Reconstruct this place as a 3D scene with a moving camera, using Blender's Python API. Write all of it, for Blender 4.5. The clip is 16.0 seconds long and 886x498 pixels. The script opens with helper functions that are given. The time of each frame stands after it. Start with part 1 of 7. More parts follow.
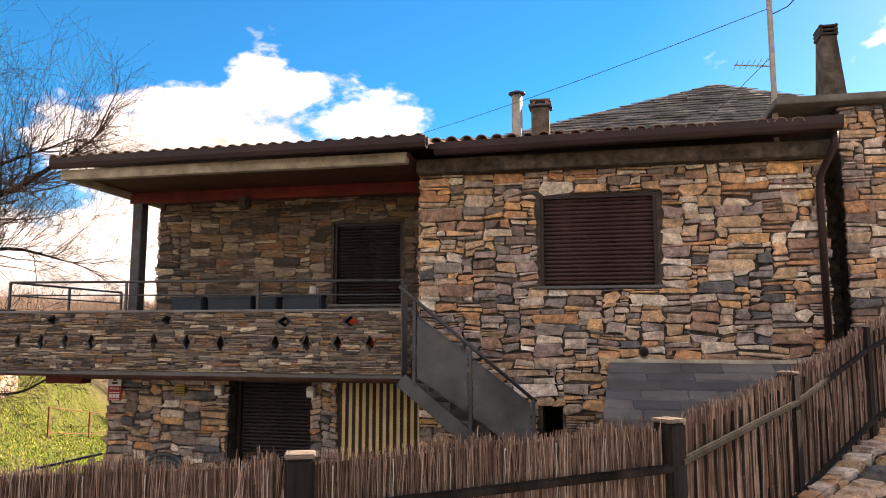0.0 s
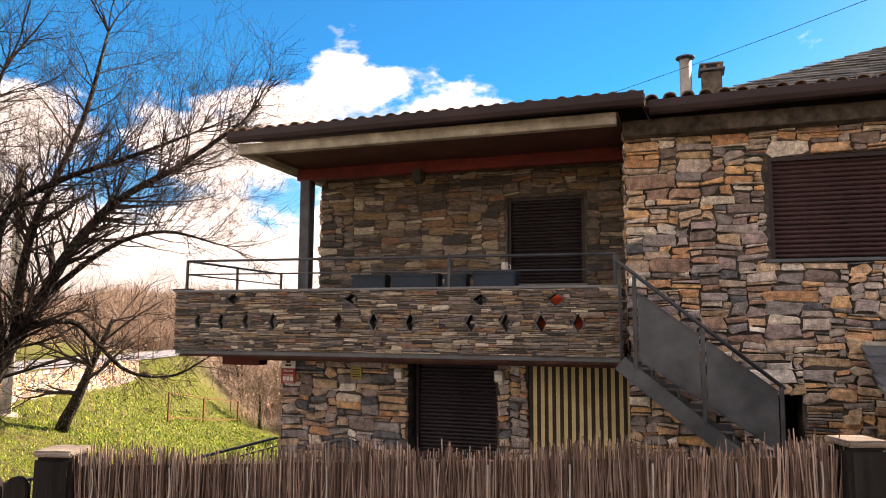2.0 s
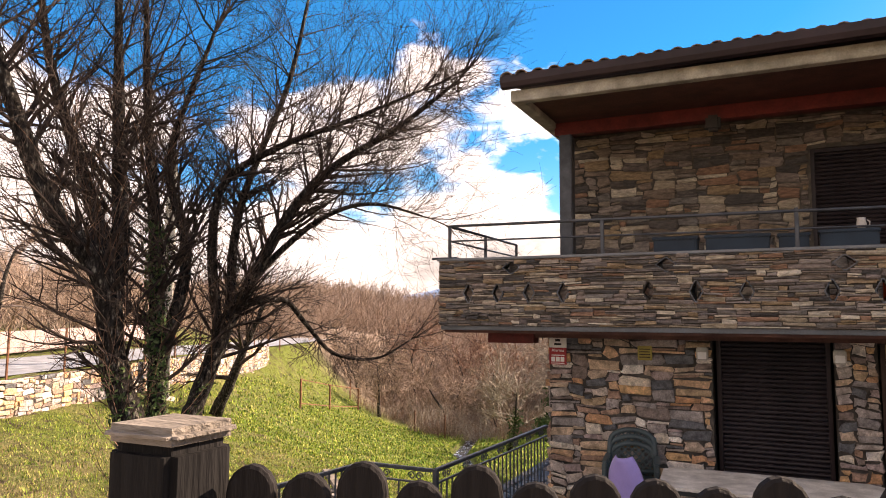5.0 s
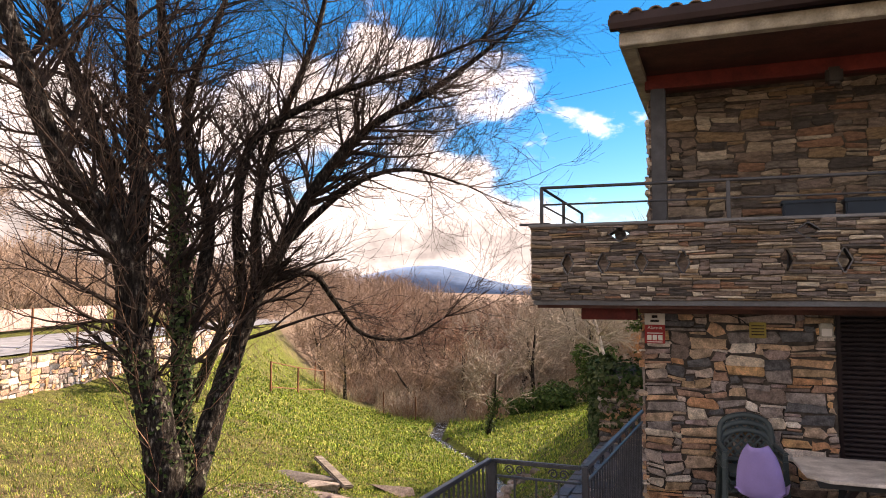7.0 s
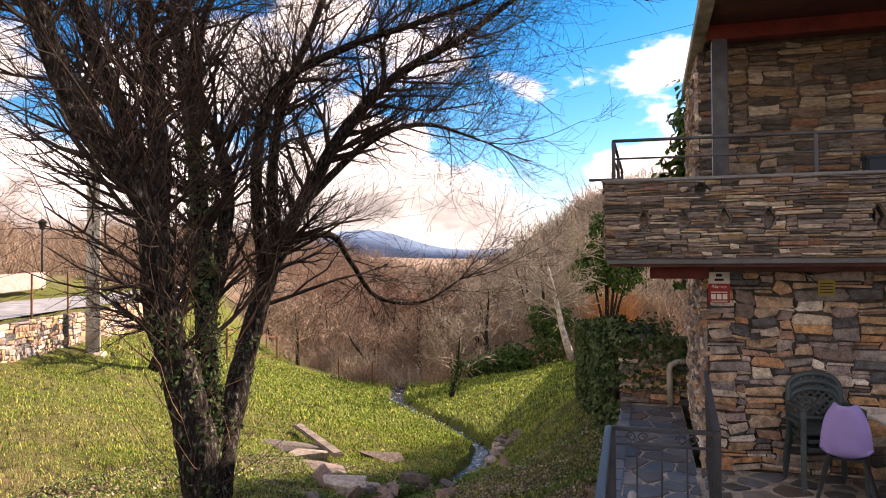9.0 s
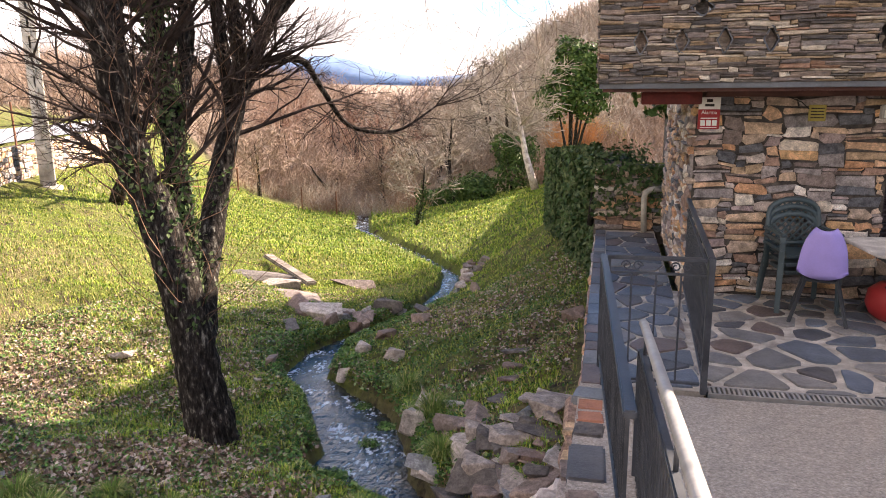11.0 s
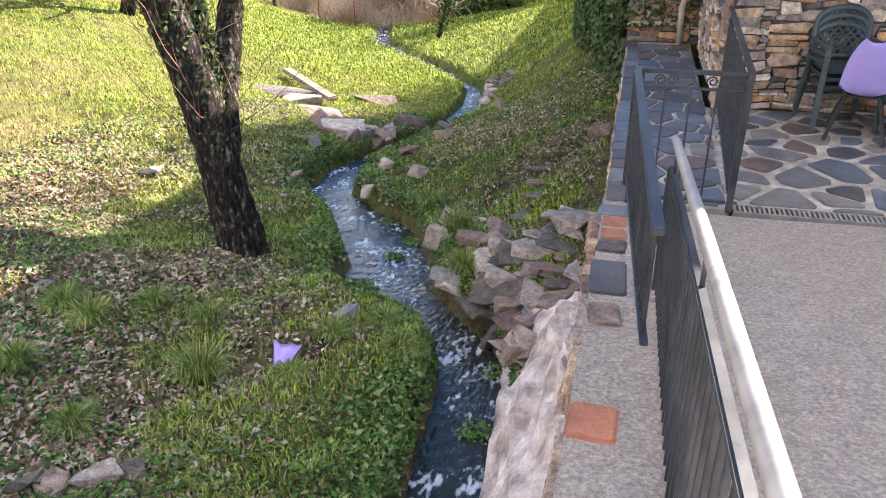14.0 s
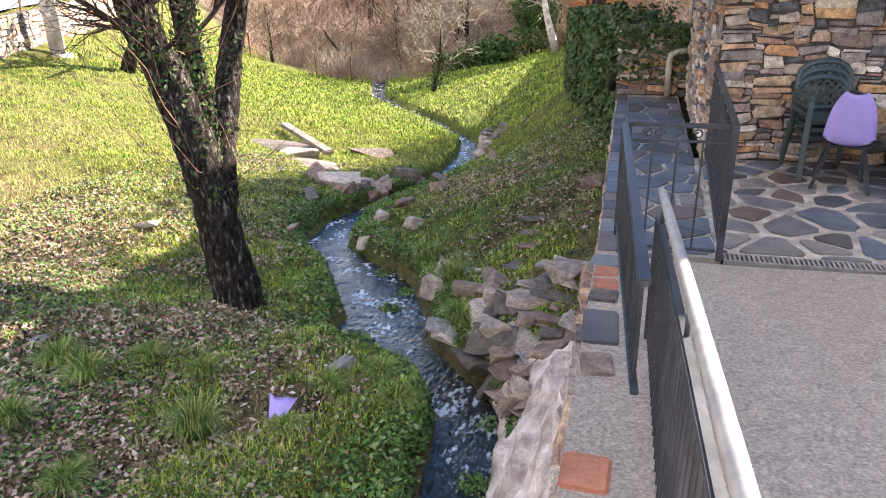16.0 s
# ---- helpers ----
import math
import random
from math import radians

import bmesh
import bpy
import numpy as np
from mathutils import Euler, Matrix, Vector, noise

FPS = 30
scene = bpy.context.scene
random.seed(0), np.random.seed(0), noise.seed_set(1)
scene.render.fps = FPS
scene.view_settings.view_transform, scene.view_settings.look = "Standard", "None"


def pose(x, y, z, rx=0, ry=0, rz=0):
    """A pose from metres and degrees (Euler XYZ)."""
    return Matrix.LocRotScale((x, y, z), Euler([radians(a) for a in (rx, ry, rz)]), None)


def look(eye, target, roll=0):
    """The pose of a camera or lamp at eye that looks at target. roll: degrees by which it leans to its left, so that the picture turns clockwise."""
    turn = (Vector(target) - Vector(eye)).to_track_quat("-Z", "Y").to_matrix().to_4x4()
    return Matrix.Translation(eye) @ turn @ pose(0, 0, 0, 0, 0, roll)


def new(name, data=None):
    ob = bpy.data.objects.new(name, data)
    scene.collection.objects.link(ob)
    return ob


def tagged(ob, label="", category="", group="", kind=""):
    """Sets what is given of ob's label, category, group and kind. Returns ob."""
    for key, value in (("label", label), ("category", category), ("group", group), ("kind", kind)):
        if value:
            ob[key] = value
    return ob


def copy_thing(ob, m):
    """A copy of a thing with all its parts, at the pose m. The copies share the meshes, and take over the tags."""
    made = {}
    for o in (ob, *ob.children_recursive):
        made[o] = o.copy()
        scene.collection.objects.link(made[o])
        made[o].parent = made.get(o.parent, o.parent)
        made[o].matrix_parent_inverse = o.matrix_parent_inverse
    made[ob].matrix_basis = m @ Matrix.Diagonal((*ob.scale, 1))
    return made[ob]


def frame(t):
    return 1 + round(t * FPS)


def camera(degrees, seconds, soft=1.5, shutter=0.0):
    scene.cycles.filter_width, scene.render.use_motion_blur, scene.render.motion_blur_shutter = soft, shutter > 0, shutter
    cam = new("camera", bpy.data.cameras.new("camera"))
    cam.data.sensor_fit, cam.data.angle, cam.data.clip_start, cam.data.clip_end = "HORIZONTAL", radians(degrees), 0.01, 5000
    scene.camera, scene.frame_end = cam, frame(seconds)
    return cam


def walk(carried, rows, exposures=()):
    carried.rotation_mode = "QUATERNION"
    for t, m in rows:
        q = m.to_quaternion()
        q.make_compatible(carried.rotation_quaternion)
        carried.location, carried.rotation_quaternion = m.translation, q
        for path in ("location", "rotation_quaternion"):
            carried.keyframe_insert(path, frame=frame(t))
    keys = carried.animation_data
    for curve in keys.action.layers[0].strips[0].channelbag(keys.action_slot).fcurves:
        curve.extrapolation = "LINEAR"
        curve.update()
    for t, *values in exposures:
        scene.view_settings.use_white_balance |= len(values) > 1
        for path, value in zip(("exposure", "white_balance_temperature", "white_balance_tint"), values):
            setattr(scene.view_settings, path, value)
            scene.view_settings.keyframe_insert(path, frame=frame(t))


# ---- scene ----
# camera and its walk
cam = camera(63.3, 16.0, 1.0)
METRES, EYE, TILT, LEAN, TURN = 8.0, 1.5, 0.0, 0.0, 12.1
ROWS = [
    (0.0, 0.0, 0.0, 0.0, -0.01, 6.93, -0.11),
    (0.5, -0.0373, 0.0109, -0.0068, 0.84, 6.81, -0.21),
    (1.0, -0.0764, 0.0349, -0.0139, 2.25, 6.61, -0.25),
    (1.5, -0.1236, 0.0602, -0.0166, 4.16, 6.43, -0.3),
    (2.0, -0.1778, 0.0832, -0.0179, 6.39, 6.27, -0.35),
    (2.5, -0.2339, 0.1095, -0.0245, 8.64, 6.32, -0.39),
    (3.0, -0.2893, 0.1201, -0.0303, 10.61, 6.35, -0.42),
    (3.5, -0.3435, 0.1346, -0.0355, 12.11, 6.2, -0.38),
    (4.0, -0.3955, 0.152, -0.0371, 13.07, 6.01, -0.36),
    (4.5, -0.4464, 0.169, -0.0409, 13.47, 5.78, -0.39),
    (7.0, -0.7053, 0.2786, -0.0553, 9.0, 4.04, -0.24),
    (7.5, -0.7608, 0.2944, -0.0587, 8.09, 3.76, -0.16),
    (8.0, -0.8096, 0.2975, -0.0608, 6.96, 3.44, -0.03),
    (10.5, -0.9048, 0.3421, -0.0598, 0.49, -7.92, 0.54),
    (11.0, -0.9052, 0.3444, -0.0617, 0.64, -12.4, 0.51),
    (11.5, -0.9063, 0.345, -0.0604, 0.9, -15.77, 0.53),
    (12.0, -0.9078, 0.3471, -0.0604, 1.22, -18.42, 0.58),
    (12.5, -0.9083, 0.3489, -0.0617, 1.57, -20.95, 0.63),
    (13.0, -0.9081, 0.3493, -0.063, 1.89, -23.4, 0.68),
    (13.5, -0.9079, 0.3498, -0.0642, 2.17, -25.48, 0.75),
    (14.0, -0.908, 0.3492, -0.0638, 2.37, -26.87, 0.84),
    (14.5, -0.9076, 0.3477, -0.0617, 2.47, -27.22, 0.94),
    (15.0, -0.9071, 0.3464, -0.061, 2.45, -26.43, 1.05),
    (15.5, -0.9066, 0.3451, -0.0607, 2.28, -24.83, 1.15),
    (16.0, -0.9055, 0.3432, -0.0598, 1.89, -22.89, 1.27),
]
walk(cam, [(t, pose(0, 0, EYE, TILT, LEAN, TURN) @ pose(METRES * x, METRES * y, METRES * z, 90 + pitch, roll, yaw)) for t, x, y, z, yaw, pitch, roll in ROWS],
     [(0.0, 1.9, 8900, 24), (4.5, 1.85, 8500, 24), (8.0, 1.7, 8400, 26), (10.5, 2.1, 7900, 24), (11.0, 2.5, 7700, 22), (12.5, 2.85, 7200, 18), (14.5, 2.92, 7150, 18), (16.0, 2.85, 7150, 18)])

# world, sun and exposure
SUN_TO = Vector((6.0, 7.1, 5.85)).normalized()
scene.view_settings.exposure = 0.0
world = bpy.data.worlds.new("sky")
scene.world = world
world.use_nodes = True
wt = world.node_tree
wt.nodes.clear()


def wnode(kind, **values):
    n = wt.nodes.new(kind)
    for k, v in values.items():
        n.inputs[k].default_value = v
    return n


def wmath(op, a, b):
    n = wt.nodes.new("ShaderNodeMath")
    n.operation = op
    for i, v in enumerate((a, b)):
        if isinstance(v, (int, float)):
            n.inputs[i].default_value = v
        else:
            wt.links.new(v, n.inputs[i])
    return n.outputs[0]


sky = wt.nodes.new("ShaderNodeTexSky")
sky.sky_type = "NISHITA"
sky.sun_disc = False
sky.sun_elevation = math.asin(SUN_TO.z)
sky.sun_rotation = math.atan2(SUN_TO.x, SUN_TO.y)
sky.altitude, sky.air_density, sky.dust_density, sky.ozone_density = 900, 1.0, 0.4, 2.5
deep = wnode("ShaderNodeHueSaturation", Saturation=1.55, Value=0.5)
wt.links.new(sky.outputs[0], deep.inputs["Color"])
gen = wt.nodes.new("ShaderNodeTexCoord")
sep = wt.nodes.new("ShaderNodeSeparateXYZ")
wt.links.new(gen.outputs["Generated"], sep.inputs[0])
# cumulus: fluffy noise over the direction, thick low down and thinning upwards
flat = wt.nodes.new("ShaderNodeMapping")
flat.inputs["Scale"].default_value = (1.0, 1.0, 1.9)
flat.inputs["Location"].default_value = (0.35, 2.1, 0.0)
wt.links.new(gen.outputs["Generated"], flat.inputs[0])
puffs = wnode("ShaderNodeTexNoise", Scale=3.7, Detail=10.0, Roughness=0.56)
wt.links.new(flat.outputs[0], puffs.inputs["Vector"])
big = wnode("ShaderNodeTexNoise", Scale=1.3, Detail=2.0)
wt.links.new(flat.outputs[0], big.inputs["Vector"])
# a broad blue clearing ahead, high up
clear = wt.nodes.new("ShaderNodeVectorMath")
clear.operation = "DOT_PRODUCT"
clear.inputs[1].default_value = Vector((-0.40, 0.76, 0.56)).normalized()
wt.links.new(gen.outputs["Generated"], clear.inputs[0])
gap = wnode("ShaderNodeMapRange", **{"From Min": 0.72, "From Max": 0.98, "To Min": -0.035, "To Max": 0.17})
gap.interpolation_type = "SMOOTHSTEP"
wt.links.new(clear.outputs["Value"], gap.inputs["Value"])
high = wnode("ShaderNodeMapRange", **{"From Min": 0.27, "From Max": 0.46})
high.interpolation_type = "SMOOTHSTEP"
wt.links.new(sep.outputs[2], high.inputs["Value"])
lift = wmath("MULTIPLY", gap.outputs[0], high.outputs[0])
low_band = wnode("ShaderNodeMapRange", **{"From Min": 0.20, "From Max": 0.40, "To Min": 0.05, "To Max": -0.012})
low_band.interpolation_type = "SMOOTHSTEP"
wt.links.new(sep.outputs[2], low_band.inputs["Value"])
heaps = wmath("ADD", wmath("MULTIPLY", puffs.outputs[0], 0.75), wmath("MULTIPLY", big.outputs[0], 0.35))
dens = wmath("SUBTRACT", wmath("ADD", heaps, low_band.outputs[0]), lift)
edge = wnode("ShaderNodeMapRange", **{"From Min": 0.535, "From Max": 0.60})
edge.interpolation_type = "SMOOTHSTEP"
wt.links.new(dens, edge.inputs["Value"])
thick = wnode("ShaderNodeMapRange", **{"From Min": 0.56, "From Max": 0.68, "To Min": 1.0, "To Max": 0.4})
wt.links.new(dens, thick.inputs["Value"])
white = wnode("ShaderNodeVectorMath")
white.operation = "SCALE"
white.inputs[0].default_value = (5.0, 5.0, 5.2)
billow = wnode("ShaderNodeTexNoise", Scale=7.5, Detail=6.0, Roughness=0.6)
wt.links.new(flat.outputs[0], billow.inputs["Vector"])
folds = wnode("ShaderNodeMapRange", **{"From Min": 0.36, "From Max": 0.6, "To Min": 0.5, "To Max": 1.06})
wt.links.new(billow.outputs[0], folds.inputs["Value"])
wt.links.new(wmath("MULTIPLY", thick.outputs[0], folds.outputs[0]), white.inputs["Scale"])
mixed = wt.nodes.new("ShaderNodeMix")
mixed.data_type = "RGBA"
wt.links.new(edge.outputs[0], mixed.inputs[0])
wt.links.new(deep.outputs[0], mixed.inputs[6])
wt.links.new(white.outputs[0], mixed.inputs[7])
glow = wnode("ShaderNodeBackground", Strength=0.15)
wt.links.new(mixed.outputs[2], glow.inputs[0])
wout = wt.nodes.new("ShaderNodeOutputWorld")
wt.links.new(glow.outputs[0], wout.inputs[0])

sun = bpy.data.lights.new("sun", "SUN")
sun.energy, sun.angle, sun.color = 4.4, radians(0.6), (1.0, 0.93, 0.82)
new("sun", sun).matrix_world = look((20, 20, 30), Vector((20, 20, 30)) - SUN_TO)

# materials
def ramp_node(nt, stops, constant=False):
    n = nt.nodes.new("ShaderNodeValToRGB")
    cr = n.color_ramp
    if constant:
        cr.interpolation = "CONSTANT"
    while len(cr.elements) < len(stops):
        cr.elements.new(0.5)
    for i, c in enumerate(stops):
        cr.elements[i].position = i / len(stops) if constant else i / max(1, len(stops) - 1)
        cr.elements[i].color = (*c, 1)
    return n


def surface(name, colours, scale=6.0, rough=0.8, bump=0.3, fine=60.0, metal=0.0, pieces="", spread=0.25, stretch=(1, 1, 1), stain=0.25, spec=0.22):
    """A rough everyday surface: colours over noise or one colour a piece, grain, stains, relief."""
    m = bpy.data.materials.new(name)
    m.use_nodes = True
    nt = m.node_tree
    b = nt.nodes["Principled BSDF"]
    b.inputs["Metallic"].default_value = metal
    b.inputs["Specular IOR Level"].default_value = spec
    tc = nt.nodes.new("ShaderNodeTexCoord")
    mp = nt.nodes.new("ShaderNodeMapping")
    mp.inputs["Scale"].default_value = stretch
    nt.links.new(tc.outputs["Object"], mp.inputs[0])

    def noise_at(s, detail=5.0, rgh=0.6):
        n = nt.nodes.new("ShaderNodeTexNoise")
        n.inputs["Scale"].default_value, n.inputs["Detail"].default_value, n.inputs["Roughness"].default_value = s, detail, rgh
        nt.links.new(mp.outputs[0], n.inputs["Vector"])
        return n.outputs[0]

    grain, wide, small = noise_at(fine, 4), noise_at(scale * 0.25, 3), noise_at(scale, 6)
    if pieces:
        if pieces == "object":
            rnd = nt.nodes.new("ShaderNodeObjectInfo").outputs["Random"]
        else:
            rnd = nt.nodes.new("ShaderNodeNewGeometry").outputs["Random Per Island"]
        base = ramp_node(nt, colours, True)
        nt.links.new(rnd, base.inputs[0])
    else:
        base = ramp_node(nt, colours)
        st = nt.nodes.new("ShaderNodeMapRange")
        st.inputs["From Min"].default_value, st.inputs["From Max"].default_value = 0.3, 0.7
        nt.links.new(small, st.inputs["Value"])
        nt.links.new(st.outputs[0], base.inputs[0])
    col = base.outputs[0]
    for src, amount in ((small, spread), (grain, spread * 0.8), (wide, stain)):
        hs = nt.nodes.new("ShaderNodeMapRange")
        hs.inputs["From Min"].default_value, hs.inputs["From Max"].default_value = 0.25, 0.75
        hs.inputs["To Min"].default_value, hs.inputs["To Max"].default_value = 1 - amount, 1 + amount
        nt.links.new(src, hs.inputs["Value"])
        mul = nt.nodes.new("ShaderNodeVectorMath")
        mul.operation = "SCALE"
        nt.links.new(col, mul.inputs[0])
        nt.links.new(hs.outputs[0], mul.inputs["Scale"])
        col = mul.outputs[0]
    nt.links.new(col, b.inputs["Base Color"])
    rr = nt.nodes.new("ShaderNodeMapRange")
    rr.inputs["To Min"].default_value, rr.inputs["To Max"].default_value = max(0.03, rough - 0.15), min(1, rough + 0.12)
    nt.links.new(small, rr.inputs["Value"])
    nt.links.new(rr.outputs[0], b.inputs["Roughness"])
    if bump:
        both = nt.nodes.new("ShaderNodeMath")
        both.operation = "ADD"
        nt.links.new(grain, both.inputs[0])
        nt.links.new(small, both.inputs[1])
        bp = nt.nodes.new("ShaderNodeBump")
        bp.inputs["Strength"].default_value, bp.inputs["Distance"].default_value = bump, 0.02
        nt.links.new(both.outputs[0], bp.inputs["Height"])
        nt.links.new(bp.outputs[0], b.inputs["Normal"])
    return m


RUBBLE = [(0.268, 0.171, 0.128), (0.378, 0.281, 0.207), (0.207, 0.183, 0.177), (0.512, 0.317, 0.189), (0.317, 0.195, 0.140), (0.512, 0.439, 0.354),
          (0.104, 0.107, 0.116), (0.342, 0.281, 0.244), (0.549, 0.329, 0.159), (0.439, 0.232, 0.122), (0.244, 0.213, 0.201), (0.403, 0.329, 0.281),
          (0.293, 0.220, 0.207), (0.586, 0.525, 0.464), (0.183, 0.140, 0.122), (0.366, 0.256, 0.159), (0.305, 0.256, 0.238), (0.464, 0.329, 0.220)]
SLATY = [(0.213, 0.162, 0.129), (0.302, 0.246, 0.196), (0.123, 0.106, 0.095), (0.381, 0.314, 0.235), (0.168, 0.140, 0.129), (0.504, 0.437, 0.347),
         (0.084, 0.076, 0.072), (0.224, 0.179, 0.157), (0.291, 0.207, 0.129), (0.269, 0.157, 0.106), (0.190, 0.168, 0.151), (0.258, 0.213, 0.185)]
RUBBLE = [tuple(1.25 * (0.92 * c + 0.08 * sum(q) / 3) for c in q) for q in RUBBLE]
M = {}
M["stone"] = surface("rubble_stone", RUBBLE, 15, 0.85, 1.0, 70, pieces="object", spread=0.52)
M["stone_rest"] = surface("rubble_stone_rest", RUBBLE, 15, 0.85, 1.0, 70, pieces="island", spread=0.52)
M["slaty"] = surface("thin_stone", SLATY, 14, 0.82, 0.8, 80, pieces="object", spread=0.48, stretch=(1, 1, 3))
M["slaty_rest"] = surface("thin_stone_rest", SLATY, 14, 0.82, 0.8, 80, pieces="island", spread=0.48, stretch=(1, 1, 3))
M["mortar"] = surface("mortar", [(0.035, 0.03, 0.027), (0.11, 0.095, 0.082)], 8, 0.95, 0.6, 90)
M["mud"] = surface("dark_joint", [(0.07, 0.06, 0.05), (0.13, 0.11, 0.09)], 8, 0.95, 0.6, 90)
M["concrete"] = surface("beam_concrete", [(0.30, 0.28, 0.23), (0.42, 0.39, 0.33)], 4, 0.85, 0.2, 50)
M["ramp"] = surface("ramp_concrete", [(0.33, 0.285, 0.24), (0.39, 0.335, 0.285), (0.44, 0.385, 0.33)], 55, 0.92, 0.8, 140, spread=0.30, stain=0.14)
M["asphalt"] = surface("asphalt", [(0.05, 0.05, 0.055), (0.08, 0.08, 0.085)], 5, 0.85, 0.3, 120)
M["roadgrey"] = surface("worn_road", [(0.17, 0.18, 0.20), (0.25, 0.26, 0.28)], 2, 0.8, 0.2, 40)
M["shutterdark"] = surface("dark_shutter", [(0.022, 0.017, 0.02), (0.032, 0.024, 0.028)], 3, 0.45, 0.03, 40, spread=0.1)
M["gutter"] = surface("gutter_paint", [(0.018, 0.011, 0.013), (0.027, 0.016, 0.018)], 3, 0.4, 0.03, 40, spread=0.12)
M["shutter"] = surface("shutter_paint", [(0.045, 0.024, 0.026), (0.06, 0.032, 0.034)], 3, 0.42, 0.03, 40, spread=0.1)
M["red"] = surface("red_paint", [(0.10, 0.016, 0.014), (0.14, 0.022, 0.018)], 4, 0.6, 0.1, 40)
M["soffit"] = surface("brown_soffit", [(0.07, 0.03, 0.024), (0.10, 0.045, 0.035)], 4, 0.7, 0.1, 40)
M["iron"] = surface("grey_iron", [(0.045, 0.05, 0.058), (0.07, 0.075, 0.085)], 6, 0.45, 0.05, 60, metal=0.3, spread=0.15)
M["steel"] = surface("galvanised_steel", [(0.24, 0.235, 0.225), (0.36, 0.34, 0.31)], 12, 0.5, 0.03, 80, metal=0.3, spread=0.05, stain=0.08)
M["sheet"] = surface("stair_sheet", [(0.05, 0.056, 0.064), (0.085, 0.092, 0.10)], 3, 0.5, 0.05, 60, metal=0.3, spread=0.15)
M["post"] = surface("weathered_post", [(0.007, 0.007, 0.007), (0.022, 0.020, 0.020)], 7, 0.85, 0.5, 60, stretch=(1, 1, 0.12), spec=0.06)
M["twig"] = surface("heather_twigs", [(0.11, 0.075, 0.062), (0.18, 0.135, 0.115), (0.075, 0.052, 0.045), (0.27, 0.215, 0.19), (0.14, 0.10, 0.085)], 14, 0.85, 0.2, 60, pieces="island", spread=0.2, spec=0.06)
M["thatch"] = surface("packed_heather", [(0.045, 0.03, 0.025), (0.14, 0.10, 0.08)], 60, 0.95, 0.6, 160, stretch=(1, 1, 0.05), spec=0.06)
M["paling"] = surface("dark_paling", [(0.009, 0.008, 0.008), (0.026, 0.023, 0.022)], 7, 0.7, 0.4, 60, stretch=(1, 1, 0.12), spec=0.06)
M["bark"] = surface("grey_bark", [(0.010, 0.009, 0.008), (0.020, 0.017, 0.015), (0.032, 0.028, 0.025), (0.15, 0.145, 0.125)], 24, 0.95, 1.0, 70, stretch=(1, 1, 0.35), spread=0.5, spec=0.06)
M["twigbark"] = surface("branch_bark", [(0.028, 0.021, 0.019), (0.065, 0.05, 0.043)], 6, 0.9, 0.3, 40, spec=0.06)
M["shoots"] = surface("reddish_shoots", [(0.13, 0.075, 0.05), (0.21, 0.13, 0.09), (0.10, 0.065, 0.05)], 6, 0.85, 0.0, 40, pieces="island", spec=0.06)
M["brush"] = surface("winter_brush", [(0.27, 0.195, 0.145), (0.36, 0.27, 0.21), (0.20, 0.145, 0.115), (0.31, 0.245, 0.20)], 6, 0.9, 0.0, 40, pieces="island", spec=0.06)
M["palebrush"] = surface("pale_branches", [(0.30, 0.26, 0.21), (0.38, 0.33, 0.28), (0.25, 0.21, 0.17)], 6, 0.9, 0.0, 40, pieces="island", spec=0.06)
M["leaf"] = surface("dark_leaf", [(0.035, 0.07, 0.02), (0.06, 0.11, 0.03), (0.045, 0.085, 0.025), (0.09, 0.13, 0.04)], 6, 0.5, 0.0, 40, pieces="island", spec=0.06)
M["ivy"] = surface("ivy_leaf", [(0.03, 0.06, 0.022), (0.05, 0.09, 0.03), (0.07, 0.10, 0.045), (0.10, 0.13, 0.06)], 6, 0.65, 0.0, 40, pieces="island", spec=0.06)
M["grassblade"] = surface("grass_blade", [(0.12, 0.22, 0.04), (0.21, 0.32, 0.045), (0.33, 0.40, 0.07), (0.06, 0.115, 0.025), (0.44, 0.42, 0.13), (0.25, 0.34, 0.055)], 6, 0.6, 0.0, 40, pieces="island", spec=0.06)
M["dryblade"] = surface("dry_blade", [(0.42, 0.34, 0.17), (0.34, 0.30, 0.12), (0.26, 0.25, 0.09), (0.38, 0.26, 0.15)], 6, 0.7, 0.0, 40, pieces="island", spec=0.06)
M["litter"] = surface("leaf_litter", [(0.20, 0.13, 0.10), (0.40, 0.31, 0.26), (0.11, 0.075, 0.06), (0.46, 0.39, 0.33), (0.27, 0.19, 0.15)], 6, 0.85, 0.0, 40, pieces="island", spec=0.06)
M["weed"] = surface("stream_weed", [(0.05, 0.12, 0.03), (0.10, 0.19, 0.05), (0.03, 0.065, 0.02), (0.19, 0.25, 0.11), (0.07, 0.15, 0.04)], 6, 0.5, 0.0, 40, pieces="island", spec=0.06)
M["rock"] = surface("bank_rock", [(0.20, 0.16, 0.14), (0.33, 0.28, 0.245), (0.24, 0.18, 0.15), (0.12, 0.105, 0.095), (0.40, 0.35, 0.31), (0.19, 0.135, 0.115), (0.22, 0.225, 0.23)], 12, 0.85, 1.0, 50, pieces="object", spread=0.45)
M["palerock"] = surface("pale_ledge", [(0.34, 0.28, 0.25), (0.52, 0.45, 0.41), (0.60, 0.54, 0.50)], 5, 0.9, 0.9, 30, spread=0.3)
M["flag"] = surface("slate_flag", [(0.10, 0.115, 0.135), (0.15, 0.15, 0.15), (0.13, 0.10, 0.09), (0.075, 0.08, 0.09), (0.19, 0.18, 0.17), (0.12, 0.14, 0.17), (0.09, 0.085, 0.085)], 6, 0.55, 0.3, 50, pieces="object", spread=0.25)
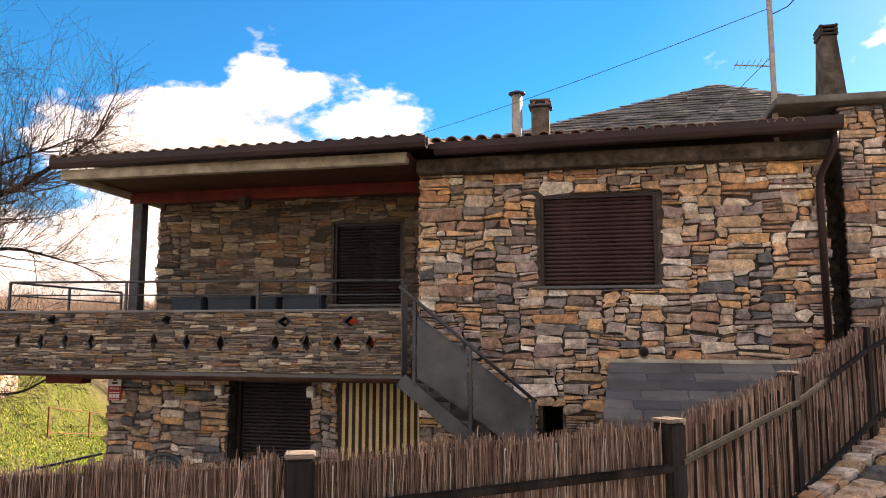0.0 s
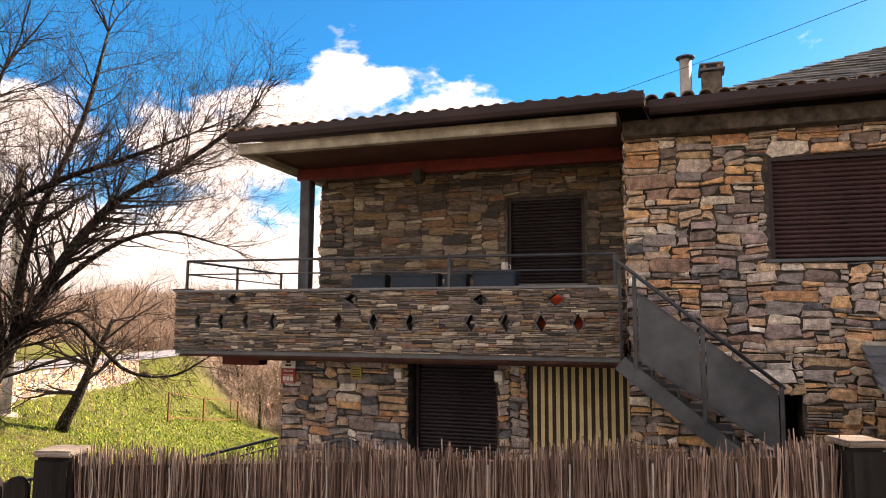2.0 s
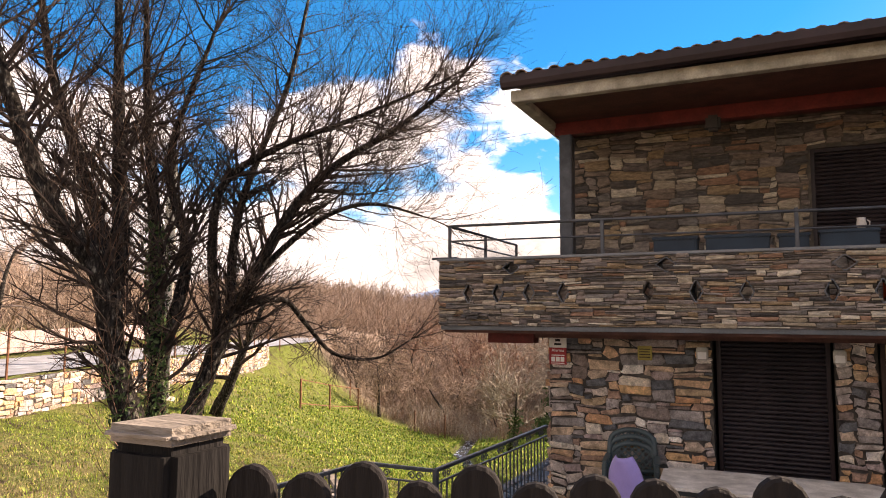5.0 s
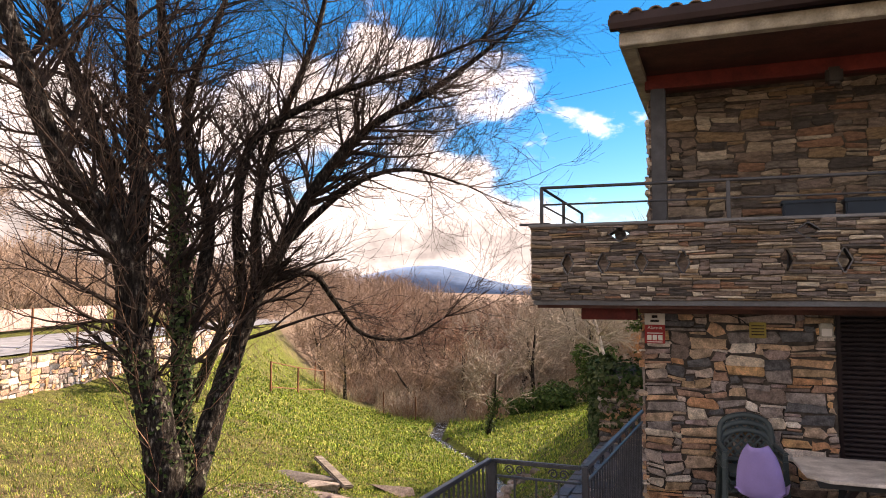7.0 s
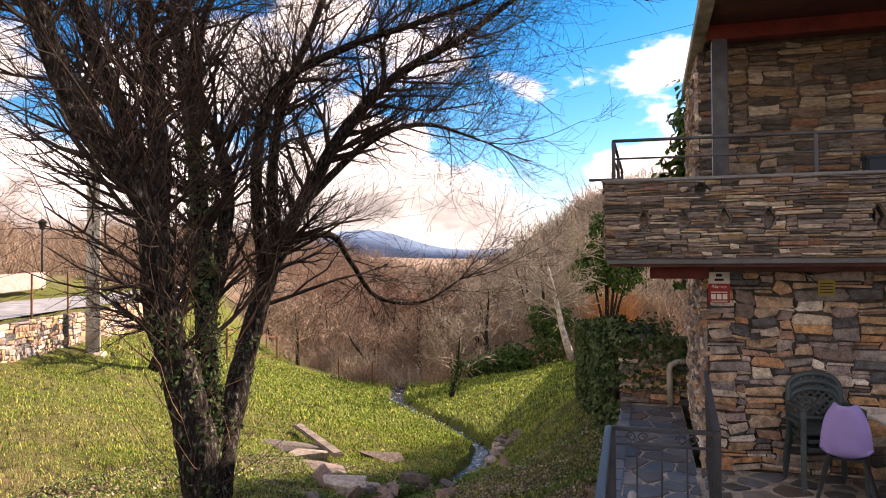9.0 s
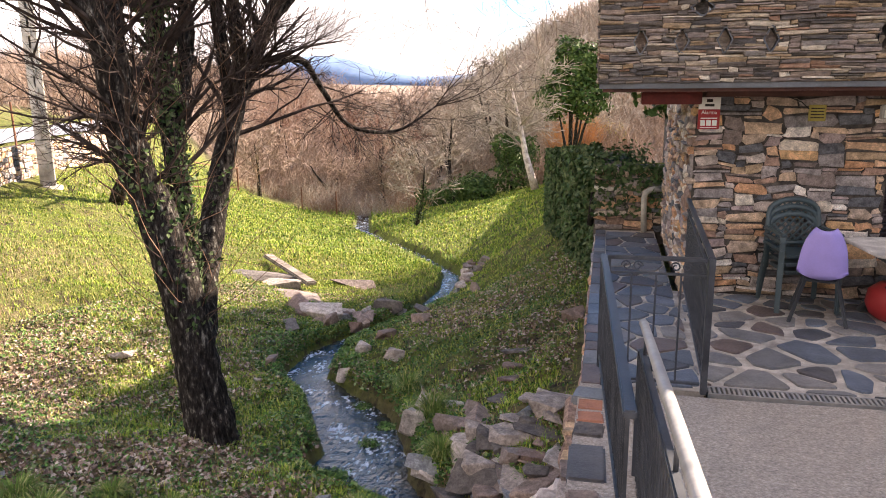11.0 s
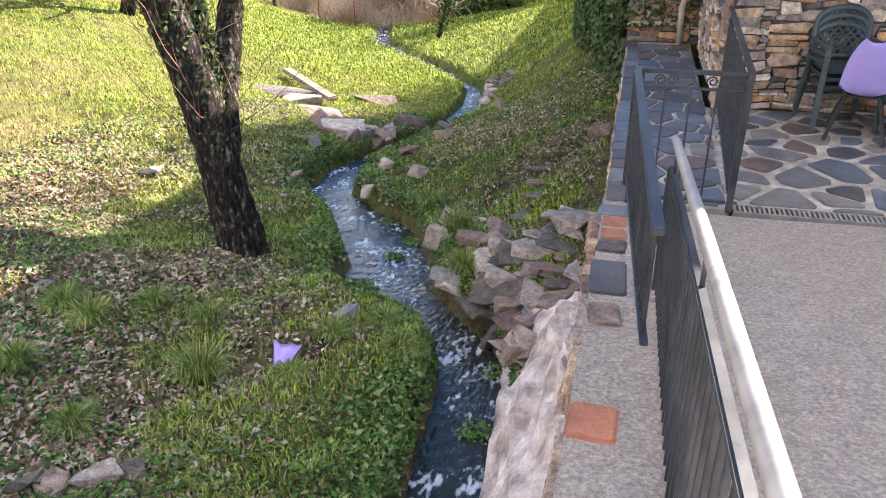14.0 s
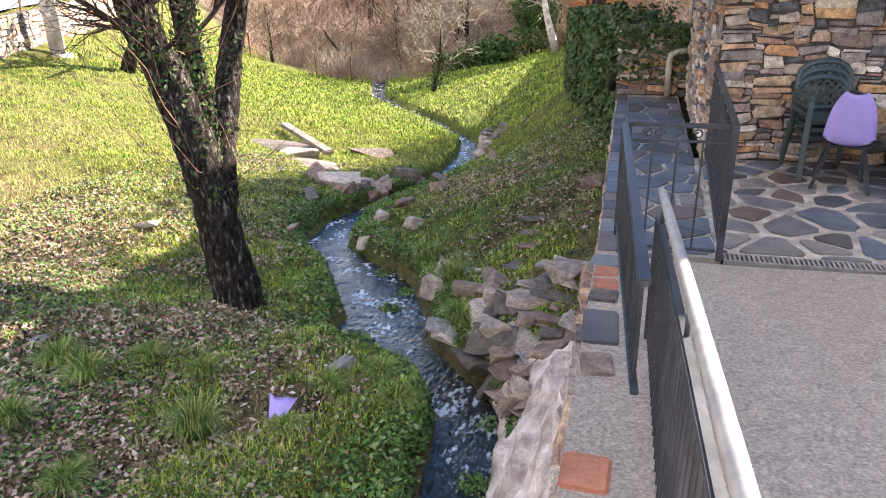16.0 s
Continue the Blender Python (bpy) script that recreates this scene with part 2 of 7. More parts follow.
M["flagjoint"] = surface("pale_joint", [(0.34, 0.30, 0.255), (0.46, 0.41, 0.35)], 7, 0.9, 0.4, 90)
M["slate"] = surface("roof_slate", [(0.065, 0.075, 0.092), (0.095, 0.107, 0.125), (0.08, 0.088, 0.10), (0.13, 0.138, 0.148)], 6, 0.42, 0.25, 50, pieces="object", spread=0.2, spec=0.4)
M["slate_rest"] = surface("old_roof_slate", [(0.10, 0.105, 0.105), (0.15, 0.15, 0.14), (0.12, 0.12, 0.115), (0.20, 0.195, 0.18)], 6, 0.6, 0.25, 50, pieces="island", spread=0.25, spec=0.06)
M["tile"] = surface("roof_tile", [(0.22, 0.15, 0.11), (0.29, 0.21, 0.15), (0.18, 0.13, 0.10), (0.33, 0.25, 0.19)], 6, 0.85, 0.3, 60, pieces="island", spread=0.25)
M["plasticgreen"] = surface("dark_green_plastic", [(0.05, 0.072, 0.078), (0.065, 0.09, 0.097)], 3, 0.4, 0.03, 60, spread=0.1)
M["plasticblue"] = surface("dark_blue_plastic", [(0.010, 0.022, 0.038), (0.016, 0.032, 0.05)], 3, 0.45, 0.03, 60, spread=0.1)
M["lilac"] = surface("lilac_plastic", [(0.33, 0.27, 0.60), (0.37, 0.30, 0.66)], 3, 0.42, 0.03, 60, spread=0.06)
M["darkleg"] = surface("dark_leg", [(0.03, 0.035, 0.04), (0.05, 0.055, 0.06)], 3, 0.5, 0.03, 60)
M["tabletop"] = surface("pale_tabletop", [(0.48, 0.45, 0.41), (0.60, 0.57, 0.53)], 5, 0.6, 0.1, 60)
M["white"] = surface("white_board", [(0.72, 0.70, 0.66), (0.80, 0.78, 0.74)], 3, 0.5, 0.03, 60, spread=0.05, stain=0.08)
M["signred"] = surface("sign_red", [(0.33, 0.03, 0.03), (0.38, 0.04, 0.04)], 3, 0.5, 0.0, 60, spread=0.05)
M["ink"] = surface("dark_ink", [(0.02, 0.018, 0.016), (0.03, 0.025, 0.022)], 3, 0.6, 0.0, 60)
M["yellow"] = surface("yellow_sign", [(0.30, 0.24, 0.06), (0.36, 0.29, 0.08)], 3, 0.6, 0.03, 60, spread=0.1)
M["cream"] = surface("cream_stripe", [(0.52, 0.42, 0.22), (0.60, 0.50, 0.28)], 3, 0.8, 0.1, 60, spread=0.1)
M["brown"] = surface("brown_stripe", [(0.035, 0.022, 0.018), (0.05, 0.032, 0.026)], 3, 0.8, 0.1, 60)
M["orange"] = surface("orange_cloth", [(0.75, 0.09, 0.03), (0.85, 0.12, 0.04)], 3, 0.7, 0.05, 60, spread=0.1)
M["brick"] = surface("red_brick", [(0.36, 0.15, 0.09), (0.46, 0.21, 0.13), (0.30, 0.13, 0.08)], 6, 0.85, 0.4, 70, pieces="object")
M["polegrey"] = surface("pole_concrete", [(0.34, 0.32, 0.28), (0.44, 0.42, 0.37)], 4, 0.85, 0.3, 60)
M["rust"] = surface("rusty_iron", [(0.13, 0.06, 0.035), (0.20, 0.09, 0.05)], 9, 0.85, 0.3, 60)
M["deadwood"] = surface("dead_wood", [(0.13, 0.11, 0.095), (0.25, 0.22, 0.19)], 8, 0.9, 0.8, 50, stretch=(0.3, 1, 1), spec=0.06)
# near-black colour that stands in for unlit hollows
M["dark"] = surface("painted_unlit", [(0.012, 0.011, 0.01), (0.02, 0.018, 0.016)], 3, 0.9, 0.0, 60)
M["cable"] = surface("black_cable", [(0.02, 0.02, 0.02), (0.03, 0.03, 0.03)], 3, 0.6, 0.0, 60)
# distance haze is put into the far mountains' base colour as blue
M["hill"] = surface("haze_blue_hill", [(0.085, 0.15, 0.27), (0.12, 0.19, 0.31)], 0.01, 0.95, 0.0, 0.05)
M["nearhill"] = surface("wooded_hill", [(0.12, 0.13, 0.07), (0.19, 0.15, 0.10), (0.24, 0.18, 0.13)], 0.05, 0.95, 0.0, 0.4, spread=0.3)


def glass_material():
    m = bpy.data.materials.new("window_glass")
    m.use_nodes = True
    b = m.node_tree.nodes["Principled BSDF"]
    b.inputs["Base Color"].default_value = (0.02, 0.025, 0.03, 1)
    b.inputs["Roughness"].default_value = 0.05
    return m


M["glass"] = glass_material()


def water_material():
    m = bpy.data.materials.new("stream_water")
    m.use_nodes = True
    nt = m.node_tree
    b = nt.nodes["Principled BSDF"]
    tc = nt.nodes.new("ShaderNodeTexCoord")
    mp = nt.nodes.new("ShaderNodeMapping")
    mp.inputs["Scale"].default_value = (1.5, 0.8, 1)
    nt.links.new(tc.outputs["Object"], mp.inputs[0])
    n1, n2, n3 = (nt.nodes.new("ShaderNodeTexNoise") for _ in range(3))
    for n, s, d in ((n1, 11, 4), (n2, 2.4, 6), (n3, 13, 6)):
        n.inputs["Scale"].default_value, n.inputs["Detail"].default_value = s, d
        nt.links.new(mp.outputs[0], n.inputs["Vector"])
    # pale flecks serve as riffle foam and as painted sky glints
    foam_glint = nt.nodes.new("ShaderNodeMath")
    foam_glint.operation = "MULTIPLY"
    nt.links.new(n2.outputs[0], foam_glint.inputs[0])
    nt.links.new(n3.outputs[0], foam_glint.inputs[1])
    rg = nt.nodes.new("ShaderNodeMapRange")
    rg.inputs["From Min"].default_value, rg.inputs["From Max"].default_value = 0.285, 0.375
    nt.links.new(foam_glint.outputs[0], rg.inputs["Value"])
    mix = nt.nodes.new("ShaderNodeMix")
    mix.data_type = "RGBA"
    mix.inputs[6].default_value, mix.inputs[7].default_value = (0.024, 0.028, 0.026, 1), (0.50, 0.55, 0.60, 1)
    nt.links.new(rg.outputs[0], mix.inputs[0])
    nt.links.new(mix.outputs[2], b.inputs["Base Color"])
    rough = nt.nodes.new("ShaderNodeMapRange")
    rough.inputs["To Min"].default_value, rough.inputs["To Max"].default_value = 0.06, 0.6
    nt.links.new(rg.outputs[0], rough.inputs["Value"])
    nt.links.new(rough.outputs[0], b.inputs["Roughness"])
    b.inputs["IOR"].default_value = 1.33
    bp = nt.nodes.new("ShaderNodeBump")
    bp.inputs["Strength"].default_value, bp.inputs["Distance"].default_value = 0.8, 0.05
    nt.links.new(n1.outputs[0], bp.inputs["Height"])
    nt.links.new(bp.outputs[0], b.inputs["Normal"])
    return m


M["water"] = water_material()


def ground_material():
    """Grass with dry patches, leaf litter and bare earth."""
    m = bpy.data.materials.new("meadow")
    m.use_nodes = True
    nt = m.node_tree
    b = nt.nodes["Principled BSDF"]
    b.inputs["Roughness"].default_value = 0.9
    b.inputs["Specular IOR Level"].default_value = 0.15
    tc = nt.nodes.new("ShaderNodeTexCoord")

    def nz(s, d=5.0, r=0.6):
        n = nt.nodes.new("ShaderNodeTexNoise")
        n.inputs["Scale"].default_value, n.inputs["Detail"].default_value, n.inputs["Roughness"].default_value = s, d, r
        nt.links.new(tc.outputs["Object"], n.inputs["Vector"])
        return n.outputs[0]

    green = ramp_node(nt, [(0.012, 0.014, 0.006), (0.055, 0.07, 0.016), (0.18, 0.215, 0.04), (0.34, 0.35, 0.085)])
    nt.links.new(nz(7, 8, 0.75), green.inputs[0])
    dry = ramp_node(nt, [(0.022, 0.016, 0.011), (0.10, 0.072, 0.045), (0.34, 0.26, 0.15), (0.20, 0.19, 0.08)])
    nt.links.new(nz(9, 8, 0.75), dry.inputs[0])
    attr = nt.nodes.new("ShaderNodeAttribute")
    attr.attribute_name = "dry"
    patch = nt.nodes.new("ShaderNodeMath")
    patch.operation = "ADD"
    nt.links.new(nz(0.55, 4), patch.inputs[0])
    nt.links.new(attr.outputs["Fac"], patch.inputs[1])
    pr = nt.nodes.new("ShaderNodeMapRange")
    pr.inputs["From Min"].default_value, pr.inputs["From Max"].default_value = 0.56, 1.0
    nt.links.new(patch.outputs[0], pr.inputs["Value"])
    mix = nt.nodes.new("ShaderNodeMix")
    mix.data_type = "RGBA"
    nt.links.new(pr.outputs[0], mix.inputs[0])
    nt.links.new(green.outputs[0], mix.inputs[6])
    nt.links.new(dry.outputs[0], mix.inputs[7])
    earth = nt.nodes.new("ShaderNodeMix")
    earth.data_type = "RGBA"
    er = nt.nodes.new("ShaderNodeMapRange")
    er.inputs["From Min"].default_value, er.inputs["From Max"].default_value = 0.52, 0.64
    nt.links.new(nz(2.3, 7, 0.7), er.inputs["Value"])
    nt.links.new(er.outputs[0], earth.inputs[0])
    nt.links.new(mix.outputs[2], earth.inputs[6])
    earth.inputs[7].default_value = (0.06, 0.042, 0.03, 1)
    far = nt.nodes.new("ShaderNodeAttribute")
    far.attribute_name = "woods"
    wood = nt.nodes.new("ShaderNodeMix")
    wood.data_type = "RGBA"
    tone = ramp_node(nt, [(0.13, 0.098, 0.078), (0.22, 0.165, 0.13), (0.16, 0.14, 0.10)])
    nt.links.new(nz(0.09, 8, 0.8), tone.inputs[0])
    nt.links.new(far.outputs["Fac"], wood.inputs[0])
    nt.links.new(earth.outputs[2], wood.inputs[6])
    nt.links.new(tone.outputs[0], wood.inputs[7])
    nt.links.new(wood.outputs[2], b.inputs["Base Color"])
    bp = nt.nodes.new("ShaderNodeBump")
    bp.inputs["Strength"].default_value, bp.inputs["Distance"].default_value = 1.0, 0.12
    nt.links.new(nz(18, 6, 0.8), bp.inputs["Height"])
    nt.links.new(bp.outputs[0], b.inputs["Normal"])
    return m


M["ground"] = ground_material()


# building helpers
def part(name, bm, material, parent=None, label="", smooth=False):
    """Links a bmesh as one mesh object, under a thing or a part when parent is given."""
    me = bpy.data.meshes.new(name)
    bm.to_mesh(me)
    bm.free()
    me.materials.append(M[material])
    if smooth:
        me.shade_smooth()
    ob = new(name, me)
    if parent:
        ob.parent = parent
        ob.matrix_parent_inverse = parent.matrix_world.inverted()
    if label:
        ob["label"] = label
    return ob


def raw(name, verts, faces, material, parent=None, smooth=False):
    me = bpy.data.meshes.new(name)
    me.from_pydata(verts, [], faces)
    me.materials.append(M[material])
    if smooth:
        me.shade_smooth()
    ob = new(name, me)
    if parent:
        ob.parent = parent
        ob.matrix_parent_inverse = parent.matrix_world.inverted()
    return ob


def base(name, x, y, z, label, category, group="", kind="", turn=0):
    """An Empty at a thing's foot that holds its parts."""
    ob = new(name)
    ob.empty_display_size = 0.1
    ob.matrix_world = pose(x, y, z, 0, 0, turn)
    bpy.context.view_layer.update()
    return tagged(ob, label, category, group, kind)


def box(x0, x1, y0, y1, z0, z1, bevel=0.0, bm=None):
    own = bmesh.new()
    vs = [own.verts.new((x, y, z)) for z in (z0, z1) for x, y in ((x0, y0), (x1, y0), (x1, y1), (x0, y1))]
    for f in ((3, 2, 1, 0), (4, 5, 6, 7), (0, 1, 5, 4), (1, 2, 6, 5), (2, 3, 7, 6), (3, 0, 4, 7)):
        own.faces.new([vs[i] for i in f])
    if bevel:
        bmesh.ops.bevel(own, geom=own.edges[:], offset=bevel, segments=2, affect="EDGES")
    if bm is None:
        return own
    me = bpy.data.meshes.new("t")
    own.to_mesh(me)
    own.free()
    bm.from_mesh(me)
    bpy.data.meshes.remove(me)
    return bm


def beam(a, b, w, h, bevel=0.004, bm=None):
    """A square bar from a to b, w across and h high."""
    a, b = Vector(a), Vector(b)
    d = b - a
    own = box(-w / 2, w / 2, 0, d.length, -h / 2, h / 2, bevel)
    x = d.cross(Vector((0, 0, 1)))
    x = x.normalized() if x.length > 1e-5 else Vector((1, 0, 0))
    y = d.normalized()
    rot = Matrix((x, y, x.cross(y))).transposed().to_4x4()
    own.transform(Matrix.Translation(a) @ rot)
    if bm is None:
        return own
    me = bpy.data.meshes.new("t")
    own.to_mesh(me)
    own.free()
    bm.from_mesh(me)
    bpy.data.meshes.remove(me)
    return bm


def sweep(verts, faces, pts, radii, sides=6, cap=True):
    """Adds a round tube along pts to plain vertex and face lists."""
    start = len(verts)
    n = len(pts)
    px, py, pz = [p[0] for p in pts], [p[1] for p in pts], [p[2] for p in pts]
    ux, uy, uz = 0.0, 0.0, 0.0
    for i in range(n):
        a, b = max(0, i - 1), min(n - 1, i + 1)
        dx, dy, dz = px[b] - px[a], py[b] - py[a], pz[b] - pz[a]
        l = math.sqrt(dx * dx + dy * dy + dz * dz) or 1.0
        dx, dy, dz = dx / l, dy / l, dz / l
        if i == 0:
            ux, uy, uz = (dy, -dx, 0.0) if abs(dz) < 0.9 else (0.0, dz, -dy)
        dot = ux * dx + uy * dy + uz * dz
        ux, uy, uz = ux - dot * dx, uy - dot * dy, uz - dot * dz
        l = math.sqrt(ux * ux + uy * uy + uz * uz) or 1.0
        ux, uy, uz = ux / l, uy / l, uz / l
        vx, vy, vz = dy * uz - dz * uy, dz * ux - dx * uz, dx * uy - dy * ux
        for k in range(sides):
            c, s = math.cos(2 * math.pi * k / sides) * radii[i], math.sin(2 * math.pi * k / sides) * radii[i]
            verts.append((px[i] + c * ux + s * vx, py[i] + c * uy + s * vy, pz[i] + c * uz + s * vz))
    for i in range(n - 1):
        for k in range(sides):
            p, q = start + i * sides + k, start + i * sides + (k + 1) % sides
            faces.append((p, q, q + sides, p + sides))
    if cap:
        faces.append(tuple(start + k for k in reversed(range(sides))))
        faces.append(tuple(start + (n - 1) * sides + k for k in range(sides)))


def pipe(name, pts, radius, material, parent=None, sides=10, label=""):
    v, f = [], []
    sweep(v, f, pts, [radius] * len(pts), sides)
    ob = raw(name, v, f, material, parent, True)
    if label:
        ob["label"] = label
    return ob


def fit_stones(rng, w, h, cu, cv, sizes, blocked=None):
    """Packs a w x h face with stones on a fine raster; gives rectangles (u0, u1, v0, v1)."""
    nu, nv = max(1, int(round(w / cu))), max(1, int(round(h / cv)))
    used = np.zeros((nv, nu), bool)
    if blocked:
        for j in range(nv):
            for i in range(nu):
                used[j, i] = blocked((i + 0.5) * w / nu, (j + 0.5) * h / nv)
    out = []
    for j in range(nv):
        for i in range(nu):
            if used[j, i]:
                continue
            sw, sh = rng.choice(sizes)
            sw = max(1, int(round(sw * rng.uniform(0.75, 1.3))))
            a = 0
            while a < sw and i + a < nu and not used[j, i + a]:
                a += 1
            if i + a < nu and not used[j, i + a] and (i + a + 1 >= nu or used[j, i + a + 1]):
                a += 1
            b = 1
            while b < min(sh, max(1, a)) and j + b < nv and not used[j + b, i:i + a].any():
                b += 1
            used[j:j + b, i:i + a] = True
            out.append((i * w / nu, (i + a) * w / nu, j * h / nv, (j + b) * h / nv))
    return out


def stone_mesh(rng, rect, org, ud, vd, nd, gap, proud, rough, warp=0.03):
    """Vertices and faces of one hewn stone with chipped corners and a chamfered face."""
    u0, u1, v0, v1 = rect
    u0, u1, v0, v1 = u0 + gap, u1 - gap, v0 + gap, v1 - gap
    w, h = u1 - u0, v1 - v0
    cu, cv = (u0 + u1) / 2, (v0 + v1) / 2
    k = min(w, h) * rng.uniform(0.05, 0.36)
    pts = []
    for sx, sy in ((-1, -1), (1, -1), (1, 1), (-1, 1)):
        c1, c2 = k * rng.uniform(0.3, 1.3), k * rng.uniform(0.3, 1.3)
        x, y = cu + sx * w / 2, cv + sy * h / 2
        a, b = (x - sx * c1, y), (x, y - sy * c2)
        pts += [a, b] if sx * sy < 0 else [b, a]
    j = min(rough, h * 0.12)
    pts = [(p + rng.uniform(-j, j) * 1.9, q + rng.uniform(-j, j) * 1.9) for p, q in pts]
    pts = [(p + warp * (noise.noise(Vector((p * 4, q * 6, 3))) + 0.5 * noise.noise(Vector((p * 9, q * 13, 8)))), q + warp * (noise.noise(Vector((p * 3, q * 2.2, 9))) + 0.5 * noise.noise(Vector((p * 8, q * 7, 5))))) for p, q in pts]
    d = proud * rng.uniform(0.35, 1.25)
    tu, tv = rng.uniform(-0.25, 0.25) * proud, rng.uniform(-0.25, 0.25) * proud
    ch = min(0.009, 0.15 * min(w, h))
    verts = []
    for depth, inset in ((-0.03, 0), (d - ch, 0), (d, ch)):
        for p, q in pts:
            f = 1 - 2 * inset / max(w, 0.02), 1 - 2 * inset / max(h, 0.02)
            p2, q2 = cu + (p - cu) * max(f[0], 0.4), cv + (q - cv) * max(f[1], 0.4)
            z = depth + (tu * (p - cu) / max(w, 0.01) * 2 + tv * (q - cv) / max(h, 0.01) * 2 if depth > 0 else 0)
            verts.append(tuple(org + ud * p2 + vd * q2 + nd * z))
    for i in range(16, 24):
        verts[i] = tuple(Vector(verts[i]) - nd * rng.uniform(0, 0.4) * ch)
    mid = sum((Vector(q) for q in verts[16:24]), Vector()) / 8
    verts.append(tuple(mid + nd * rng.uniform(-0.12, 0.3) * proud + ud * rng.uniform(-0.22, 0.22) * w + vd * rng.uniform(-0.2, 0.2) * h))
    faces = [(16 + i, 16 + (i + 1) % 8, 24) for i in range(8)]
    for r in (0, 8):
        faces += [(r + i, r + (i + 1) % 8, r + 8 + (i + 1) % 8, r + 8 + i) for i in range(8)]
    return verts, faces


def stone_face(parent, org, ud, nd, w, h, seed, sizes, cu=0.05, cv=0.04, gap=0.006, proud=0.03, rough=0.012, limit=300, blocked=None, keep=None, mats=("stone", "stone_rest"), name="stone"):
    """Covers one face of a wall with stones: the first ones as pieces, the rest joined."""
    rng = random.Random(seed)
    org, ud, nd = Vector(org), Vector(ud), Vector(nd)
    rects = fit_stones(rng, w, h, cu, cv, sizes, blocked)
    if keep:
        rects.sort(key=keep)
    rv, rf = [], []
    flip = ud.cross(Vector((0, 0, 1))).dot(nd) < 0
    for i, r in enumerate(rects):
        v, f = stone_mesh(rng, r, org, ud, Vector((0, 0, 1)), nd, gap, proud, rough, 0.012 if cv < 0.025 else 0.035)
        if flip:
            f = [tuple(reversed(q)) for q in f]
        if i < limit:
            raw(name, v, f, mats[0], parent)
        else:
            n = len(rv)
            rv += v
            rf += [tuple(n + a for a in q) for q in f]
    if rv:
        tagged(raw(name + "s_beyond", rv, rf, mats[1], parent), kind="stuff")
    return len(rects)


def text_mesh(name, words, size, m, material, parent):
    cu = bpy.data.curves.new(name, "FONT")
    cu.body, cu.size, cu.extrude, cu.align_x = words, size, 0.001, "CENTER"
    tmp = new(name + "_curve", cu)
    bpy.context.view_layer.update()
    me = bpy.data.meshes.new_from_object(tmp.evaluated_get(bpy.context.evaluated_depsgraph_get()))
    bpy.data.objects.remove(tmp)
    bpy.data.curves.remove(cu)
    me.materials.clear()
    me.materials.append(M[material])
    me.transform(m)
    ob = new(name, me)
    ob.parent = parent
    ob.matrix_parent_inverse = parent.matrix_world.inverted()
    return ob


# the valley: stream, banks, road and hillside
PATIO = -1.14
SY = [-8, 4.9, 5.55, 5.9, 6.26, 6.63, 7.03, 7.3, 7.6, 8.0, 8.46, 9.13, 9.93, 10.3, 11.28, 12.66, 14.2, 15.8, 17.7, 19.5, 22.2, 27, 31.6, 36.0, 60, 400]
SX = [-8.5, -8.65, -8.72, -8.73, -8.78, -8.88, -9.1, -9.45, -9.92, -10.2, -10.27, -10.6, -11.03, -11.46, -12.25, -12.45, -12.15, -11.7, -11.6, -11.7, -12.2, -14.6, -17.4, -19.9, -28, -60]
SW = [0.3, 0.24, 0.24, 0.25, 0.24, 0.24, 0.26, 0.34, 0.56, 0.56, 0.48, 0.54, 0.54, 0.5, 0.3, 0.24, 0.15, 0.16, 0.2, 0.16, 0.16, 0.25, 0.35, 0.4, 0.4, 0.4]


def stream_x(y):
    return np.interp(y, SY, SX)


def stream_z(y):
    return np.interp(y, [0, 6, 18, 36, 60, 160, 900], [-2.9, -2.95, -4.1, -6.1, -8.2, -13, -16])


def smooth(a, lo, hi):
    t = np.clip((a - lo) / (hi - lo), 0, 1)
    return t * t * (3 - 2 * t)


def wall_x(y):
    """The foot of the road's stone wall."""
    return np.interp(y, [-20, 2, 13, 22, 40, 60, 400], [-30, -20, -22.3, -26, -33.5, -43, -160])


def right_x(y):
    """The foot of the garden's retaining wall."""
    return np.interp(y, [0, 12.5, 13.0, 20, 21.5, 45, 60, 400], [-7.85, -7.84, -7.62, -9.12, -9.0, -11.0, -13.4, -30])


def street_z(x):
    return np.interp(x, [-40, -8, 0, 3, 8], [-0.55, -0.5, 0, 0.25, 0.7])


def lumps(x, y, s, seed):
    a = np.sin(x * s * 1.3 + seed) * np.cos(y * s * 1.1 - seed * 2) + 0.6 * np.sin(x * s * 2.9 - y * s * 2.3 + seed * 3)
    return a + 0.4 * np.sin(x * s * 6.1 + y * s * 5.2 + seed) * np.cos(y * s * 7.3 - x * s * 3.7)


